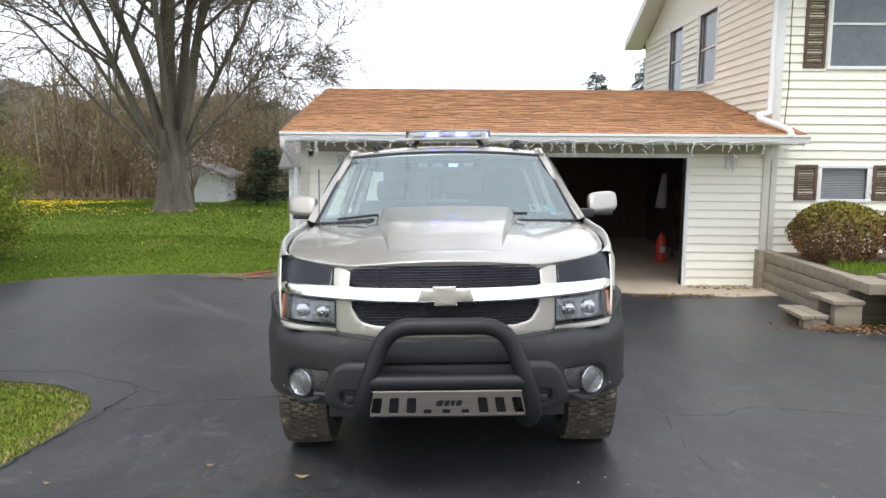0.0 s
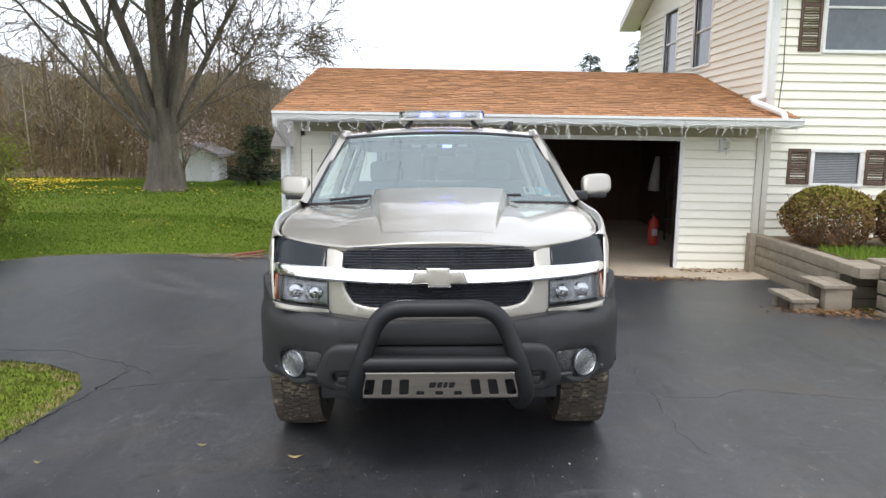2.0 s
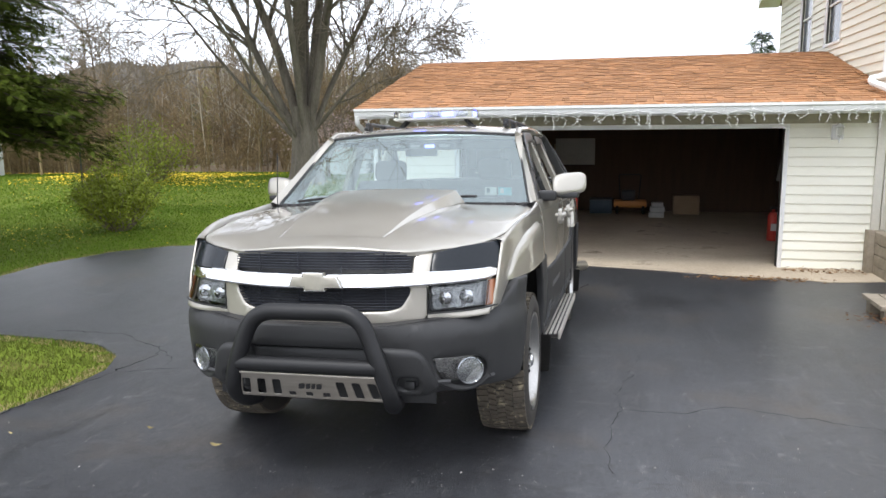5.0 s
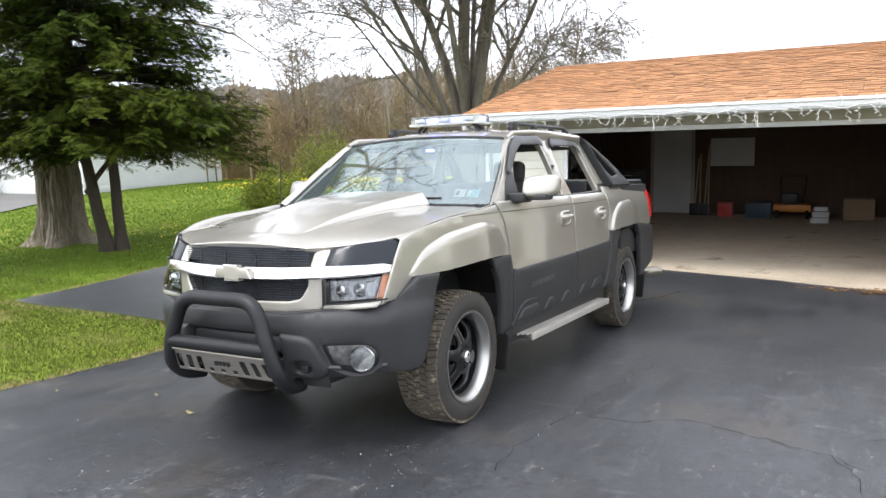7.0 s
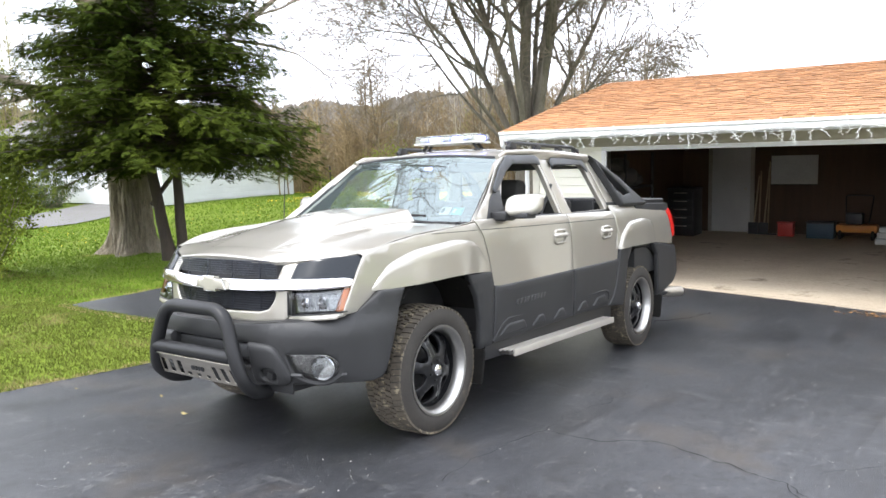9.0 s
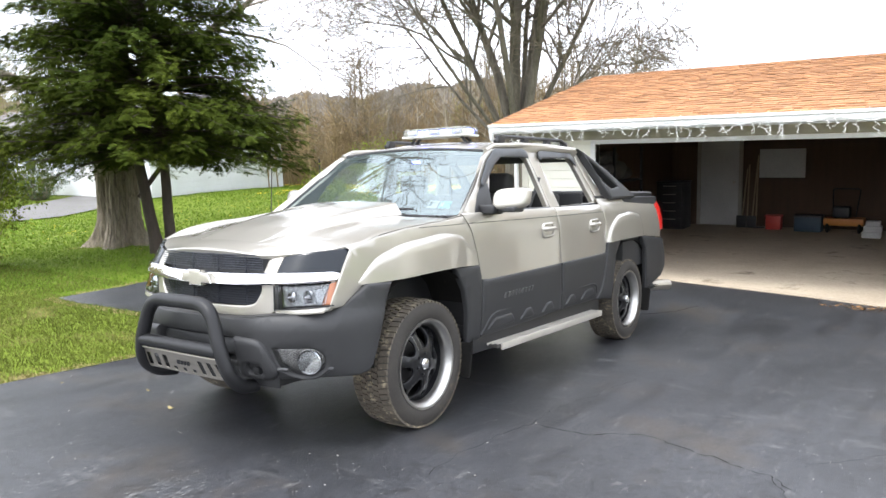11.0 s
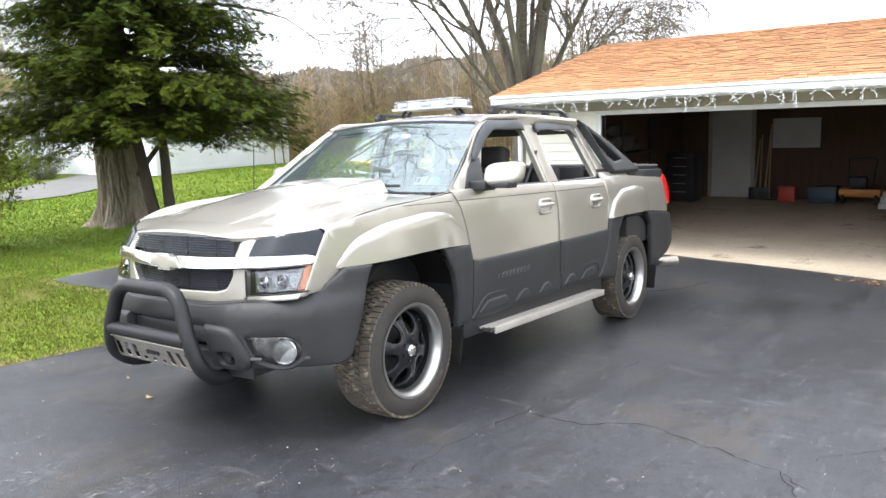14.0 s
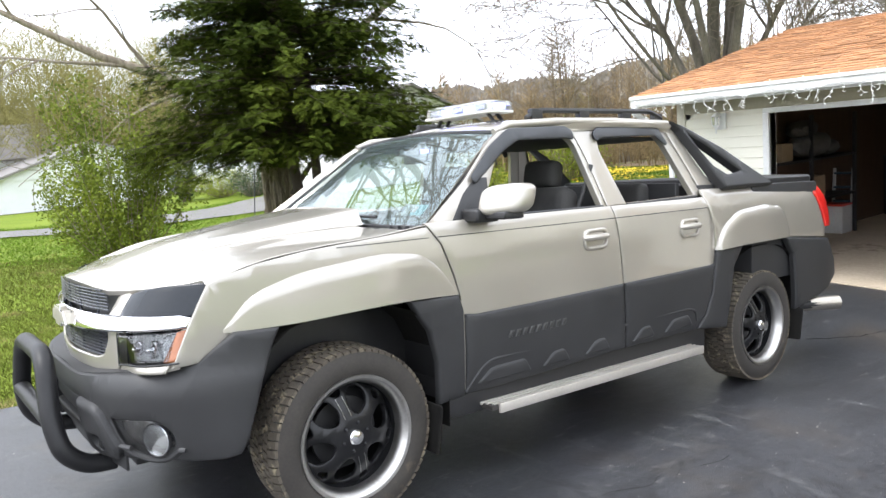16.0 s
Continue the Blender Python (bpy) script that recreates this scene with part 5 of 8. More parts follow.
# cabin
boxed("cabin_floor", (-0.88, 1.5, 0.56), (0.88, 3.55, 0.62), INSIDE, truck, 0.01)
bm = box(bmesh.new(), (-0.83, 1.48, 0.9), (0.83, 1.95, 1.22), 0.06, 4)
box(bm, (0.2, 1.6, 1.15), (0.62, 1.95, 1.30), 0.06, 4)
part("dashboard", bm, INSIDE, truck)
ring = [Matrix.Translation((0.40, 2.06, 1.20)) @ Matrix.Rotation(radians(65), 4, "X") @ Vector((0.19 * math.cos(a), 0.19 * math.sin(a), 0)) for a in np.linspace(0, 2 * math.pi, 29)[:-1]]
sw = part("steering_wheel", tube(bmesh.new(), ring, 0.015, 8, closed=True), BLACK, truck)
part("column", tube(bmesh.new(), [(0.40, 1.85, 1.10), (0.40, 2.06, 1.20)], 0.05, 10), BLACK, sw)
boxed("spokes", (0.22, 2.04, 1.18), (0.58, 2.075, 1.22), BLACK, sw, 0.01)
def seat(x0, x1, y, heads, tall=0.56):
    st = boxed("seat", (x0, y - 0.5, 0.75), (x1, y, 0.92), SEAT, truck, 0.05)
    part("backrest", box(bmesh.new(), (x0, -0.08, 0), (x1, 0.08, tall), 0.07, 4, pose(0, y, 0.88, -14)), SEAT, st)
    for h in heads:
        part("headrest", box(bmesh.new(), (h - 0.13, -0.06, 0), (h + 0.13, 0.06, 0.17), 0.058, 5, pose(0, y + 0.15, 0.88 + tall - 0.02, -10)), SEAT, st)
        part("headrest_post", tube(bmesh.new(), [(h - 0.06, y + 0.13, 0.85 + tall), (h - 0.06, y + 0.15, 0.90 + tall)], 0.008, 6), CHROME, st)
seat(0.16, 0.70, 2.50, [0.43])
seat(-0.70, -0.16, 2.50, [-0.43])
seat(-0.72, 0.72, 3.30, [-0.45, 0.45], 0.40)
boxed("console", (-0.13, 1.95, 0.62), (0.13, 2.6, 0.95), INSIDE, truck, 0.03)
part("seat_belt", tube(bmesh.new(), [(0.80, 2.68, 1.55), (0.70, 2.62, 1.2), (0.55, 2.45, 0.95)], 0.012, 6), INSIDE, truck)

# ---- trees, woods, hill, grass ----
BARK = surface("grey_bark", (0.085, 0.072, 0.056), (0.25, 0.22, 0.18), 2.0, 18, 0.95, 0, 0.9, stretch=(3, 3, 0.5), depth=0.05)
TWIG = surface("brown_grey_twigs", (0.18, 0.15, 0.115), (0.30, 0.25, 0.20), 1.5, 10, 0.95, 0, 0.2)
# the dark blotch tone here paints shade into the bark furrows
ROUGHBARK = surface("furrowed_pale_bark", (0.17, 0.14, 0.105), (0.44, 0.375, 0.29), 2.2, 16, 0.95, 0, 0.8, stretch=(6, 6, 0.8), depth=0.06, dirt_shade=((0.085, 0.070, 0.054), 2.6, 0.56))
HEMBARK = surface("dark_conifer_bark", (0.045, 0.035, 0.028), (0.09, 0.07, 0.055), 3, 25, 0.95, 0, 0.6, stretch=(3, 3, 0.6), depth=0.03)
NEEDLES = surface("hemlock_needles", (0.020, 0.037, 0.006), (0.088, 0.110, 0.014), 0.7, 7, 0.95, 0, 0.0, rand=0.5, island=True, spec=0.06)
SPRUCE = surface("spruce_needles", (0.040, 0.068, 0.034), (0.080, 0.118, 0.058), 0.6, 9, 0.85, 0, 0.0, rand=0.3, island=True, spec=0.2)
YELLOWLEAF = surface("yellow_green_leaves", (0.185, 0.235, 0.026), (0.33, 0.37, 0.05), 1.2, 12, 0.7, 0, 0.0, rand=0.3, island=True, spec=0.3)
SPRINGLEAF = surface("fresh_green_leaves", (0.090, 0.130, 0.011), (0.22, 0.26, 0.025), 1.0, 12, 0.7, 0, 0.0, rand=0.35, island=True, spec=0.3)
BLADE = surface("grass_blades", (0.088, 0.160, 0.012), (0.165, 0.245, 0.027), 0.45, 6, 0.8, 0, 0.0, rand=0.3, island=True, dirt_shade=((0.28, 0.27, 0.08), 0.7, 0.57), spec=0.2)
STRAW = surface("dry_edge_grass", (0.30, 0.24, 0.11), (0.42, 0.35, 0.18), 2, 20, 0.95, 0, 0.0, rand=0.25, island=True, spec=0.1)
YELLOW = surface("dandelion_yellow", (0.75, 0.52, 0.02), (0.85, 0.62, 0.03), 5, 20, 0.8, 0, 0.0)
WOODFLOOR = surface("leaf_litter", (0.14, 0.10, 0.06), (0.24, 0.18, 0.11), 0.6, 8, 1.0, 0, 0.6, depth=0.05)
WOODS = surface("brown_wood_stems", (0.16, 0.125, 0.082), (0.27, 0.218, 0.148), 0.15, 3, 1.0, 0, 0.0, rand=0.3, island=True, spec=0.1)
BRUSH = surface("tan_brush", (0.22, 0.162, 0.092), (0.34, 0.258, 0.15), 0.2, 3, 1.0, 0, 0.0, rand=0.3, island=True, spec=0.1)
BUDS = surface("budding_haze", (0.20, 0.19, 0.07), (0.32, 0.29, 0.11), 0.2, 3, 1.0, 0, 0.0, rand=0.3, island=True, spec=0.1)
PINK = surface("pale_pink_blossom", (0.52, 0.38, 0.36), (0.66, 0.52, 0.48), 2, 20, 0.9, 0, 0.0, rand=0.2, island=True)
HILL = surface("wooded_hillside", (0.12, 0.10, 0.075), (0.22, 0.185, 0.14), 0.02, 0.3, 1.0, 0, 0.4, dirt_shade=((0.10, 0.115, 0.06), 0.025, 0.56), depth=0.5)


class Soup:
    """Many small tubes and leaves in one mesh."""

    def __init__(self):
        self.v, self.f, self.n = [], [], 0

    def tube(self, P, R, n=3):
        P = np.asarray(P, float)
        d = np.gradient(P, axis=0)
        d /= np.linalg.norm(d, axis=1)[:, None] + 1e-9
        ref = np.array([0.31, 0.87, 0.12]) if abs(d[0][2]) > 0.7 else np.array([0.1, 0.2, 0.97])
        a = np.cross(d, ref)
        a /= np.linalg.norm(a, axis=1)[:, None] + 1e-9
        b = np.cross(d, a)
        R = np.asarray(R, float)[:, None, None]
        t = np.arange(n) * 2 * math.pi / n
        ring = P[:, None, :] + R * (np.cos(t)[None, :, None] * a[:, None, :] + np.sin(t)[None, :, None] * b[:, None, :])
        self.v.append(ring.reshape(-1, 3))
        m, o = len(P), self.n
        for i in range(m - 1):
            for k in range(n):
                self.f.append((o + i * n + k, o + i * n + (k + 1) % n, o + (i + 1) * n + (k + 1) % n, o + (i + 1) * n + k))
        self.n += m * n

    def tris(self, T):
        """An array of shape (count, k, 3): flat pieces with k corners."""
        T = np.asarray(T, float)
        c, k = T.shape[:2]
        self.v.append(T.reshape(-1, 3))
        o = self.n
        self.f += [tuple(range(o + i * k, o + i * k + k)) for i in range(c)]
        self.n += c * k

    def make(self, name, mat, parent=None, label="", smooth=True):
        me = bpy.data.meshes.new(name)
        me.from_pydata(np.concatenate(self.v).tolist(), [], self.f)
        me.materials.append(mat)
        if smooth:
            me.shade_smooth()
        ob = new(name, me)
        if parent:
            ob.parent = parent
        if label:
            tagged(ob, label)
        return ob


def unit(v):
    return v / (np.linalg.norm(v) + 1e-9)


def grow(rnd, out, p, d, length, r, level, levels, sag=0.0, up=0.12, kids=5, rmin=0.008):
    """A wandering, tapering limb with side branches, as polylines in out."""
    n = max(4, int(6 - level * 0.6))
    P, R, D = [p], [r], [d]
    for i in range(n):
        d = unit(d + rnd.normal(0, 0.06 + 0.06 * level, 3) + np.array([0, 0, up - sag * (i / n) * (level > 0)]))
        p = p + d * length / n
        P.append(p)
        D.append(d)
        R.append(max(r * (1 - 0.78 * (i + 1) / n), rmin))
    out.append((level, P, R))
    if level < levels:
        k = max(2, int(kids + rnd.integers(-1, 2)))
        for j in range(k):
            t = rnd.uniform(0.22, 1.0)
            i = min(int(t * n), n - 1)
            side = unit(np.cross(D[i], rnd.normal(0, 1, 3)))
            dd = unit(D[i] * rnd.uniform(0.6, 1.1) + side * rnd.uniform(0.5, 1.0))
            grow(rnd, out, P[i] + (P[i + 1] - P[i]) * (t * n - i), dd, length * rnd.uniform(0.38, 0.62), max(R[i] * 0.5, rmin), level + 1, levels, sag, up * 0.6, kids, rmin)


def bare_tree(name, base, limbs, seed, label, trunk_r, trunk_h, flare, levels=4, kids=5, sag=0.05, bark=BARK, rmin=0.008, top=-0.18, spread=0.3, ridge=0.0):
    """A tree with no leaves: one trunk and the limbs given as (height, azimuth, lean, length, radius)."""
    rnd = np.random.default_rng(seed)
    tree = thing(name, label, "tree")
    x, y, z = base
    bm = bmesh.new()
    n, m = (220, 90) if ridge else (72, 24)
    rows = []
    for i in range(m + 1):
        t = (i / m) ** (1.6 if ridge else 1.0)
        row = []
        for k in range(n):
            a = 2 * math.pi * k / n
            u = Vector((math.cos(a), math.sin(a), 0))
            root = flare * math.exp(-t * trunk_h * (3.6 if ridge else 1.5)) * (1 + (0.8 if ridge else 0.35) * math.sin(5 * a + seed))
            rr = trunk_r * (1 + top * t + root + 0.055 * math.sin(7 * a + 3 * t) + 0.035 * math.sin(12 * a - 5 * t + math.sin(9 * t)))
            if ridge:
                # plates of bark between deep furrows that wind up the trunk
                w = u * 3.4 + Vector((0, 0, trunk_h * t * 0.95 + seed))
                w += 0.35 * noise.noise_vector(w * 0.8)
                rr += ridge * (min(abs(noise.noise(w * 1.5)) * 3.2, 1.0) - 0.6) * 0.05 + ridge * 0.010 * noise.noise(Vector((u.x * 24, u.y * 24, trunk_h * t * 7)))
            row.append(bm.verts.new((x + rr * math.cos(a), y + rr * math.sin(a), z - 0.06 + trunk_h * t)))
        rows.append(row)
    for p, q in zip(rows, rows[1:]):
        for k in range(n):
            bm.faces.new((p[k], p[(k + 1) % n], q[(k + 1) % n], q[k]))
    bm.faces.new(rows[-1])
    part("trunk", bm, bark, tree)
    small = Soup()
    for h, az, lean, length, r in limbs:
        out = []
        d = np.array([math.cos(az) * math.sin(lean), math.sin(az) * math.sin(lean), math.cos(lean)])
        grow(rnd, out, np.array([x, y, z + h]) + spread * trunk_r * min(1, lean * 2 + 0.3) * np.array([math.cos(az), math.sin(az), 0]), d, length, r, 0, levels, sag, 0.10, kids, rmin)
        big = Soup()
        for lv, P, R in out:
            if lv <= 1:
                big.tube(P, R, 8 if lv == 0 else 6)
            else:
                small.tube(P, R, 4 if lv == 2 else 3)
        big.make("limb", bark, tree)
    small.make("crown", TWIG, tree, "fine bare twigs")
    return tree


limbs = [(1.45, 3.35, 0.50, 10, 0.115), (1.9, 3.0, 0.30, 12, 0.150), (2.1, 2.6, 0.14, 12.5, 0.155), (2.15, 4.6, 0.10, 12, 0.150), (2.1, 0.9, 0.12, 12.5, 0.150), (2.0, 0.2, 0.26, 12, 0.150), (1.8, 5.9, 0.34, 10.5, 0.125), (1.7, 5.0, 0.34, 11, 0.11), (1.9, 1.8, 0.30, 10, 0.10), (1.6, 0.4, 0.50, 8.2, 0.095),
         (1.25, 3.1, 0.85, 7.5, 0.065), (1.5, 6.1, 0.85, 5.0, 0.060), (1.3, 4.2, 0.75, 8, 0.070)]
bare_tree("maple_tree", (-7.9, 18.0, ground_z(-7.9, 18)), limbs, 4, "large many-stemmed bare maple on the lawn", 0.345, 2.35, 0.75, 3, 12, 0.14, rmin=0.0085, top=-0.02, spread=0.72)
limbs = [(3.9, 5.2, 0.5, 9, 0.2), (4.3, 0.5, 0.5, 10, 0.22), (4.6, 3.4, 0.6, 9, 0.24), (4.8, 1.9, 0.5, 9, 0.22), (4.9, 4.4, 0.25, 10, 0.26), (5.0, 0.0, 0.2, 11, 0.3), (2.9, 4.6, 1.2, 7, 0.13), (3.3, 1.2, 1.1, 7, 0.11)]
bare_tree("old_tree", (-11.8, 6.85, ground_z(-11.8, 6.85)), limbs, 6, "massive old tree with furrowed bark and bare limbs", 0.41, 5.2, 0.75, 3, 6, 0.22, ROUGHBARK, 0.008, ridge=1.7)


# hemlock
def leaf_fans(rnd, C, D, size, pairs=6):
    """Flat feathery sprays: rows of narrow blades on both sides of an axis."""
    N = len(C)
    out = []
    up = np.tile(np.array([0, 0, 1.0]), (N, 1)) + rnd.normal(0, 0.25, (N, 3))
    S = np.cross(D, up)
    S /= np.linalg.norm(S, axis=1)[:, None] + 1e-9
    for i in range(pairs):
        t = (i + 0.4) / pairs
        for sg in (-1, 1):
            ln = size * (0.55 - 0.40 * t)[:, None] if isinstance(t, np.ndarray) else size[:, None] * (0.52 - 0.38 * t)
            o = C + D * size[:, None] * t
            tip = o + (S * sg * 0.85 + D * 0.6) * ln + np.array([0, 0, -0.12]) * ln
            wd = D * size[:, None] * 0.058
            out.append(np.stack([o - wd, tip, o + wd], 1))
    o = C + D * size[:, None] * 0.8
    out.append(np.stack([o - S * size[:, None] * 0.05, C + D * size[:, None] * 1.12, o + S * size[:, None] * 0.05], 1))
    return np.concatenate(out)


def conifer(name, base, height, radius, seed, label, mat, trunks, low=1.6, count=150, sprays=26, size=0.42, droop=0.32, full=0.75, fork=None):
    rnd = np.random.default_rng(seed)
    tree = thing(name, label, "tree")
    x, y, z = base
    s = Soup()
    for tx, ty, r, lx, ly in trunks:
        P = [np.array([tx, ty, ground_z(tx, ty) - 0.08]) + np.array([lx * min(k, 6) / 2 + 0.03 * math.sin(k), ly * min(k, 6) / 2 + 0.02 * math.cos(k * 1.7), height * min(k / 20, 0.3) + height * 0.7 * max(k - 6, 0) / 8]) for k in range(15)]
        s.tube(P, [r * (1.25 - 0.075 * k if k else 1.7) for k in range(15)], 12)
    if fork:
        s.tube([np.array(p) for p in fork], [0.06, 0.052, 0.045], 10)
    s.make("trunk", HEMBARK, tree)
    wood, leaf = Soup(), Soup()
    C, D, Z = [], [], []
    for i in range(count):
        t = rnd.uniform(0, 1) ** 1.25
        h = low + (height - low) * t
        az = rnd.uniform(0, 2 * math.pi)
        L = radius * (1 - t) ** full * rnd.uniform(0.62, 1.12) + 0.25
        n = 7
        P = []
        d0 = np.array([math.cos(az), math.sin(az), 0])
        sd = np.array([-math.sin(az), math.cos(az), 0])
        rise = rnd.uniform(0.0, 0.25)
        bend = rnd.uniform(-0.15, 0.15)
        for k in range(n):
            q = k / (n - 1)
            P.append(np.array([x, y, z + h]) + d0 * L * q + sd * L * bend * q * q + np.array([0, 0, L * (rise * q - droop * q * q * rnd.uniform(0.9, 1.1))]))
        wood.tube(P, np.linspace(0.03, 0.006, n) * (0.5 + 0.5 * L / radius), 4)
        P = np.array(P)
        m = int(sprays * (0.35 + 0.65 * L / radius))
        q = rnd.uniform(0.18, 1.0, m) ** 0.8 * (n - 1.001)
        k = q.astype(int)
        pos = P[k] + (P[k + 1] - P[k]) * (q - k)[:, None]
        ax = P[k + 1] - P[k]
        ax /= np.linalg.norm(ax, axis=1)[:, None]
        sg = rnd.choice([-1, 1], m)[:, None]
        dd = ax * rnd.uniform(0.3, 1.0, m)[:, None] + sg * sd * rnd.uniform(0.2, 1.0, m)[:, None] + np.stack([np.zeros(m), np.zeros(m), rnd.uniform(-0.6, 0.15, m)], 1)
        dd /= np.linalg.norm(dd, axis=1)[:, None]
        C.append(pos + rnd.normal(0, 0.05 + 0.22 * size, (m, 3)))
        D.append(dd)
        Z.append(rnd.uniform(0.6, 1.25, m) * size)
    wood.make("bough", HEMBARK, tree)
    leaf.tris(leaf_fans(rnd, np.concatenate(C), np.concatenate(D), np.concatenate(Z)))
    leaf.make("crown", mat, tree, smooth=False)
    return tree


conifer("hemlock_tree", (-9.3, 6.1, ground_z(-9.3, 6.1)), 9.0, 2.75, 3, "dark green hemlock with drooping feathery boughs", NEEDLES, [(-9.75, 6.36, 0.105, -0.06, -0.085), (-9.60, 6.56, 0.095, 0.0, 0.0)], 1.85, 560, 190, 0.17, 0.16, 0.55, [(-9.90, 6.15, 0.75), (-9.80, 6.30, 1.02), (-9.62, 6.50, 1.35)])
conifer("spruce_tree", (-6.15, 21.6, ground_z(-6.15, 21.6)), 1.9, 0.85, 6, "small dark spruce at the lawn's edge", SPRUCE, [(-6.15, 21.6, 0.05, 0.0, 0.0)], 0.15, 130, 34, 0.15, 0.02)
for i, (x, y, hh, rr) in enumerate(((9.05, 44, 7.2, 2.6), (12.3, 44, 8.2, 2.0), (-38, 60, 6.5, 1.8), (-26, 70, 7, 2.0), (-60, 62, 7, 2.0))):
    conifer("spruce_tree", (x, y, ground_z(x, y)), hh, rr, 20 + i, "dark evergreen rising among bare woods", SPRUCE, [(x, y, 0.12, 0.0, 0.0)], 0.6, 130, 26, 0.5, 0.1)


# leafy shrubs
def shrub(name, base, rx, h, seed, label, mat, stems, leaves, leaf, ragged=0.25, low=0.1, cluster=1):
    rnd = np.random.default_rng(seed)
    ob = thing(name, label, "shrub")
    x, y, z = base
    w, lf = Soup(), Soup()
    tips = []
    for i in range(stems):
        az, sp = rnd.uniform(0, 2 * math.pi), rnd.uniform(0.1, 1.0) ** 0.6 * (1 + rnd.normal(0, ragged * 0.4))
        hh = h * (1.02 - 0.45 * sp ** 2) * rnd.uniform(1 - ragged, 1 + ragged * 0.4)
        P = [np.array([x, y, z - 0.04]) + np.array([math.cos(az), math.sin(az), 0]) * rx * (0.12 + 0.88 * sp * q ** 0.8) + np.array([0, 0, hh * q]) + rnd.normal(0, 0.02, 3) for q in np.linspace(0, 1, 6)]
        w.tube(P, np.linspace(0.014, 0.004, 6), 4)
        tips.append(P)
    w.make("stem", TWIG, ob)
    T = np.array(tips)
    sprigs = leaves // cluster
    leaves = sprigs * cluster
    m = rnd.integers(0, stems, sprigs)
    q = (low + (1 - low) * rnd.uniform(0, 1, sprigs) ** 0.75) * 4.999
    k = q.astype(int)
    pos = T[m, k] + (T[m, k + 1] - T[m, k]) * (q - k)[:, None] + rnd.normal(0, leaf * (2.2 if cluster == 1 else 2.6), (sprigs, 3))
    pos = np.repeat(pos, cluster, 0) + (rnd.normal(0, leaf * 0.85, (leaves, 3)) if cluster > 1 else 0)
    d = rnd.normal(0, 1, (leaves, 3))
    d /= np.linalg.norm(d, axis=1)[:, None]
    sd = np.cross(d, rnd.normal(0, 1, (leaves, 3)))
    sd /= np.linalg.norm(sd, axis=1)[:, None]
    sz = leaf * rnd.uniform(0.6, 1.4, leaves)[:, None]
    lf.tris(np.stack([pos, pos + d * sz * 0.5 + sd * sz * 0.32, pos + d * sz, pos + d * sz * 0.5 - sd * sz * 0.32], 1))
    lf.make("leaves", mat, ob, smooth=False)
    return ob


shrub("round_shrub", (-8.35, 9.8, ground_z(-8.35, 9.8)), 0.88, 1.45, 2, "rounded yellow-green shrub on the lawn", YELLOWLEAF, 60, 13000, 0.05, 0.16, 0.28)
shrub("tall_shrub", (-10.8, 3.1, ground_z(-10.8, 3.1)), 1.4, 3.5, 8, "tall loose shrub with fresh light-green leaves", SPRINGLEAF, 48, 27200, 0.052, 0.38, 0.10, 8)
shrub("low_bush", (-27.9, 13.1, ground_z(-27.9, 13.1)), 1.15, 1.45, 22, "low dark green bush before the neighbour house", SPRUCE, 80, 6000, 0.05, 0.15, 0.05)
shrub("low_bush", (-30.6, 12.7, ground_z(-30.6, 12.7)), 1.8, 1.35, 23, "low olive-yellow bush before the neighbour house", YELLOWLEAF, 90, 6500, 0.06, 0.12, 0.05)
shrub("upright_bush", (-31.5, 11.2, ground_z(-31.5, 11.2)), 0.75, 2.5, 25, "tall dark olive bush before the neighbour house", SPRUCE, 70, 6500, 0.06, 0.2, 0.03)
shrub("round_shrub", (-13.0, 17.5, ground_z(-13, 17.5)), 1.3, 2.0, 12, "yellow-green shrub near the wood", YELLOWLEAF, 90, 4500, 0.07, 0.2, 0.1)

# pink tree and woods
bare_tree("blossom_tree", (-8.5, 21.2, ground_z(-8.5, 21.2)), [(0.5, a, 0.55, 1.9, 0.035) for a in (0.3, 1.5, 2.7, 3.9, 5.1)], 15, "small ornamental tree with a few pale pink buds", 0.06, 0.55, 0.3, 2, 6, 0.0, TWIG)
r0 = np.random.default_rng(44)
pk = Soup()
c = np.array([-8.5, 21.2, 1.35]) + r0.normal(0, 1, (1500, 3)) * np.array([0.75, 0.6, 0.42])
d = r0.normal(0, 0.045, (2, 1500, 3))
pk.tris(np.stack([c, c + d[0], c + d[1]], 1))
tagged(pk.make("blossom", PINK, None, smooth=False), "pale pink buds on the ornamental tree", "blossom", kind="stuff")


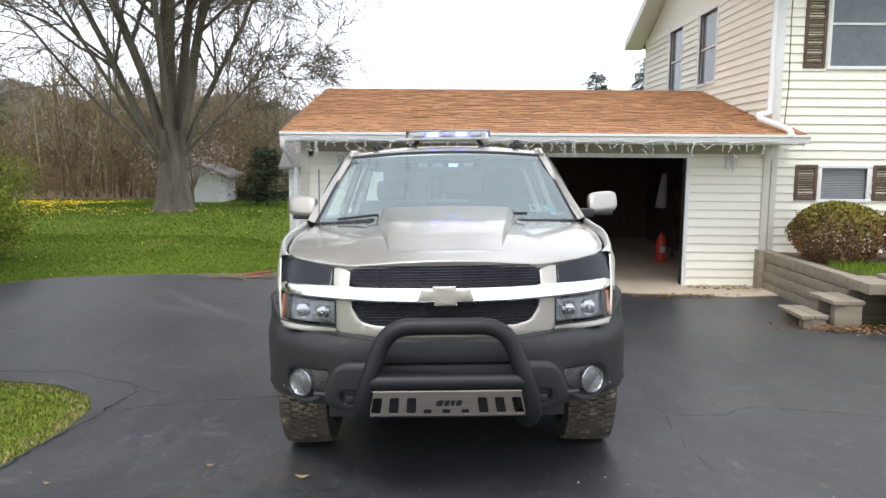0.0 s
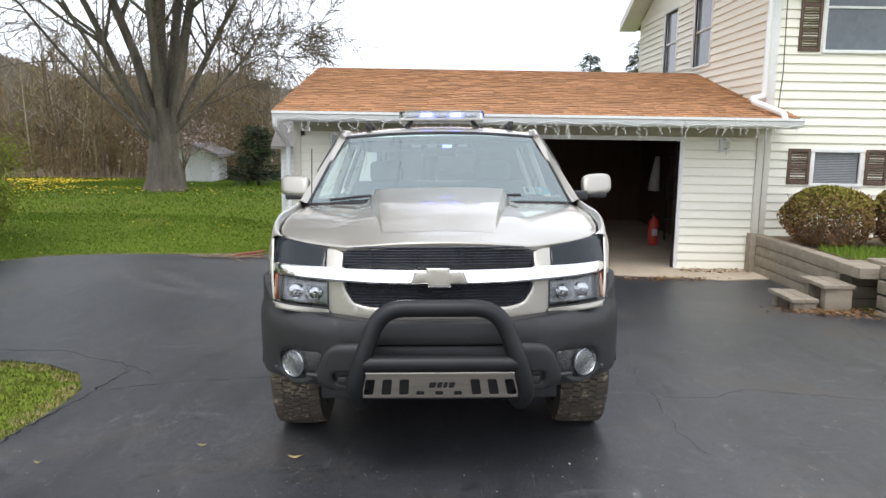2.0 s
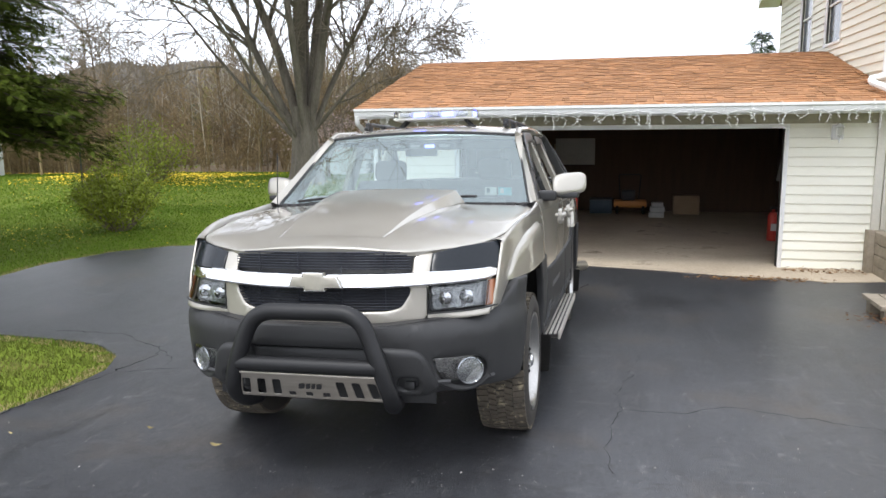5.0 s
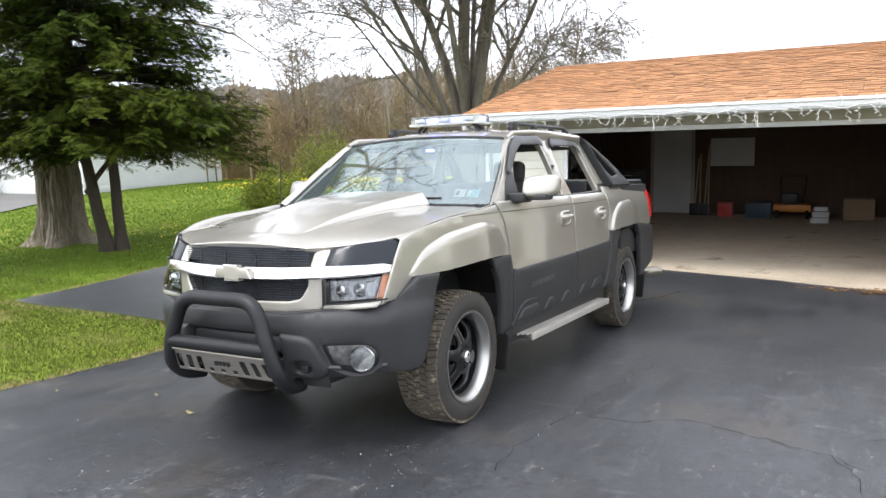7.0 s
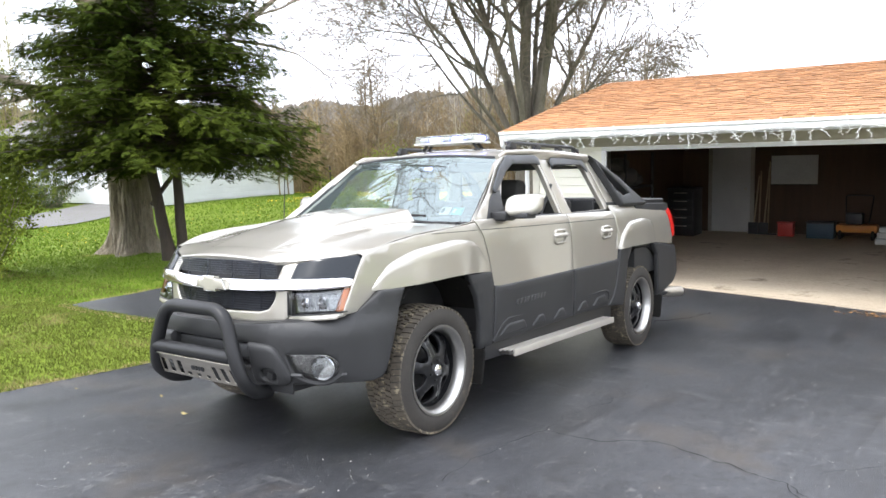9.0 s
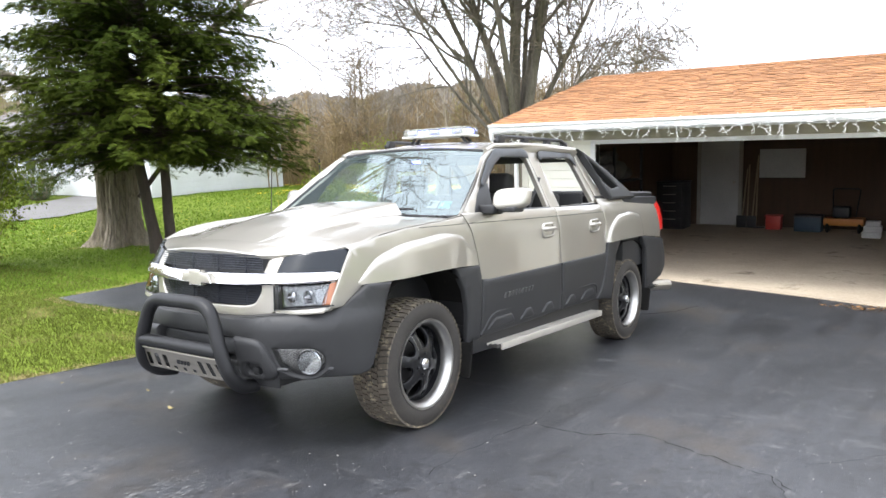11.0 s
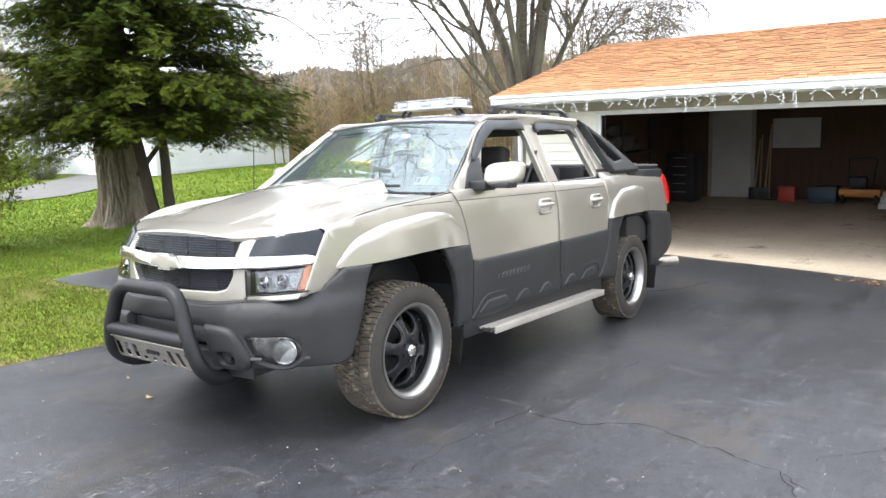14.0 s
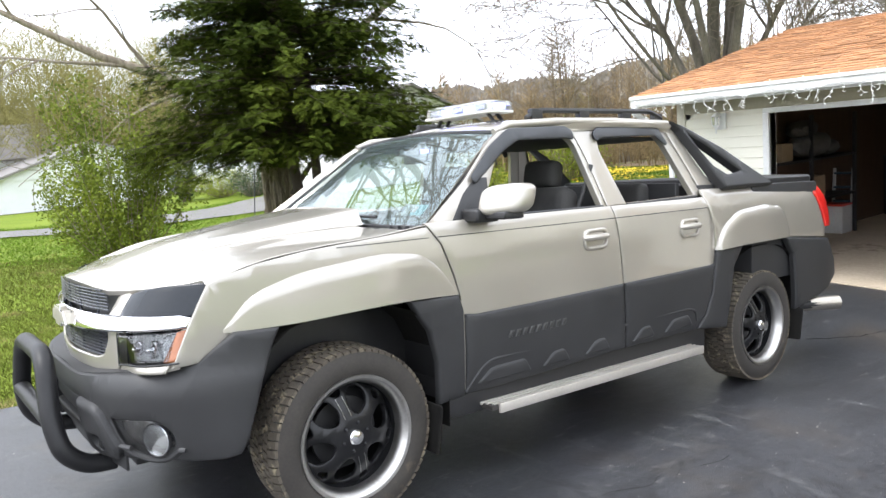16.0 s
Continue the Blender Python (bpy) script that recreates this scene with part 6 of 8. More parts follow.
def wood_stand(name, spots, seed, mat, label, hmin, hmax, twigs=26, r=0.07):
    rnd = np.random.default_rng(seed)
    s = Soup()
    for x, y in spots:
        h = rnd.uniform(hmin, hmax)
        z = ground_z(x, y) - 0.1
        lean = rnd.normal(0, 0.05, 2)
        P = np.array([[x + lean[0] * h * q + 0.1 * math.sin(3 * q + x), y + lean[1] * h * q, z + h * q] for q in np.linspace(0, 1, 5)])
        rr = r * h / 8 * rnd.uniform(0.6, 1.5)
        s.tube(P, np.linspace(rr, rr * 0.25, 5), 4)
        for j in range(twigs):
            q = rnd.uniform(0.2, 1.0)
            i = min(int(q * 4), 3)
            p = P[i] + (P[i + 1] - P[i]) * (q * 4 - i)
            az, L = rnd.uniform(0, 6.283), h * (0.42 - 0.28 * q) * rnd.uniform(0.5, 1.2)
            e = p + np.array([math.cos(az) * 0.75, math.sin(az) * 0.75, rnd.uniform(0.25, 0.9)]) * L
            s.tube([p, (p + e) / 2 + rnd.normal(0, 0.05 * L, 3), e], [rr * 0.35, rr * 0.22, 0.008], 3)
            for g in range(2):
                b = p + (e - p) * rnd.uniform(0.3, 0.9)
                f = b + rnd.normal(0, 0.32, 3) * L + np.array([0, 0, 0.25 * L])
                s.tube([b, f], [0.014, 0.006], 3)
    return tagged(s.make(name, mat, None), label, "woods", kind="stuff")


rs = np.random.default_rng(31)
spots = [(-0.22 * (y + 3) - rs.uniform(0, 44), y) for y in rs.uniform(27, 52, 400)] + [(rs.uniform(-75, -38), rs.uniform(14, 40)) for i in range(110)] + [(rs.uniform(-85, -58), rs.uniform(-8, 16)) for i in range(70)]
wood_stand("bare_woods", spots, 1, WOODS, "bare brown spring woods behind the lawn", 3.8, 7.6)
spots = [(-0.15 * (y + 3) - rs.uniform(0, 36), y) for y in rs.uniform(26, 34, 170)] + [(rs.uniform(-36, -20), rs.uniform(19, 27)) for i in range(60)]
wood_stand("brush", spots, 2, BRUSH, "tangled tan brush along the wood's edge", 1.8, 5.0, 40, 0.10)
spots = [(-0.25 * (y + 3) - rs.uniform(0, 40), y) for y in rs.uniform(30, 48, 80)]
PALEBARK = surface("pale_sapling_bark", (0.30, 0.26, 0.20), (0.44, 0.39, 0.31), 0.3, 4, 0.95, 0, 0.0, rand=0.25, island=True, spec=0.1)
wood_stand("pale_saplings", [(-0.2 * (y + 3) - rs.uniform(0, 36), y) for y in rs.uniform(26, 33, 110)], 7, PALEBARK, "thin pale saplings at the wood's edge", 3.6, 6.4, 9, 0.055)
wood_stand("budding_trees", spots, 3, BUDS, "young trees with yellow-green spring buds", 2.8, 5.8, 34)

wood_stand("budding_trees", [(rs.uniform(-84, -46), rs.uniform(-12, 26)) for i in range(210)], 5, BUDS, "taller budding trees beyond the neighbour houses", 8.0, 14.0, 70, 0.03)
spots = [(-0.12 * (y + 3) - rs.uniform(0, 34), y) for y in rs.uniform(25.5, 28.5, 260)]
wood_stand("undergrowth", spots, 4, BRUSH, "low tangled undergrowth at the wood's edge", 0.7, 1.9, 26, 0.12)
tagged(sheet("wood_floor", wobble([(-70, 26.5), (-34, 27.5), (-18, 26.0), (-3, 26.8), (6, 27), (6, 60), (-70, 60)], 0.25, 0.8), 0.01, WOODFLOOR, 3.0), "brown leaf litter under the trees", "ground", kind="structure")

# hill
def hill_z(x, y):
    r, a = math.hypot(x, y), math.degrees(math.atan2(y, x)) % 360
    t = step01(72, 230, r)
    top = 16.5 + 2.5 * math.sin(a * 0.11 + 0.8) + 1.4 * math.sin(a * 0.37) + 1.0 * math.sin(a * 0.9)
    fall = (1 - 0.8 * (1 - step01(84, 102, a))) * (1 - step01(196, 215, a))
    base = ground_z(x, y) - 0.3 * step01(55, 75, r)
    # unseen ring behind the camera, added to darken reflections in the truck paint
    b = (a - 70) % 360
    behind = 0.75 * step01(150, 172, b) * (1 - step01(330, 352, b))
    t, fall = max(t, behind * step01(42, 110, r)), max(fall, behind)
    return base + t * top * fall + 1.2 * t * noise.noise((x * 0.03, y * 0.03, 0.3))


bm = bmesh.new()
grid = [[bm.verts.new((r * math.cos(a), r * math.sin(a), hill_z(r * math.cos(a), r * math.sin(a)))) for a in np.radians(np.linspace(70, 430, 240))] for r in [40, 46, 53, 61, *np.linspace(70, 340, 26)]]
for p, q in zip(grid, grid[1:]):
    for i in range(len(p) - 1):
        bm.faces.new((p[i], q[i], q[i + 1], p[i + 1]))
tagged(finish(bm, "hill", HILL), "hazy brown wooded hill on the skyline, carried round unseen behind the camera", "hill", kind="structure")
# tree colour paled a little to carry the haze of distance
FARW = surface("haze_paled_far_trees", (0.185, 0.168, 0.145), (0.29, 0.262, 0.225), 0.02, 0.4, 1.0, 0, 0.0, rand=0.25, island=True, spec=0.05)
s = Soup()
n = 42000
ra, aa = rs.uniform(60 ** 1.5, 320 ** 1.5, n) ** (1 / 1.5), np.radians(rs.uniform(88, 205, n))
x, y = ra * np.cos(aa), ra * np.sin(aa)
z = np.array([hill_z(a, b) for a, b in zip(x, y)])
h, w = rs.uniform(1.6, 3.6, n), rs.uniform(0.3, 0.9, n)
az = rs.uniform(0, math.pi, n)
c = np.stack([x, y, z - 0.3], 1)
dx = np.stack([np.cos(az) * w, np.sin(az) * w, np.zeros(n)], 1)
jit = rs.normal(0, 0.3, n)
tips = c + np.stack([jit, jit * 0.3, h], 1)
for sg, k in ((1, 0.62), (-1, 0.74)):
    mid = c + sg * dx + np.stack([np.zeros(n), np.zeros(n), h * k], 1)
    s.tris(np.stack([c - dx * 0.05, c + dx * 0.05, mid, tips], 1) if sg > 0 else np.stack([c + dx * 0.05, tips, mid, c - dx * 0.05], 1))
tagged(s.make("far_woods", FARW, None, smooth=False), "bare grey-brown trees covering the hill", "woods", kind="stuff")
FARG = surface("far_evergreens", (0.04, 0.055, 0.035), (0.07, 0.09, 0.055), 0.05, 1, 1.0, 0, 0.0, rand=0.3, island=True, spec=0.05)
s = Soup()
for i in range(80):
    ra, aa = rs.uniform(75, 300), math.radians(rs.uniform(95, 200))
    x, y = ra * math.cos(aa), ra * math.sin(aa)
    h = rs.uniform(2, 4)
    z = hill_z(x, y)
    s.tube([[x, y, z], [x, y, z + h * 0.15], [x, y, z + h * 0.6], [x, y, z + h]], [0.2, h * 0.2, h * 0.12, 0.05], 6)
tagged(s.make("far_evergreens", FARG, None, smooth=False), "scattered dark evergreens on the hill", "woods", kind="stuff")

# grass
def inside(px, py, poly):
    c = np.zeros(len(px), bool)
    for (x0, y0), (x1, y1) in zip(poly, poly[1:] + poly[:1]):
        hit = ((y0 > py) != (y1 > py)) & (px < (x1 - x0) * (py - y0) / (y1 - y0 + 1e-12) + x0)
        c ^= hit
    return c


def blades(name, x0, x1, y0, y1, n, h, w, seed, mat=BLADE, keep=None, label="short spring lawn grass"):
    r = np.random.default_rng(seed)
    x, y = r.uniform(x0, x1, n), r.uniform(y0, y1, n)
    ok = ~inside(x, y, driveway)
    if keep:
        ok &= keep(x, y)
    x, y = x[ok], y[ok]
    n = len(x)
    z = np.array([ground_z(a, b) for a, b in zip(x, y)]) - 0.025
    hh, az = h * r.uniform(0.5, 1.3, n), r.uniform(0, 6.283, n)
    wd = w * r.uniform(0.6, 1.4, n)
    c = np.stack([x, y, z], 1)
    sx = np.stack([np.cos(az), np.sin(az), np.zeros(n)], 1) * wd[:, None]
    tip = c + np.stack([r.normal(0, 0.45, n) * hh, r.normal(0, 0.45, n) * hh, hh], 1)
    s = Soup()
    s.tris(np.stack([c - sx, c + sx, tip], 1))
    return tagged(s.make(name, mat, None, smooth=False), label, "grass", kind="stuff")


OLIVE = surface("olive_lawn_blades", (0.078, 0.103, 0.013), (0.136, 0.154, 0.027), 0.5, 6, 0.8, 0, 0.0, rand=0.3, island=True, dirt_shade=((0.25, 0.215, 0.085), 0.9, 0.55), spec=0.2)
blades("grass", -7.0, -2.2, -4.5, 2.7, 90000, 0.036, 0.006, 1, OLIVE)
blades("grass", -13.0, -2.2, 2.4, 13.0, 100000, 0.040, 0.009, 2)
blades("grass", -14.0, -6.9, -5.0, 4.0, 45000, 0.045, 0.010, 3, OLIVE)
blades("grass", -26.0, -2.4, 12.0, 27.0, 70000, 0.045, 0.018, 4)
blades("grass", -27.0, -13.0, -5.0, 12.0, 60000, 0.05, 0.018, 6)
dp = np.array(driveway)
near_edge = lambda x, y: np.array([np.min((dp[:, 0] - a) ** 2 + (dp[:, 1] - b) ** 2) < 0.035 for a, b in zip(x, y)])
blades("dry_grass", -7.4, -2.2, -4.5, 9.2, 260000, 0.030, 0.006, 5, STRAW, near_edge, "dry straw edging the asphalt")


def dandelions(spots, seed):
    r = np.random.default_rng(seed)
    s = Soup()
    for x, y, z, k in spots:
        a = np.arange(6) * math.pi / 3
        t = r.normal(0, 0.25, 2)
        s.tris([np.stack([x + k * np.cos(a), y + k * np.sin(a), z + k * (t[0] * np.cos(a) + t[1] * np.sin(a))], 1)])
    return tagged(s.make("dandelions", YELLOW, None, smooth=False), "yellow dandelions dotting the lawn", "flowers", kind="stuff")


r = np.random.default_rng(77)
D = []
for cx, cy, sx, sy, n in ((-15, 21.0, 4.5, 2.2, 5200), (-12.5, 17.5, 2.5, 1.6, 700), (-20, 19.5, 5, 2.5, 700), (-12, 9.5, 2.2, 1.6, 160), (-9.6, 8.7, 1.3, 0.9, 260), (-12.5, 14, 3, 1.5, 260), (-6, 12, 2.5, 2, 60), (-14, 7.6, 2.0, 0.9, 70), (-3.6, 13, 0.8, 1.5, 40)):
    for a, b in zip(r.normal(cx, sx, n), r.normal(cy, sy, n)):
        if b < 26 and not (a > -11.5 and b > 18.5) and not (a < -18.5 and b < 22) and not inside(np.array([a]), np.array([b]), driveway)[0]:
            D.append((a, b, ground_z(a, b) + r.uniform(0.03, 0.06), r.uniform(0.018, 0.036) * (1 if b > 16 else 0.5)))
dandelions(D, 3)

# ---- windows, shutters, lamps of the house ----
SHUTTER = surface("brown_shutter_vinyl", (0.085, 0.052, 0.036), (0.12, 0.075, 0.052), 3, 40, 0.6, 0, 0.1)
# grey base lifted to stand for sky reflected in the panes
WINGLASS = surface("sky_greyed_window_glass", (0.10, 0.115, 0.13), (0.15, 0.17, 0.19), 1.5, 10, 0.06, 0, 0, 0.0)
BLIND = surface("grey_blind", (0.30, 0.31, 0.32), (0.38, 0.39, 0.40), 3, 40, 0.7)
TIMBER = surface("weathered_timber", (0.20, 0.165, 0.12), (0.36, 0.31, 0.24), 1.6, 40, 0.9, 0, 0.5, stretch=(1, 6, 6), dirt_shade=((0.11, 0.10, 0.075), 2.2, 0.60))
MULCH = surface("bark_mulch", (0.09, 0.055, 0.035), (0.17, 0.11, 0.07), 4, 50, 1.0, 0, 0.8)
FROST = pane("lantern_glass", (0.9, 0.9, 0.88), 0.05)
BULBW = surface("white_plastic_wire", (0.75, 0.75, 0.72), (0.82, 0.82, 0.80), 4, 40, 0.5)


def window(name, x0, x1, z0, z1, m, label, blinds=False, sash=True):
    """A white framed window in the x-z plane, its outer face at y = 0; m puts it in its wall."""
    w = thing(name, label, "window", kind="structure")
    f = 0.05
    for lo, hi, n in (((x0 - f, -0.03, z0 - f), (x1 + f, 0.05, z0), "window_sill"), ((x0 - f, -0.02, z1), (x1 + f, 0.05, z1 + f), "window_head"),
                      ((x0 - f, -0.018, z0), (x0, 0.05, z1), "window_jamb"), ((x1, -0.018, z0), (x1 + f, 0.05, z1), "window_jamb")):
        boxed(n, lo, hi, WHITEPAINT, w, 0.004)
    boxed("pane", (x0, 0.055, z0), (x1, 0.062, z1), WINGLASS, w, 0)
    if sash:
        boxed("meeting_rail", (x0, 0.03, (z0 + z1) / 2 - 0.018), (x1, 0.052, (z0 + z1) / 2 + 0.018), WHITEPAINT, w, 0.003)
    if blinds:
        bm = bmesh.new()
        k = int((z1 - z0) / 0.025)
        for i in range(k):
            z = z0 + 0.01 + i * (z1 - z0 - 0.01) / k
            box(bm, (x0 + 0.01, 0.040, z), (x1 - 0.01, 0.050, z + 0.014))
        part("blind", bm, BLIND, w)
    w.matrix_world = m
    return w


FRONT = pose(0, HY0 - 0.012, 0)
SIDE = Matrix(((0, 1, 0, HX0 - 0.012), (-1, 0, 0, 0), (0, 0, 1, 0), (0, 0, 0, 1)))
window("window_1", *WIN_UP, FRONT, "white framed upper window reflecting dim sky")
window("window_2", *WIN_LOW, FRONT, "low white framed window with closed blinds", True, False)
for i, (a, b, c, d) in enumerate(SIDEWINS):
    window("window_%d" % (3 + i), -b, -a, c, d, SIDE, "white framed sash window in the gable side")


def shutter(x0, x1, z0, z1):
    sh = thing("shutter", "dark brown louvred vinyl shutter beside a window", "shutter", "window shutters")
    y = HY0 - 0.045
    for lo, hi in (((x0, y, z0), (x0 + 0.045, y + 0.03, z1)), ((x1 - 0.045, y, z0), (x1, y + 0.03, z1))):
        boxed("stile", lo, hi, SHUTTER, sh, 0.004)
    mid = (z0 + z1) / 2
    for z in (z0, mid - 0.025, z1 - 0.05):
        boxed("rail", (x0 + 0.045, y + 0.002, z), (x1 - 0.045, y + 0.03, z + 0.05), SHUTTER, sh, 0.004)
    for a, b in ((z0 + 0.05, mid - 0.025), (mid + 0.025, z1 - 0.05)):
        k = max(3, int((b - a) / 0.035))
        for i in range(k):
            z = a + (i + 0.5) * (b - a) / k
            part("slat", box(bmesh.new(), (x0 + 0.045, -0.016, -0.003), (x1 - 0.045, 0.016, 0.003), 0.001, 1, pose(0, y + 0.018, z, 40)), SHUTTER, sh)


shutter(5.18, 5.50, 2.90, 4.2)
shutter(5.17, 5.50, 0.96, 1.49)
shutter(6.33, 6.66, 0.96, 1.49)
shutter(6.84, 7.16, 2.90, 4.2)


def lantern(x):
    la = thing("wall_lantern", "white wall lantern beside the garage doorway", "lamp", "garage wall lanterns")
    z, y = 1.52, GY0 - 0.02
    boxed("back_plate", (x - 0.075, y - 0.012, z - 0.10), (x + 0.075, y + 0.014, z + 0.10), WHITEPAINT, la, 0.008)
    part("arm", tube(bmesh.new(), round_path([(x, y, z + 0.06), (x, y - 0.07, z + 0.11), (x, y - 0.10, z + 0.09)], 0.03), 0.010, 8), WHITEPAINT, la)
    part("cap", spin(bmesh.new(), [(0.0005, 0.11), (0.02, 0.10), (0.055, 0.07), (0.055, 0.06)], (0, 0, 1), (x, y - 0.10, z), 16), WHITEPAINT, la)
    part("glass", spin(bmesh.new(), [(0.05, 0.06), (0.042, -0.04)], (0, 0, 1), (x, y - 0.10, z), 16), FROST, la)
    part("base", spin(bmesh.new(), [(0.044, -0.04), (0.03, -0.06), (0.012, -0.075), (0.008, -0.14), (0.0005, -0.145)], (0, 0, 1), (x, y - 0.10, z), 16), WHITEPAINT, la)
    for a in range(4):
        t = a * math.pi / 2 + 0.5
        part("stay", tube(bmesh.new(), [(x + 0.052 * math.cos(t), y - 0.10 + 0.052 * math.sin(t), z + 0.06), (x + 0.044 * math.cos(t), y - 0.10 + 0.044 * math.sin(t), z - 0.04)], 0.005, 5), WHITEPAINT, la)


lantern(-1.60)
lantern(4.20)

# corner boards and downspout
PALEBOARD = surface("pale_corner_trim", (0.60, 0.57, 0.48), (0.70, 0.67, 0.57), 2, 30, 0.6, 0, 0.05)
for n, lo, hi in (("corner_board", (GX0 - 0.02, GY0 - 0.022, FLOOR), (GX0 + 0.09, GY0 + 0.10, 1.775)), ("corner_board", (GX1 - 0.09, GY0 - 0.03, FLOOR), (GX1 + 0.012, GY0 + 0.01, 1.775)),
                  ("corner_board", (HX0 - 0.03, HY0 - 0.034, 1.95), (HX0 + 0.10, HY0 + 0.12, HTOP)), ("corner_board", (HX0 + 0.013, HY0 - 0.034, FLOOR), (HX0 + 0.10, HY0 + 0.0, 1.90))):
    tagged(boxed(n, lo, hi, WHITEPAINT if lo[2] > 1 else PALEBOARD, bevel=0.004), "pale corner board covering the siding ends", "trim", kind="structure")
ds = thing("downspout", "white downspout bending from the house corner to the garage gutter", "downspout")
part("pipe", tube(bmesh.new(), [(4.70, 7.86, 4.6), (4.70, 7.86, 2.34)], 0.042, 8), WHITEPAINT, ds)
part("elbow", tube(bmesh.new(), round_path([(4.70, 7.86, 2.36), (4.70, 7.86, 2.24), (4.50, 7.74, 2.20), (4.50, 7.70, 2.15), (4.74, 7.24, 1.97), (4.75, 7.20, 1.88)], 0.06, 4), 0.045, 8), WHITEPAINT, ds)
ds2 = thing("downspout", "white downspout under the garage eave corner", "downspout")
part("pipe", tube(bmesh.new(), round_path([(-2.33, 7.2, 1.80), (-2.33, 7.2, 1.70), (-2.28, 7.86, 1.42), (-2.28, 7.88, -0.2)], 0.06, 4), 0.035, 8), WHITEPAINT, ds2)

CABLE = surface("dark_cable", (0.02, 0.02, 0.02), (0.04, 0.04, 0.04), 5, 50, 0.7)
cb = part("service_cable", tube(bmesh.new(), [(4.92, 7.80, 4.7), (4.91, 7.80, 3.6), (4.93, 7.80, 2.6), (4.90, 7.80, 2.05)], 0.007, 6), CABLE)
tagged(cb, "thin dark service cable down the house corner", "cable")
# icicle lights
ic = thing("icicle_lights", "white icicle light strings drooping from the gutter", "string lights")
rl = np.random.default_rng(12)
top = Soup()
y0 = EY0 - 0.10
P = [np.array([x, y0 + rl.normal(0, 0.006), 1.80 + 0.02 * math.sin(x * 9) + rl.normal(0, 0.008)]) for x in np.arange(RX0 + 0.02, RX1, 0.05)]
top.tube(P, np.full(len(P), 0.0045), 4)
for x in np.arange(RX0 + 0.1, RX1, 0.35):
    q = [np.array([x, y0, 1.80]), np.array([x + 0.01, y0 - 0.012, 1.86]), np.array([x - 0.01, y0 + 0.0, 1.92])]
    top.tube(q, [0.004] * 3, 4)
top.make("main_wire", BULBW, ic)
x = RX0 + 0.06
while x < RX1:
    s = Soup()
    n = int(rl.integers(2, 6))
    p = np.array([x, y0, 1.80])
    P = [p]
    for k in range(n):
        p = p + np.array([rl.normal(0, 0.028), rl.normal(0, 0.008), -rl.uniform(0.025, 0.05)])
        P.append(p)
        e = p + np.array([rl.choice([-1, 1]) * rl.uniform(0.015, 0.035), 0, rl.uniform(-0.03, 0.012)])
        s.tube([p, e], [0.0045, 0.003], 4)
    s.tube(P, np.full(len(P), 0.003), 4)
    s.make("drop", BULBW, ic)
    x += rl.uniform(0.07, 0.15)

# ---- retaining wall, steps, planting ----
retwall = thing("retaining_wall", "weathered timber retaining wall beside the driveway", "wall", kind="structure")
for i in range(4):
    z0 = FLOOR - 0.02 + i * 0.148
    boxed("timber", (4.70 - 0.006 * (i % 2), 5.36 + 0.07 * (i % 2), z0), (4.86, 7.93, z0 + 0.143), TIMBER, retwall, 0.010)
    boxed("timber", (4.82 + 0.01 * (i % 2), 2.2, z0 + 0.02 * i - 0.0), (4.98, 4.80, z0 + 0.143 + 0.02 * i), TIMBER, retwall, 0.010)
    boxed("timber", (4.87, 5.36, z0), (6.4, 5.50, z0 + 0.143), TIMBER, retwall, 0.010)
boxed("post", (4.62, 7.72, FLOOR - 0.02), (4.70, 7.90, 0.22), TIMBER, retwall, 0.008)
boxed("cap_timber", (4.62, 4.80, 0.10), (4.98, 5.34, 0.22), TIMBER, retwall, 0.010)
boxed("cap_timber", (4.99, 4.72, 0.12), (5.3, 5.34, 0.26), TIMBER, retwall, 0.010)


def wooden_step(x0, x1, y0, y1, top):
    st = thing("wooden_step", "weathered plank step on timber blocks", "step", "garden steps")
    w = (y1 - y0)
    g = ground_z((x0 + x1) / 2, (y0 + y1) / 2)
    h = (x1 - x0) / 2
    boxed("plank", (x0, y0, top - 0.045), (x0 + h - 0.008, y1, top), TIMBER, st, 0.006)
    boxed("plank", (x0 + h + 0.008, y0 + 0.015, top - 0.045), (x1, y1 + 0.01, top - 0.003), TIMBER, st, 0.006)
    for a, b in ((y0 + 0.03, y0 + 0.14), (y1 - 0.15, y1 - 0.03)):
        boxed("block", (x0 + 0.04, a, g - 0.03), (x1 - 0.02, b, top - 0.045), TIMBER, st, 0.006)


wooden_step(3.93, 4.24, 4.86, 5.48, -0.15)
wooden_step(4.26, 4.62, 4.84, 5.42, 0.02)
panelbed = panel("planting_bed", [(4.86, 5.50), (13, 5.5), (13, 7.97), (4.86, 7.97)], lambda u, v: (u, v, 0.16 + 0.03 * math.sin(u * 3) * math.sin(v * 4)), MULCH, None, 0.2, thick=0.0, rim=0, roll=0)
tagged(panelbed, "mulched planting bed behind the timber wall", "planting bed", kind="structure")
bank = panel("bank", [(4.98, -2.0), (30, -2.0), (30, 5.36), (4.98, 5.36)], lambda u, v: (u, v, 0.20 + 0.03 * math.sin(u * 1.3)), GRASSGROUND, None, 0.6, thick=0.0, rim=0, roll=0)
tagged(bank, "grassy bank above the timber wall", "lawn", kind="structure")
rg = np.random.default_rng(5)
s = Soup()
n = 9000
c = np.stack([rg.uniform(5.0, 8.5, n), rg.uniform(4.6, 6.55, n), np.full(n, 0.17)], 1)
a = rg.uniform(0, 6.28, n)
sx = np.stack([np.cos(a), np.sin(a), 0 * a], 1) * 0.007
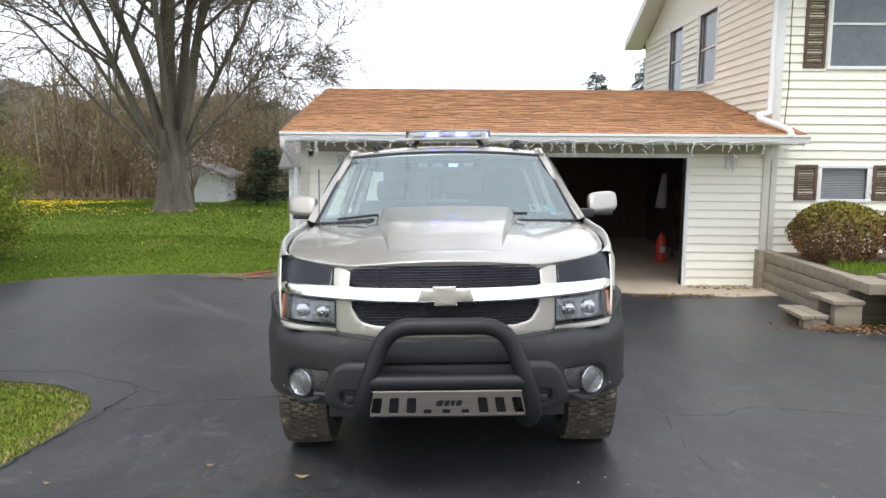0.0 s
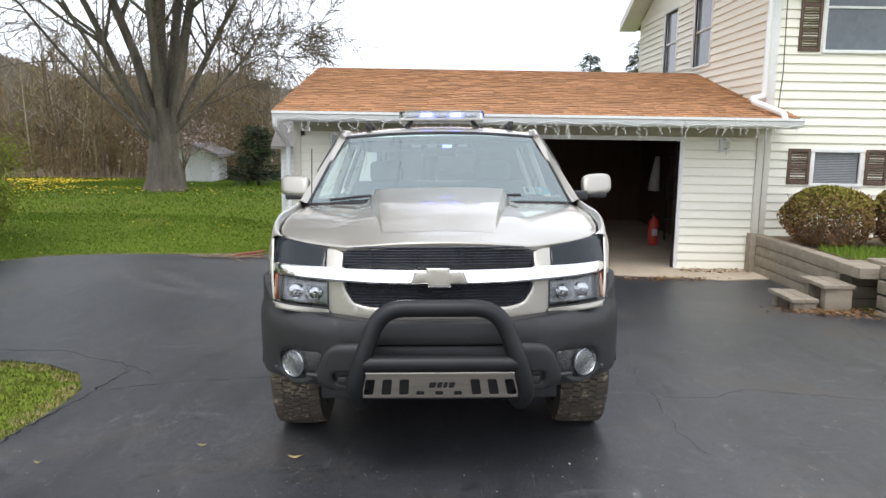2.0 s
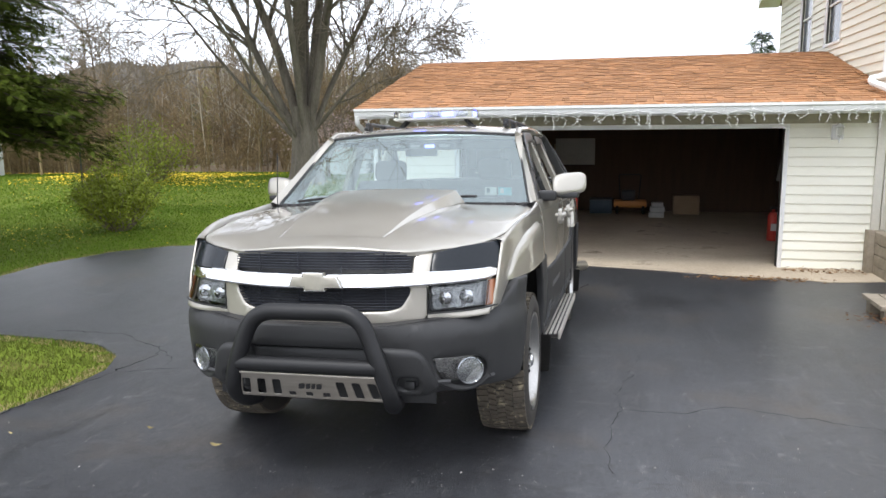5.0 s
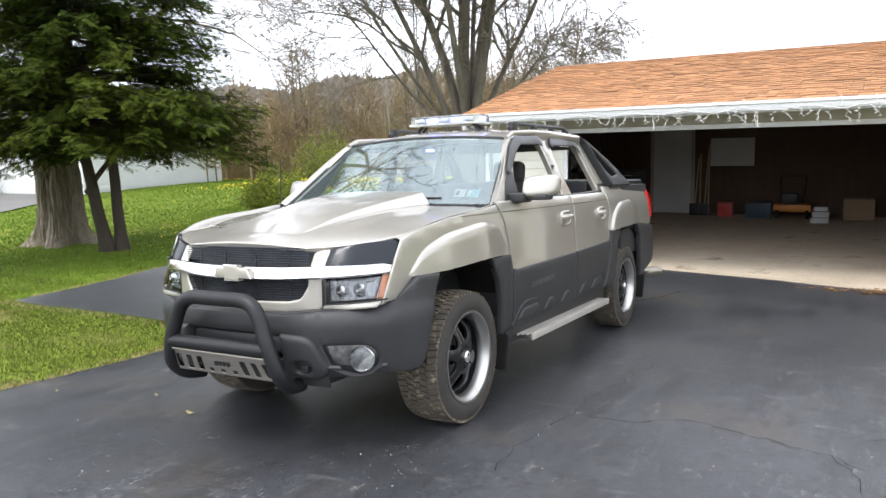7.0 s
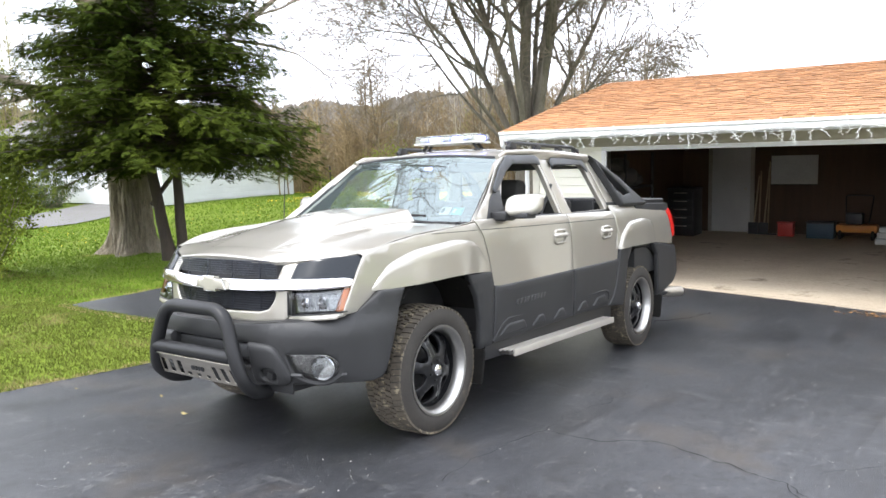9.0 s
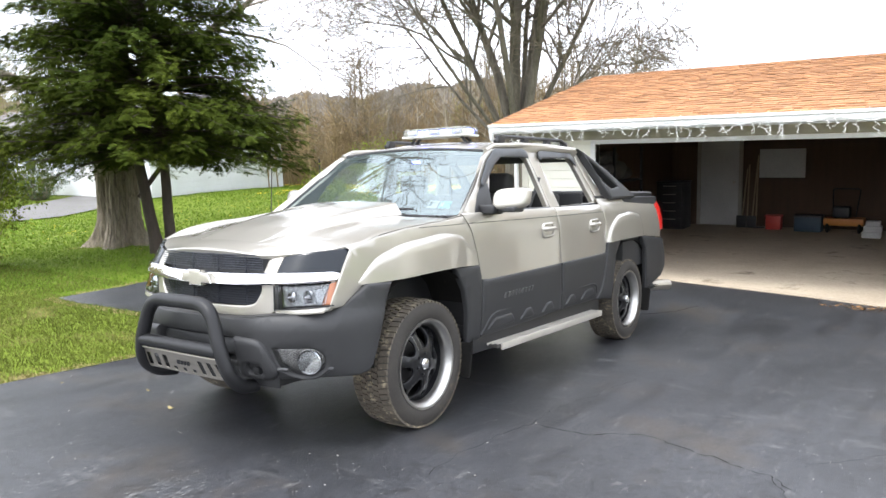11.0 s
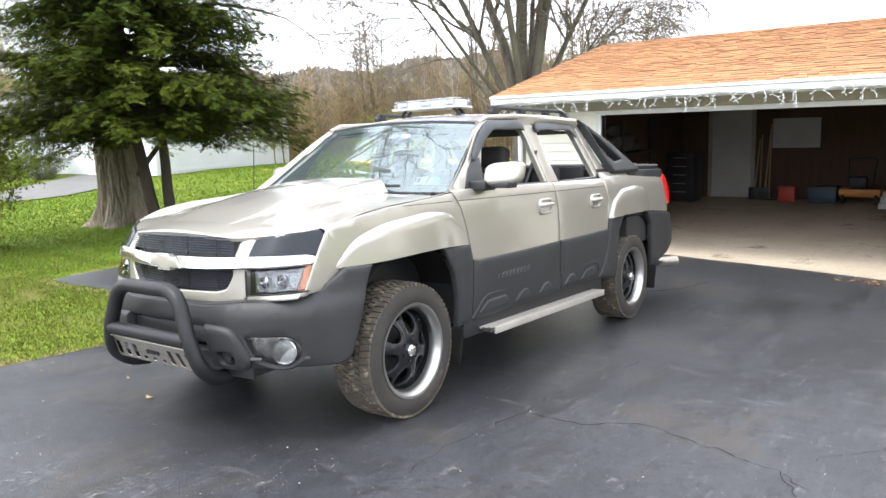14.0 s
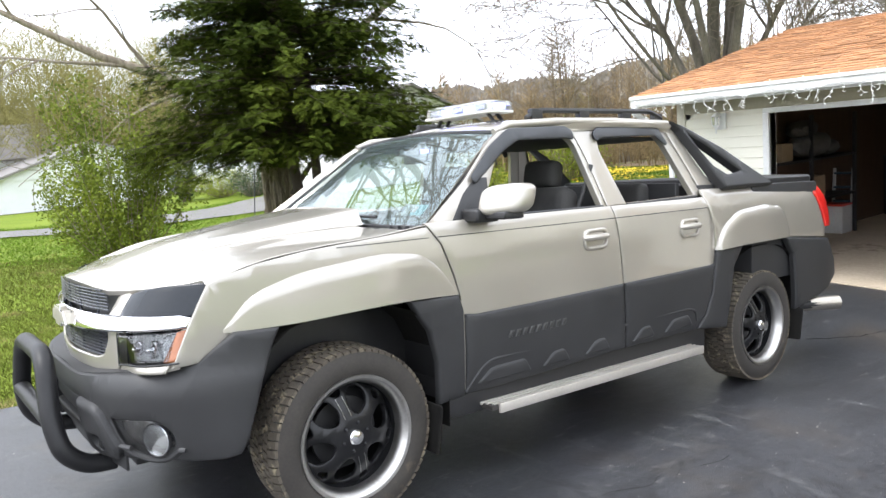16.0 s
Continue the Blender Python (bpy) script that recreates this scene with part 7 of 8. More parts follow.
s.tris(np.stack([c - sx, c + sx, c + np.stack([rg.normal(0, 0.03, n), rg.normal(0, 0.03, n), rg.uniform(0.05, 0.12, n)], 1)], 1))
tagged(s.make("grass", BLADE, None, smooth=False), "short grass on the planted bank", "grass", kind="stuff")

HEDGE = surface("clipped_hedge_leaves", (0.13, 0.125, 0.02), (0.25, 0.22, 0.04), 1.2, 12, 0.7, 0, 0.0, rand=0.4, island=True, spec=0.25)
HEDGEDRY = surface("dry_hedge_leaves", (0.15, 0.082, 0.038), (0.27, 0.155, 0.072), 1.2, 12, 0.8, 0, 0.0, rand=0.4, island=True, spec=0.2)


def hedge(cx, cy, rx, ry, z0, z1, seed):
    r = np.random.default_rng(seed)
    ob = thing("clipped_bush", "rounded clipped bush, green on top and dry brown below", "bush", "bushes by the house")
    w = Soup()
    for i in range(60):
        a, q = r.uniform(0, 6.283), r.uniform(0.2, 0.9)
        e = np.array([cx + rx * q * math.cos(a), cy + ry * q * math.sin(a), z0 + (z1 - z0) * r.uniform(0.4, 0.9)])
        b = np.array([cx + 0.2 * rx * math.cos(a), cy + 0.2 * ry * math.sin(a), z0 - 0.03])
        w.tube([b, (b + e) / 2 + r.normal(0, 0.04, 3), e], [0.012, 0.008, 0.004], 4)
    w.make("stem", TWIG, ob)
    for nm, mat, n, lo in (("leaves", HEDGE, 9500, 0.25), ("dry_leaves", HEDGEDRY, 9000, -0.2)):
        u = r.uniform(-1, 1, n)
        if nm == "leaves":
            u = 1 - 1.25 * (1 - np.abs(u)) ** 1.2 * r.uniform(0.2, 1.05, n)
        else:
            u = r.uniform(-0.95, 0.85, n)
        az = r.uniform(0, 6.283, n)
        rad = np.sqrt(np.clip(1 - np.abs(np.clip(u, -0.95, 1)) ** 2.6, 0, 1)) * (0.90 + 0.10 * np.sin(az * 5 + seed) * np.cos(u * 4)) * r.uniform(0.86, 1.03, n)
        pos = np.stack([cx + rx * rad * np.cos(az), cy + ry * rad * np.sin(az), (z0 + z1) / 2 + (z1 - z0) / 2 * u * r.uniform(0.93, 1.03, n)], 1)
        d = r.normal(0, 1, (n, 3))
        d /= np.linalg.norm(d, axis=1)[:, None]
        sd = np.cross(d, r.normal(0, 1, (n, 3)))
        sd /= np.linalg.norm(sd, axis=1)[:, None]
        sz = 0.034 * r.uniform(0.6, 1.4, n)[:, None]
        lf = Soup()
        lf.tris(np.stack([pos, pos + d * sz * 0.5 + sd * sz * 0.35, pos + d * sz, pos + d * sz * 0.5 - sd * sz * 0.35], 1))
        lf.make(nm, mat, ob, smooth=False)


hedge(5.33, 6.95, 0.62, 0.62, 0.15, 0.98, 1)
hedge(6.50, 6.85, 0.62, 0.6, 0.15, 1.04, 2)
r = np.random.default_rng(9)
s = Soup()
n = 1500
c = np.stack([r.normal(4.35, 0.25, n), r.normal(4.85, 0.22, n), np.zeros(n)], 1)
c[900:1250, :2] = np.stack([r.normal(3.15, 0.35, 350), r.normal(7.02, 0.06, 350)], 1)
c[1250:, :2] = np.stack([r.uniform(3.6, 4.6, 250), r.normal(7.72, 0.09, 250)], 1)
c[:, 2] = [ground_z(a, b) + 0.008 + 0.03 * r.uniform() for a, b in c[:, :2]]
d1, d2 = r.normal(0, 0.02, (n, 3)), r.normal(0, 0.02, (n, 3))
d1[:, 2] *= 0.3
d2[:, 2] *= 0.3
s.tris(np.stack([c, c + d1, c + d1 + d2, c + d2], 1))
tagged(s.make("fallen_leaves", HEDGEDRY, None, smooth=False), "dry brown leaves gathered round the steps", "leaves", kind="stuff")

# ---- driveway marks ----
CRACK = surface("crack_shadow", (0.008, 0.008, 0.008), (0.016, 0.015, 0.014), 9, 80, 1.0, 0, 0.2)


def crack(pts, w, seed):
    r = random.Random(seed)
    P = []
    for a, b in zip(pts, pts[1:]):
        k = max(2, int(math.dist(a, b) / 0.05))
        for i in range(k):
            t = i / k
            P.append((a[0] + (b[0] - a[0]) * t + r.gauss(0, 0.012), a[1] + (b[1] - a[1]) * t + r.gauss(0, 0.012)))
    bm = bmesh.new()
    prev = None
    for i, (x, y) in enumerate(P):
        x2, y2 = P[min(i + 1, len(P) - 1)]
        x1, y1 = P[max(i - 1, 0)]
        d = math.hypot(x2 - x1, y2 - y1) or 1
        ww = 0.6 * w * r.uniform(0.15, 1.5)
        nx, ny = -(y2 - y1) / d * ww, (x2 - x1) / d * ww
        z = ground_z(x, y) + 0.0045
        q = (bm.verts.new((x + nx, y + ny, z)), bm.verts.new((x - nx, y - ny, z)))
        if prev:
            bm.faces.new((prev[0], prev[1], q[1], q[0]))
        prev = q
    bmesh.ops.recalc_face_normals(bm, faces=bm.faces)
    return tagged(finish(bm, "crack", CRACK), "dark crack in the asphalt", "crack", kind="structure")


crack([(1.40, 0.35), (1.36, 0.72), (1.38, 1.08), (1.43, 1.45), (1.40, 1.75), (1.5, 2.2), (1.58, 2.9)], 0.003, 1)
crack([(1.43, 1.42), (1.77, 1.40), (1.96, 1.52), (2.13, 1.58), (2.43, 1.47), (2.69, 1.36), (2.84, 1.31), (3.02, 1.15)], 0.0045, 2)
crack([(2.84, 1.31), (2.95, 1.05), (3.05, 0.6)], 0.003, 3)
crack([(0.60, 5.60), (0.88, 5.92), (1.04, 6.4)], 0.014, 4)
crack([(4.13, 4.39), (3.92, 3.25), (3.6, 2.4), (2.9, 1.5)], 0.0022, 5)
crack([(-3.9, 2.86), (-3.17, 2.89), (-2.83, 2.64), (-2.52, 2.45), (-2.40, 2.33), (-2.34, 2.0)], 0.008, 6)
crack([(-2.34, 2.0), (-2.36, 1.75), (-2.33, 1.6), (-2.36, 1.2), (-2.38, 0.6), (-2.37, -0.3)], 0.012, 7)
crack([(-2.33, 1.62), (-2.1, 1.75), (-1.79, 1.86), (-1.28, 1.98), (-0.95, 2.06)], 0.006, 8)
crack([(-2.40, 2.33), (-2.15, 2.12), (-2.02, 1.88)], 0.005, 9)
crack([(-1.55, 2.45), (-1.3, 2.7), (-1.0, 2.86)], 0.004, 10)
crack([(3.9, 4.25), (4.1, 3.7), (4.35, 3.3)], 0.004, 11)
SCUFF = surface("pale_scuffed_asphalt", (0.15, 0.149, 0.148), (0.26, 0.257, 0.25), 8, 90, 0.9, 0, 0.2, rand=0.3, island=True)
s, r = Soup(), np.random.default_rng(63)
lines = [((-4.0, 7.1), (-3.3, 6.3), (-2.5, 5.35), 0.12, 420), ((-4.5, 6.9), (-3.9, 6.2), (-3.0, 5.5), 0.10, 260), ((-1.78, 0.4), (-1.76, 0.9), (-1.72, 1.5), 0.05, 130), ((-1.58, 0.5), (-1.56, 1.0), (-1.52, 1.5), 0.05, 110), ((-1.25, 0.3), (-1.05, 0.8), (-0.8, 1.35), 0.07, 130),
         ((-0.98, 0.3), (-1.0, 0.8), (-0.98, 1.3), 0.07, 110), ((0.35, -1.3), (0.38, -0.8), (0.40, -0.3), 0.05, 150), ((0.62, -1.3), (0.60, -0.8), (0.55, -0.3), 0.06, 150), ((-0.15, -1.2), (-0.12, -0.8), (-0.1, -0.3), 0.06, 110), ((1.0, 3.3), (1.15, 3.3), (1.3, 3.28), 0.05, 70), ((2.9, 0.7), (3.2, 0.5), (3.5, 0.35), 0.10, 120)]
for a, b, c, wide, count in lines:
    a, b, c = (np.array(q) for q in (a, b, c))
    for t in r.uniform(0, 1, count):
        p = a * (1 - t) ** 2 + b * 2 * t * (1 - t) + c * t * t + r.normal(0, wide * 0.6, 2)
        d = (b - a) * (1 - t) + (c - b) * t + r.normal(0, 0.12, 2)
        d = d / np.hypot(*d)
        e, l, k = np.array([-d[1], d[0]]), r.uniform(0.004, 0.028) * (2.2 if p[1] > 4 else 1), r.uniform(0.0012, 0.0035) * (2.2 if p[1] > 4 else 1)
        q = [p - d * l, p + e * k - d * l * 0.2, p + d * l, p - e * k + d * l * 0.3]
        s.tris([[[u[0], u[1], ground_z(*u) + 0.006] for u in q]])
tagged(s.make("scuff_marks", SCUFF, None, smooth=False), "pale scuffs and tyre marks on the asphalt", "scuffs", kind="stuff")
GRIT = surface("pale_grit", (0.24, 0.225, 0.20), (0.42, 0.40, 0.37), 30, 100, 0.9, 0, 0.1, rand=0.3, island=True)
s = Soup()
r = np.random.default_rng(21)
for i in range(3600):
    if i < 3400:
        x, y = r.uniform(-2.3, 4.6), r.uniform(-2.2, 6.8)
    else:
        t = r.uniform(0, 1)
        x, y = 0.6 * r.choice([-1, 1]) + r.normal(0, 0.12) + 0.3, r.uniform(-1.8, 0.6)
    z = ground_z(x, y)
    k = r.uniform(0.0010, 0.0030) * (1.8 if r.uniform() < 0.05 else 1)
    s.tube([[x, y, z - 0.001], [x, y, z + k * 0.6], [x + k * 0.3, y, z + k]], [k, k * 0.9, k * 0.2], 5)
tagged(s.make("grit", GRIT, None, smooth=False), "scattered pale grit on the asphalt", "grit", kind="stuff")
for x, y, k in ((-0.72, 0.36, 0.03), (-1.25, 0.54, 0.02), (-2.0, 0.3, 0.016)):
    bm = bmesh.new()
    ring = [bm.verts.new((x + k * (1 + 0.3 * math.cos(2 * a)) * math.cos(a), y + 0.5 * k * math.sin(a), ground_z(x, y) + 0.006 + 0.012 * math.cos(a) ** 2)) for a in np.linspace(0, 6.283, 11)[:-1]]
    bm.faces.new(ring)
    tagged(finish(bm, "dry_leaf", STRAW), "single curled dry leaf on the asphalt", "leaf", "dry leaves")

# scrap wood and sticks at the lawn's edge
REDWOOD = surface("red_brown_scrap_wood", (0.20, 0.07, 0.045), (0.32, 0.13, 0.08), 3, 40, 0.9, 0, 0.3, stretch=(1, 6, 6))
for k, (x, y, a, ln) in enumerate(((-3.15, 8.45, 12, 0.55), (-3.05, 8.52, 28, 0.45))):
    z = ground_z(x, y) + 0.012 + 0.03 * k
    w = box(bmesh.new(), (-ln / 2, -0.05, 0), (ln / 2, 0.05, 0.025), 0.003, 1, pose(x, y, z, 0, -4 * k, a))
    tagged(finish(w, "scrap_board", REDWOOD), "red-brown scrap board lying at the lawn edge", "board", "scrap boards")
STICK = surface("dry_stick", (0.20, 0.15, 0.10), (0.33, 0.26, 0.18), 5, 40, 0.95, 0, 0.2)
rk = np.random.default_rng(17)
for k in range(22):
    s = Soup()
    x, y, a = -3.5 + rk.normal(0, 0.3), 8.35 + rk.normal(0, 0.10), rk.normal(0.1, 0.45)
    ln = rk.uniform(0.25, 0.8)
    P = [np.array([x + ln * q * math.cos(a), y + ln * q * math.sin(a) + 0.03 * math.sin(5 * q + k), 0]) for q in (0, 0.35, 0.7, 1)]
    for p in P:
        p[2] = ground_z(p[0], p[1]) + 0.012 + rk.uniform(0, 0.03)
    s.tube(P, np.array([0.008, 0.007, 0.006, 0.003]), 5)
    tagged(s.make("fallen_stick", STICK, None), "thin dry stick lying on the asphalt edge", "stick", "fallen sticks")

# ---- inside the garage ----
GF = FLOOR + 0.012
WHITEDOOR = surface("white_door_paint", (0.46, 0.46, 0.45), (0.58, 0.58, 0.56), 2, 30, 0.5)
REDPLASTIC = surface("red_plastic", (0.45, 0.03, 0.02), (0.55, 0.05, 0.03), 6, 60, 0.45)
BLUEPLASTIC = surface("dark_blue_plastic", (0.02, 0.045, 0.07), (0.035, 0.07, 0.10), 6, 60, 0.5)
ORANGE = surface("orange_enamel", (0.55, 0.20, 0.03), (0.65, 0.26, 0.05), 5, 60, 0.45)
CARD = surface("brown_cardboard", (0.28, 0.20, 0.12), (0.38, 0.28, 0.18), 4, 40, 0.9)
HANDLE = surface("pale_wood_handle", (0.35, 0.26, 0.16), (0.46, 0.36, 0.23), 5, 60, 0.7, stretch=(6, 6, 0.6))
DARKMETAL = surface("dark_metal", (0.03, 0.03, 0.032), (0.06, 0.06, 0.062), 6, 60, 0.5, 0.6)
door = thing("door_1", "plain white door at the back of the garage", "door", kind="structure")
boxed("door_leaf", (-1.36, GY1 - 0.05, GF + 0.01), (-0.54, GY1 - 0.01, 1.66), WHITEDOOR, door, 0.004)
for lo, hi in (((-1.44, GY1 - 0.06, GF), (-1.365, GY1, 1.73)), ((-0.535, GY1 - 0.06, GF), (-0.46, GY1, 1.73)), ((-1.44, GY1 - 0.06, 1.665), (-0.46, GY1, 1.735))):
    boxed("door_casing", lo, hi, DARKROOM, door, 0.004)
part("knob", spin(bmesh.new(), [(0.012, 0), (0.012, -0.04), (0.03, -0.055), (0.03, -0.07), (0.0005, -0.08)], (0, 1, 0), (-0.62, GY1 - 0.05, 0.62), 16), STEEL, door)
wbd = thing("whiteboard", "faded white panel hung on the back wall", "whiteboard")
boxed("board", (-0.12, GY1 - 0.03, 0.72), (0.79, GY1 - 0.006, 1.33), WHITEDOOR, wbd, 0.003)
boxed("board_rail", (-0.12, GY1 - 0.045, 0.705), (0.79, GY1 - 0.006, 0.72), DARKMETAL, wbd, 0.002)


def tool(x, lean, head, length=1.5):
    t = thing("garden_tool", "long-handled garden tool leaning on the wall", "tool", "tools on the wall")
    a, b = (x, GY1 - 0.32, GF + 0.02), (x + lean, GY1 - 0.03, GF + length)
    part("handle", tube(bmesh.new(), [a, b], 0.016, 8), HANDLE, t)
    if head == "rake":
        boxed("rake_head", (x - 0.18, GY1 - 0.34, GF), (x + 0.18, GY1 - 0.31, GF + 0.03), DARKMETAL, t, 0.004)
    else:
        boxed("blade", (x - 0.1, GY1 - 0.345, GF), (x + 0.1, GY1 - 0.32, GF + 0.26), DARKMETAL, t, 0.008)


for i, x in enumerate((-0.40, -0.28, -0.19, -0.10)):
    tool(x, 0.04 * (-1) ** i, "rake" if i % 2 else "shovel", 1.25 + 0.1 * i)


def crate(name, label, category, x0, x1, y0, y1, h, mat, z=GF, lid=None):
    c = thing(name, label, category)
    boxed("body", (x0, y0, z), (x1, y1, z + h), mat, c, 0.015)
    if lid:
        boxed("lid", (x0 - 0.012, y0 - 0.012, z + h + 0.002), (x1 + 0.012, y1 + 0.012, z + h + 0.035), lid, c, 0.01)
    return c


crate("fuel_can", "red plastic fuel can on the garage floor", "fuel can", 0.14, 0.44, 14.2, 14.42, 0.27, REDPLASTIC, GF, REDPLASTIC)
crate("storage_tote", "dark blue storage tote on the garage floor", "tote", 0.72, 1.22, 14.05, 14.4, 0.30, BLUEPLASTIC, GF, BLACK)
cab = crate("tool_cabinet", "black tool cabinet against the back wall", "cabinet", -2.0, -1.42, 13.6, 14.2, 1.0, BLACK, GF, DARKMETAL)
for i in range(5):
    d = boxed("drawer", (-1.97, 13.585, GF + 0.08 + i * 0.18), (-1.45, 13.605, GF + 0.24 + i * 0.18), BLACK, cab, 0.004)
    boxed("drawer_pull", (-1.85, 13.572, GF + 0.21 + i * 0.18), (-1.57, 13.588, GF + 0.225 + i * 0.18), STEEL, d, 0.003)
crate("white_box", "stacked white carton on the garage floor", "box", 2.0, 2.32, 13.45, 13.7, 0.11, WHITEDOOR)
crate("white_box", "stacked white carton on another carton", "box", 2.03, 2.33, 13.46, 13.7, 0.11, WHITEDOOR, GF + 0.115)
crate("white_box", "small white carton on top of the stack", "box", 2.06, 2.30, 13.47, 13.69, 0.09, WHITEDOOR, GF + 0.23)
crate("cardboard_box", "brown cardboard box beside the tools", "box", 2.55, 3.1, 14.1, 14.5, 0.42, CARD)
mower = thing("lawn_machine", "orange lawn machine with small black wheels", "garden machine")
boxed("deck", (1.25, 14.05, GF + 0.14), (1.98, 14.42, GF + 0.30), ORANGE, mower, 0.05)
boxed("engine", (1.42, 14.08, GF + 0.30), (1.72, 14.38, GF + 0.52), DARKMETAL, mower, 0.04)
part("handle", tube(bmesh.new(), round_path([(1.40, 14.35, GF + 0.28), (1.35, 14.6, GF + 0.85), (1.85, 14.6, GF + 0.85), (1.80, 14.35, GF + 0.28)], 0.06), 0.012, 8), DARKMETAL, mower)
for x in (1.33, 1.90):
    for y in (14.1, 14.37):
        part("wheel", spin(bmesh.new(), [(0.0005, -0.03), (0.07, -0.03), (0.10, -0.02), (0.10, 0.02), (0.07, 0.03), (0.0005, 0.03)], (1, 0, 0), (x, y, GF + 0.10), 20), RUBBER, mower)
# left side of the garage
shelf = thing("storage_shelf", "cluttered wooden shelf along the garage side wall", "shelf")
for z in (0.25, 0.85):
    boxed("shelf_board", (GX0 + 0.16, 8.8, z), (GX0 + 0.62, 11.6, z + 0.03), DARKMETAL, shelf, 0.004)
for y in (8.85, 10.2, 11.55):
    boxed("upright", (GX0 + 0.57, y, GF), (GX0 + 0.62, y + 0.05, 1.5), DARKMETAL, shelf, 0.004)
for i, (y, z, w, h, m) in enumerate(((8.95, 0.28, 0.3, 0.3, CARD), (9.4, 0.28, 0.35, 0.26, BLACK), (9.9, 0.28, 0.28, 0.2, BLUEPLASTIC), (10.4, 0.28, 0.4, 0.32, CARD), (9.0, 0.88, 0.4, 0.34, DARKMETAL), (9.55, 0.88, 0.3, 0.25, CARD))):
    crate("storage_box", "storage box on the garage shelf", "box", GX0 + 0.2, GX0 + 0.52, y, y + w, h, m, z + 0.002)
tagged(boxed("wall_garage_side_inner", (GX0 + 0.152, GY0 + 0.17, FLOOR), (GX0 + 0.172, GY1 - 0.02, 1.79), WOODWALL, bevel=0), "dark boarded inside of the garage end wall", "wall", kind="structure")
TARP = surface("dusty_grey_tarp", (0.05, 0.05, 0.05), (0.11, 0.105, 0.10), 3, 30, 0.8, 0, 0.4)
bun = thing("tarp_bundle", "dusty grey tarp bundle piled on the shelf", "tarp")
bm = bmesh.new()
for cx, cy, cz, w, d, h in ((GX0 + 0.42, 10.5, 1.07, 0.23, 0.5, 0.19), (GX0 + 0.40, 10.35, 1.30, 0.19, 0.28, 0.14), (GX0 + 0.44, 10.95, 1.0, 0.18, 0.28, 0.12)):
    b = bmesh.new()
    bmesh.ops.create_icosphere(b, subdivisions=3, radius=1)
    for v in b.verts:
        k = 1 + 0.18 * noise.noise(v.co * 2.2 + Vector((cx, cy, cz)))
        v.co = Vector((cx + v.co.x * w * k, cy + v.co.y * d * k, cz + v.co.z * h * k))
    join(bm, b)
part("fold", bm, TARP, bun)
stp = thing("folding_ladder", "small white folding step ladder on the floor", "ladder")
for x in (-1.98, -1.70):
    part("rail", box(bmesh.new(), (x, -0.02, 0), (x + 0.04, 0.02, 0.98), 0.006, 2, pose(0, 11.6, GF, -6)), WHITEDOOR, stp)
for k in range(4):
    boxed("rung", (-1.95, 11.58 + 0.022 * k, GF + 0.22 + 0.22 * k), (-1.69, 11.66 + 0.022 * k, GF + 0.25 + 0.22 * k), BLUEPLASTIC, stp, 0.004)
crate("white_carton", "white printed carton on the garage floor", "box", -2.0, -1.62, 11.2, 11.5, 0.42, WHITEDOOR, GF, REDPLASTIC)
# right side of the garage
# stands for a red bucket with white figures; neck and valve are made up
ext = thing("red_bucket", "red bucket with white figures near the doorway, built as a necked cylinder", "extinguisher")
part("cylinder", spin(bmesh.new(), [(0.0005, 0), (0.085, 0), (0.09, 0.02), (0.09, 0.42), (0.06, 0.48), (0.025, 0.50), (0.025, 0.54), (0.0005, 0.54)], (0, 0, 1), (3.95, 10.5, GF), 20), REDPLASTIC, ext)
boxed("label_bars", (3.90, 10.40, GF + 0.18), (4.0, 10.412, GF + 0.30), WHITEDOOR, ext, 0.002)
boxed("valve", (3.90, 10.47, GF + 0.54), (4.0, 10.53, GF + 0.58), BLACK, ext, 0.006)
rack = thing("wall_rack", "tall metal rack crowded with small tins and tools", "rack")
for z in (0.05, 0.45, 0.85, 1.25):
    boxed("rack_shelf", (4.35, 9.3, z), (4.74, 11.2, z + 0.025), DARKMETAL, rack, 0.003)
for y in (9.3, 11.17):
    boxed("rack_post", (4.35, y, GF), (4.39, y + 0.03, 1.4), DARKMETAL, rack, 0.003)
rt = np.random.default_rng(3)
for z in (0.075, 0.475, 0.875):
    y = 9.4
    while y < 11.0:
        w = rt.uniform(0.08, 0.16)
        m = [CARD, DARKMETAL, WHITEDOOR, BLUEPLASTIC, REDPLASTIC, STEEL][int(rt.integers(0, 6))]
        t = thing("tin", "small tin standing on the rack", "tin", "tins on the rack")
        part("can", spin(bmesh.new(), [(0.0005, 0), (w / 2, 0), (w / 2, w * 1.4), (w / 2 - 0.006, w * 1.4 + 0.006), (0.0005, w * 1.4 + 0.004)], (0, 0, 1), (4.5, y, z + 0.001), 14), m, t)
        y += w + rt.uniform(0.03, 0.12)
cl = thing("hanging_cloth", "pale cloth hanging on the garage wall", "cloth")
part("fold", tube(bmesh.new(), [(4.45, 12.2, 1.25), (4.42, 12.2, 0.9), (4.4, 12.22, 0.55)], [0.05, 0.09, 0.12], 10), WHITEDOOR, cl)

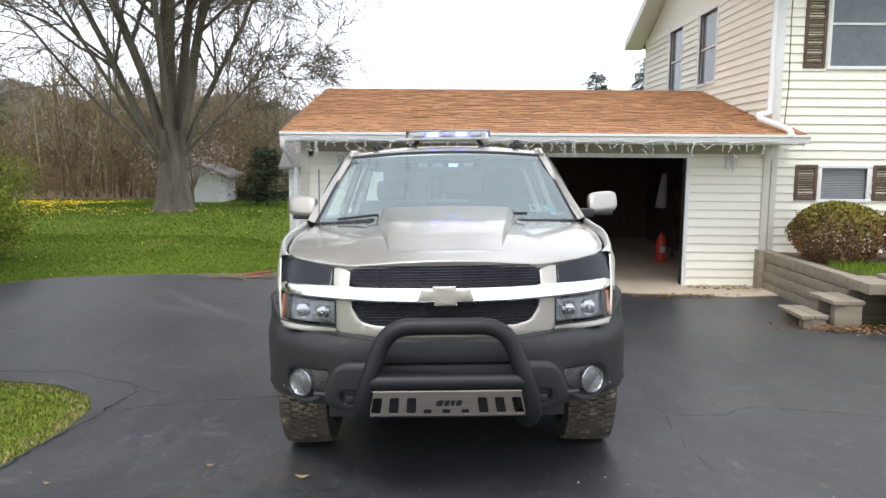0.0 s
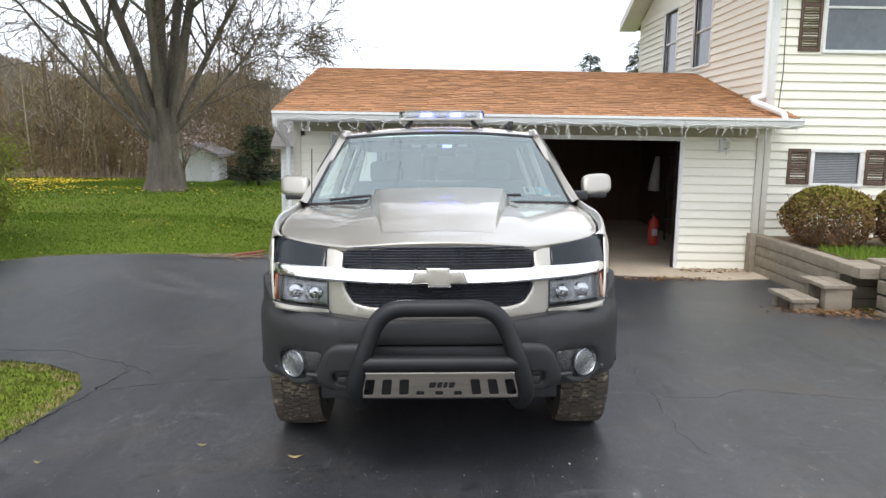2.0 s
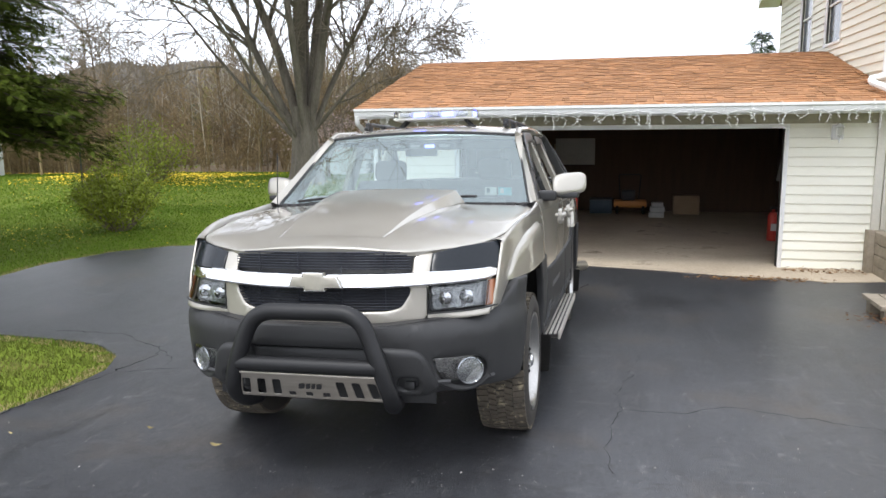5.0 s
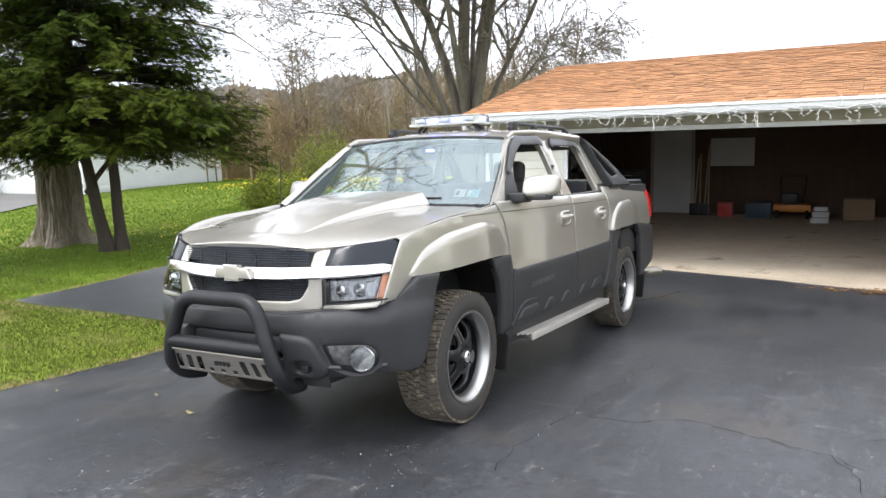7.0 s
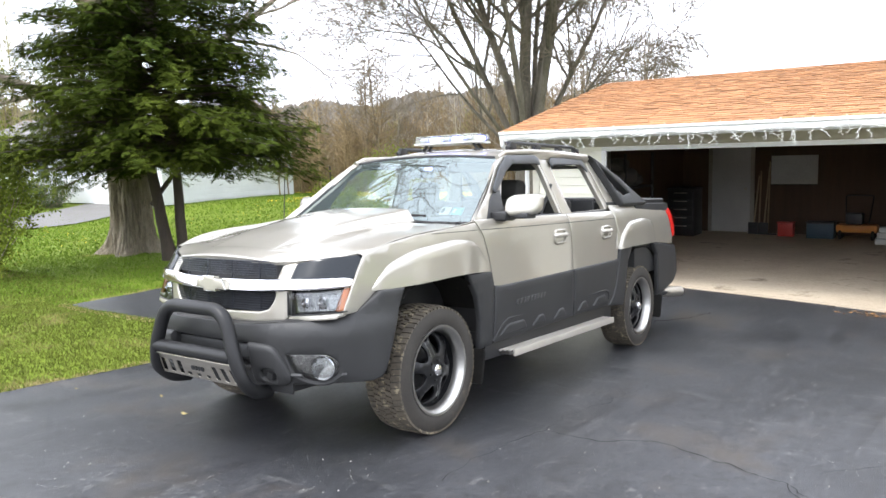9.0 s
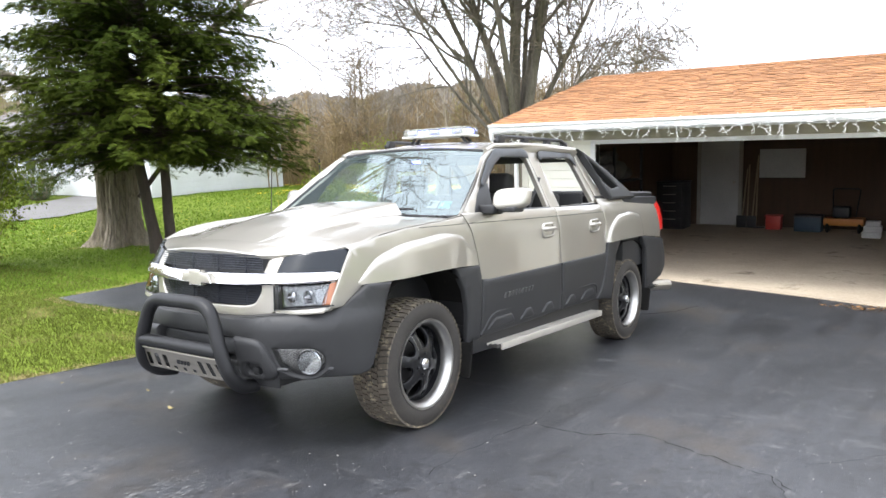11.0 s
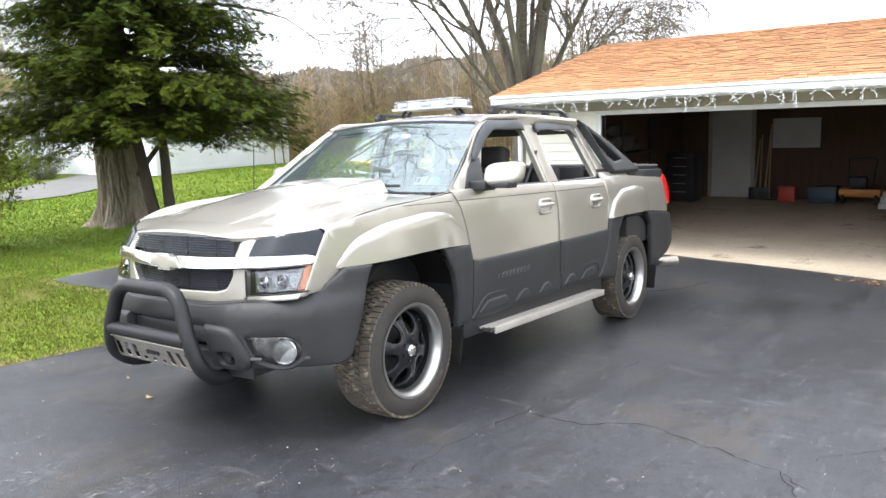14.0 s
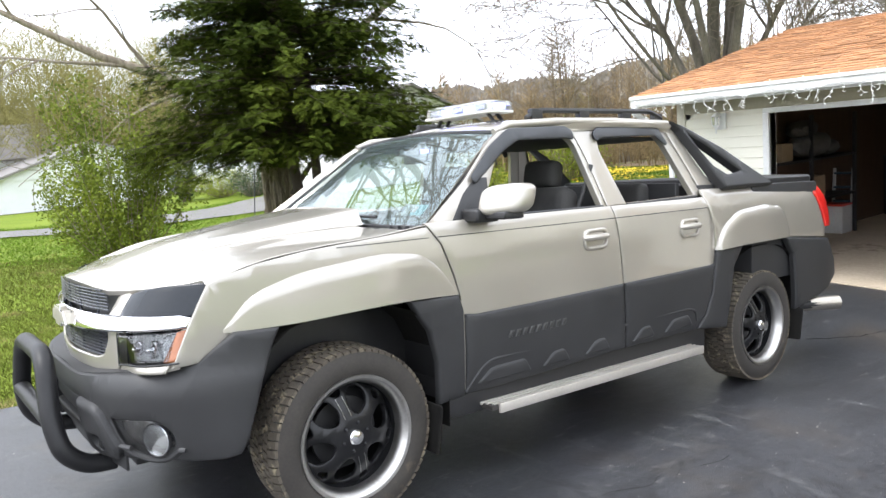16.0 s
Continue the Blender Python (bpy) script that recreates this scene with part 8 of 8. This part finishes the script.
# ---- truck fittings ----
CLEARBAR = pane("frosted_bar_lens", (0.88, 0.89, 0.87), 0.12, 1.45)
BARBASE = surface("pale_bar_housing", (0.60, 0.60, 0.55), (0.70, 0.70, 0.65), 6, 60, 0.5)
LEDON = glow("blue_led_lit", (0.16, 0.2, 1.0), 6.0)
LEDDIM = surface("led_module_off", (0.55, 0.57, 0.62), (0.7, 0.72, 0.76), 60, 150, 0.2, 0.5)
bar = part("light_bar", box(bmesh.new(), (-0.30, 2.33, 1.884), (0.335, 2.53, 1.90), 0.006), BARBASE, truck, "pale mini emergency light bar on the roof")
for x, d in ((-0.21, -0.05), (0.245, 0.05)):
    bm = tube(bmesh.new(), [(x, 2.40, 1.888), (x + d, 2.40, 1.835)], 0.012, 8)
    tube(bm, [(x, 2.47, 1.888), (x + d, 2.47, 1.838)], 0.012, 8)
    box(bm, (x + d - 0.04, 2.37, 1.822), (x + d + 0.04, 2.50, 1.838), 0.004)
    part("bar_foot", bm, BLACK, bar)
ringp = rounded([(-0.305, 2.32), (0.34, 2.32), (0.34, 2.54), (-0.305, 2.54)], 0.06)
bm = bmesh.new()
lo, hi = [bm.verts.new((x, y, 1.90)) for x, y in ringp], [bm.verts.new((x, y, 1.955)) for x, y in ringp]
for i in range(len(ringp)):
    bm.faces.new((lo[i - 1], lo[i], hi[i], hi[i - 1]))
bm.faces.new(hi)
bmesh.ops.recalc_face_normals(bm, faces=bm.faces)
bmesh.ops.bevel(bm, geom=[e for e in bm.edges if e.verts[0] in hi and e.verts[1] in hi], offset=0.008, segments=2, affect="EDGES")
part("bar_lens", bm, CLEARBAR, bar)
for i, x in enumerate((-0.25, -0.14, -0.03, 0.08, 0.19)):
    boxed("led_module", (x, 2.345, 1.908), (x + 0.085, 2.365, 1.94), LEDON if i in (1, 3) else LEDDIM, bar, 0.003)
    boxed("led_module", (x, 2.495, 1.908), (x + 0.085, 2.515, 1.94), LEDDIM, bar, 0.003)
boxed("led_module", (0.31, 2.39, 1.908), (0.325, 2.47, 1.94), LEDON, bar, 0.003)
boxed("bar_core", (-0.27, 2.37, 1.902), (0.31, 2.49, 1.945), BARBASE, bar, 0.005)
dash = part("visor_light", box(bmesh.new(), (-0.24, 2.06, 1.655), (0.24, 2.12, 1.69), 0.006), BLACK, truck, "slim visor light behind the windshield")
for i in range(4):
    boxed("led_module", (-0.20 + 0.11 * i, 2.052, 1.662), (-0.13 + 0.11 * i, 2.062, 1.684), LEDON if i in (2,) else LEDDIM, dash, 0.002)
part("antenna", tube(bmesh.new(), [(-0.80, 1.33, 1.245), (-0.795, 1.345, 1.62)], 0.0035, 6), BLACK, truck)
for x0, x1 in ((-0.70, -0.22), (0.02, 0.52)):
    wp = part("wiper", tube(bmesh.new(), [(x0, 1.44, 1.30), ((x0 + x1) / 2, 1.425, 1.325), (x1, 1.40, 1.325)], 0.009, 6), BLACK, truck)
for x, w, mt in ((0.545, 0.075, WHITEDOOR), (0.63, 0.085, surface("teal_sticker", (0.10, 0.38, 0.45), (0.16, 0.46, 0.52), 12, 80, 0.5))):
    u0 = x / (1 - 0.18 * 0.17)
    panel("sticker", [(u0, 0.12), (u0 + w, 0.12), (u0 + w, 0.225), (u0, 0.225)], lambda u, v: tuple(Vector(shield(u, v)) + Vector((0, 0.006, -0.006))), mt, glass, 0.1, thick=0.001, rim=0, roll=0)
    panel("sticker_bar", [(u0 + 0.012, 0.14), (u0 + 0.034, 0.14), (u0 + 0.034, 0.2), (u0 + 0.012, 0.2)], lambda u, v: tuple(Vector(shield(u, v)) + Vector((0, 0.002, -0.002))), BLACK if mt is WHITEDOOR else WHITEDOOR, glass, 0.1, thick=0.001, rim=0, roll=0)
NAMEBAR = surface("dull_name_badge", (0.05, 0.05, 0.05), (0.11, 0.11, 0.11), 20, 90, 0.35, 0.6, 0.1)
boxed("inside_mirror", (-0.12, 2.02, 1.60), (0.12, 2.045, 1.66), BLACK, truck, 0.012)
for s in (1, -1):
    for k in range(9):
        y0 = (1.86 + 0.046 * k) if s > 0 else (2.24 - 0.046 * k)
        z0 = 0.700 + 0.030 * (y0 - 1.86)
        panel("name_bar", [(y0, z0), (y0 + 0.024, z0 + 0.001), (y0 + 0.040, z0 + 0.036), (y0 + 0.012, z0 + 0.035)], lambda y, z: (s * (body_x(y, z) + 0.0175), y, z), NAMEBAR, truck, 0.1, flip=s < 0, thick=0.004, rim=0.002, roll=0.002)

# ---- neighbours ----
NWALL = surface("white_neighbour_siding", (0.66, 0.68, 0.69), (0.76, 0.78, 0.79), 1.5, 20, 0.6, 0, 0.05)
NROOF = surface("grey_neighbour_shingles", (0.16, 0.15, 0.145), (0.24, 0.225, 0.215), 2, 20, 0.95, 0, 0.3)
GRAVEL = surface("pale_gravel_drive", (0.12, 0.114, 0.108), (0.175, 0.168, 0.16), 1.5, 40, 0.95, 0, 0.5)
tagged(sheet("neighbour_drive", wobble([(-22.4, -30), (-22.2, -8), (-21.9, 3), (-20.6, 7.5), (-20.3, 10), (-21.2, 12), (-21.9, 14.2), (-27.2, 14.2), (-26.2, 12.3), (-25.0, 10), (-24.8, 6), (-25.2, 3), (-25.6, -8), (-25.8, -30)], 0.10, 0.8), 0.02, GRAVEL, 1.5), "pale grey paved drive of the neighbouring house", "drive", kind="structure")


def cottage(x0, x1, y0, y1, h, rise, label, along, boards=True, windows=()):
    z = ground_z((x0 + x1) / 2, (y0 + y1) / 2) - 0.05
    c = thing("house", label, "house")
    boxed("wall", (x0, y0, z), (x1, y1, z + h), NWALL, c, 0)
    o = 0.35
    xm, ym = (x0 + x1) / 2, (y0 + y1) / 2
    if along == "x":
        sl = [[(x0 - o, y0 - o, z + h - 0.1), (x1 + o, y0 - o, z + h - 0.1), (x1 + o, ym, z + h + rise), (x0 - o, ym, z + h + rise)], [(x0 - o, ym, z + h + rise), (x1 + o, ym, z + h + rise), (x1 + o, y1 + o, z + h - 0.1), (x0 - o, y1 + o, z + h - 0.1)]]
        g = [[(x, y0, z + h), (x, y1, z + h), (x, ym, z + h + rise - 0.1)] for x in (x0 + 0.01, x1 - 0.01)]
    else:
        sl = [[(x0 - o, y0 - o, z + h - 0.1), (x0 - o, y1 + o, z + h - 0.1), (xm, y1 + o, z + h + rise), (xm, y0 - o, z + h + rise)], [(xm, y0 - o, z + h + rise), (xm, y1 + o, z + h + rise), (x1 + o, y1 + o, z + h - 0.1), (x1 + o, y0 - o, z + h - 0.1)]]
        g = [[(x0, y, z + h), (x1, y, z + h), (xm, y, z + h + rise - 0.1)] for y in (y0 + 0.01, y1 - 0.01)]
    for p in sl:
        roof_slope("roof", p, 0.12, NROOF).parent = c
    for p in g:
        bm = bmesh.new()
        vs = [bm.verts.new(q) for q in p] + [bm.verts.new((q[0] + (0.08 if along == "x" else 0), q[1] + (0 if along == "x" else 0.08), q[2])) for q in p]
        for f in ((0, 1, 2), (5, 4, 3), (0, 3, 4, 1), (1, 4, 5, 2), (2, 5, 3, 0)):
            bm.faces.new([vs[i] for i in f])
        part("gable", bm, NWALL, c)
    if boards:
        k = int(h / 0.2)
        for i in range(k):
            zz = z + 0.1 + i * (h - 0.1) / k
            b = bmesh.new()
            box(b, (x1, y0 + 0.01, zz), (x1 + 0.022, y1 - 0.01, zz + 0.185), 0.004, 1)
            part("siding_board", b, NWALL, c)
    for (a, b, z0, z1, face) in windows:
        if face == "y":
            wn = boxed("window", (a, y0 - 0.03, z + z0), (b, y0 + 0.01, z + z1), WHITEPAINT, c, 0.005)
            boxed("pane", (a + 0.06, y0 - 0.036, z + z0 + 0.06), (b - 0.06, y0 - 0.028, z + z1 - 0.06), WINGLASS, wn, 0)
        else:
            wn = boxed("window", (x1 + 0.02, a, z + z0), (x1 + 0.05, b, z + z1), WHITEPAINT, c, 0.005)
            boxed("pane", (x1 + 0.048, a + 0.06, z + z0 + 0.06), (x1 + 0.056, b - 0.06, z + z1 - 0.06), WINGLASS, wn, 0)
    return c


nb = cottage(-39.0, -21.8, 14.3, 21.0, 2.5, 1.6, "white sided single-storey neighbour house with grey roof", "x", True, [(-31.2, -30.2, 1.0, 2.0, "y"), (-33.6, -32.6, 1.0, 2.0, "y"), (-36.6, -35.6, 1.0, 2.0, "y")])
zb = ground_z(-24, 14.3)
boxed("garage_door", (-26.7, 14.25, zb), (-22.7, 14.3, zb + 2.05), WHITEPAINT, nb, 0.01)
cottage(-50, -40.0, 4.2, 14.6, 1.7, 1.8, "distant white house with a broad gable and grey roof", "x", False, [(8.2, 9.6, 1.1, 1.9, "x")])
cottage(-62, -54, 2, 10.5, 3.2, 2.4, "distant two-storey white house", "y", False, [(3.5, 4.5, 1.8, 2.8, "x"), (7.5, 8.5, 1.8, 2.8, "x")])
sh = cottage(-10.3, -8.75, 25.0, 27.0, 1.2, 0.32, "small white garden shed at the lawn's edge", "y", False)
PALE = surface("pale_shed_end", (0.60, 0.61, 0.62), (0.68, 0.69, 0.70), 2, 20, 0.6)
kiosk = thing("garden_shed", "small louvred grey-white shed behind the garage", "shed")
boxed("body", (-3.12, 11.2, ground_z(-2.7, 11.5) - 0.03), (-2.52, 12.2, 1.36), NWALL, kiosk, 0.004)
for i in range(13):
    boxed("louvre", (-3.07, 11.185, 0.0 + i * 0.10), (-2.57, 11.2, 0.075 + i * 0.10), PALE, kiosk, 0.003)
roof_slope("roof", [(-3.28, 11.05, 1.36), (-2.45, 11.05, 1.36), (-2.45, 11.8, 1.86), (-3.28, 11.8, 1.86)], 0.05, NROOF).parent = kiosk
roof_slope("roof", [(-3.28, 11.8, 1.86), (-2.45, 11.8, 1.86), (-2.45, 12.35, 1.36), (-3.28, 12.35, 1.36)], 0.05, NROOF).parent = kiosk
pole = thing("bird_feeder_pole", "thin dark pole standing on the lawn", "pole")
part("pole", tube(bmesh.new(), [(-12.6, 14.0, ground_z(-12.6, 14) - 0.02), (-12.6, 14.0, 1.3)], 0.02, 6), BLACK, pole)

# ---- siding boards and shingles ----
COURSE = 0.128


def board_mesh(length):
    """A lapped board along x from 0 to length: thick foot, thin head."""
    bm = bmesh.new()
    prof = [(0.0, 0.0), (-0.024, 0.0), (-0.026, 0.006), (-0.005, COURSE), (0.0, COURSE)]
    rows = [[bm.verts.new((x, a, b)) for a, b in prof] for x in (0, length)]
    for k in range(len(prof)):
        bm.faces.new((rows[0][k - 1], rows[0][k], rows[1][k], rows[1][k - 1]))
    bm.faces.new(rows[0])
    bm.faces.new(rows[1][::-1])
    bmesh.ops.recalc_face_normals(bm, faces=bm.faces)
    me = bpy.data.meshes.new("siding_board")
    bm.to_mesh(me)
    bm.free()
    me.materials.append(SIDING)
    return me


boards = {}


def lay_boards(parent, spans, z0, z1, m):
    """Courses of boards from z0 to z1; spans(z) gives the stretches to cover at a height."""
    k = 0
    while z0 + (k + 1) * COURSE < z1 + 0.02:
        z = z0 + k * COURSE
        for a, b in spans(z + COURSE / 2):
            key = round(b - a, 3)
            if key not in boards:
                boards[key] = board_mesh(key)
            ob = new("siding_board", boards[key])
            ob.parent = parent
            ob.matrix_basis = m @ Matrix.Translation((a, 0, z))
        k += 1


lay_boards(garage_front, lambda z: [(GX0 + 0.09, DOORX0 - 0.07), (DOORX1 + 0.055, GX1 - 0.09)], FLOOR + 0.01, DOORTOP + 0.06, pose(0, GY0 + 0.018, 0))


def cut(x0, x1, holes):
    def f(z):
        xs = [x0]
        for a, b, c, d in sorted(holes):
            if c - 0.05 < z < d + 0.05:
                xs += [a - 0.05, b + 0.05]
        xs.append(x1)
        return [(xs[i], xs[i + 1]) for i in range(0, len(xs), 2)]
    return f


hf = bpy.data.objects["wall_house_front"]
lay_boards(hf, cut(HX0 + 0.10, 9.0, [WIN_UP, WIN_LOW]), FLOOR + 0.4, HTOP, pose(0, HY0 - 0.002, 0))
hs = bpy.data.objects["wall_house_side"]
lay_boards(hs, cut(-HY1, -HY0 - 0.12, [(-b, -a, c, d) for a, b, c, d in SIDEWINS]), 1.95, HTOP, Matrix(((0, 1, 0, HX0 - 0.002), (-1, 0, 0, 0), (0, 0, 1, 0), (0, 0, 0, 1))))

SHINGLE = surface("orange_brown_shingle", (0.34, 0.158, 0.068), (0.49, 0.255, 0.125), 3, 60, 0.95, 0, 0.4, rand=0.22)
SHINGLES = surface("orange_brown_shingles", (0.34, 0.158, 0.068), (0.49, 0.255, 0.125), 3, 60, 0.95, 0, 0.4, rand=0.22, island=True)
slope = math.atan(up)
ROOFM = Matrix.Translation((0, EY0, EAVE_Z)) @ Matrix.Rotation(slope, 4, "X")
LEN = (RIDGE_Y - EY0) / math.cos(slope)
rows = int(LEN / 0.14)
rs2 = random.Random(8)
shapes = []
for w in (0.09, 0.12, 0.15, 0.18, 0.22):
    bm = box(bmesh.new(), (0.002, -0.012, 0.0), (w - 0.004, 0.108, 0.014))
    for v in bm.verts:
        if v.co.y > 0.08:
            v.co.z -= 0.007
    me = bpy.data.meshes.new("shingle")
    bm.to_mesh(me)
    bm.free()
    me.materials.append(SHINGLE)
    shapes.append((w, me))
rest, count = Soup(), 0
for j in range(rows):
    v = j * 0.14
    y = EY0 + v * math.cos(slope)
    x = RX0 - rs2.uniform(0, 0.1)
    end = RX1 if y < 7.94 else 4.78
    while x < end:
        w, me = rs2.choice(shapes)
        x0, x1 = max(x, RX0 - 0.012), min(x + w, end)
        lift = rs2.choice((0.0, 0.0, 0.004, 0.007)) + 0.008
        cover = rs2.choice((0.100, 0.106, 0.112, 0.118))
        if x1 - x0 > 0.03:
            whole = x1 - x0 > w - 1e-6
            if whole and count < 300 and j < 12:
                ob = new("shingle", me)
                ob.parent = garage_roof
                ob.matrix_basis = ROOFM @ Matrix.Translation((x, v, lift))
                count += 1
            else:
                c = [(x0 + 0.002, v - 0.012, lift), (x1 - 0.002, v - 0.012, lift), (x1 - 0.002, v - 0.012, lift + 0.014), (x0 + 0.002, v - 0.012, lift + 0.014), (x0 + 0.002, v + cover, lift - 0.007 + 0.010), (x1 - 0.002, v + cover, lift - 0.007 + 0.010)]
                p = [ROOFM @ Vector(q) for q in c]
                o = rest.n
                rest.v.append(np.array(p))
                rest.f += [(o, o + 1, o + 2, o + 3), (o + 3, o + 2, o + 5, o + 4), (o, o + 3, o + 4), (o + 1, o + 5, o + 2)]
                rest.n += 6
        x += w
tagged(rest.make("shingles", SHINGLES, garage_roof, smooth=False), "weathered orange-brown shingles", kind="stuff")
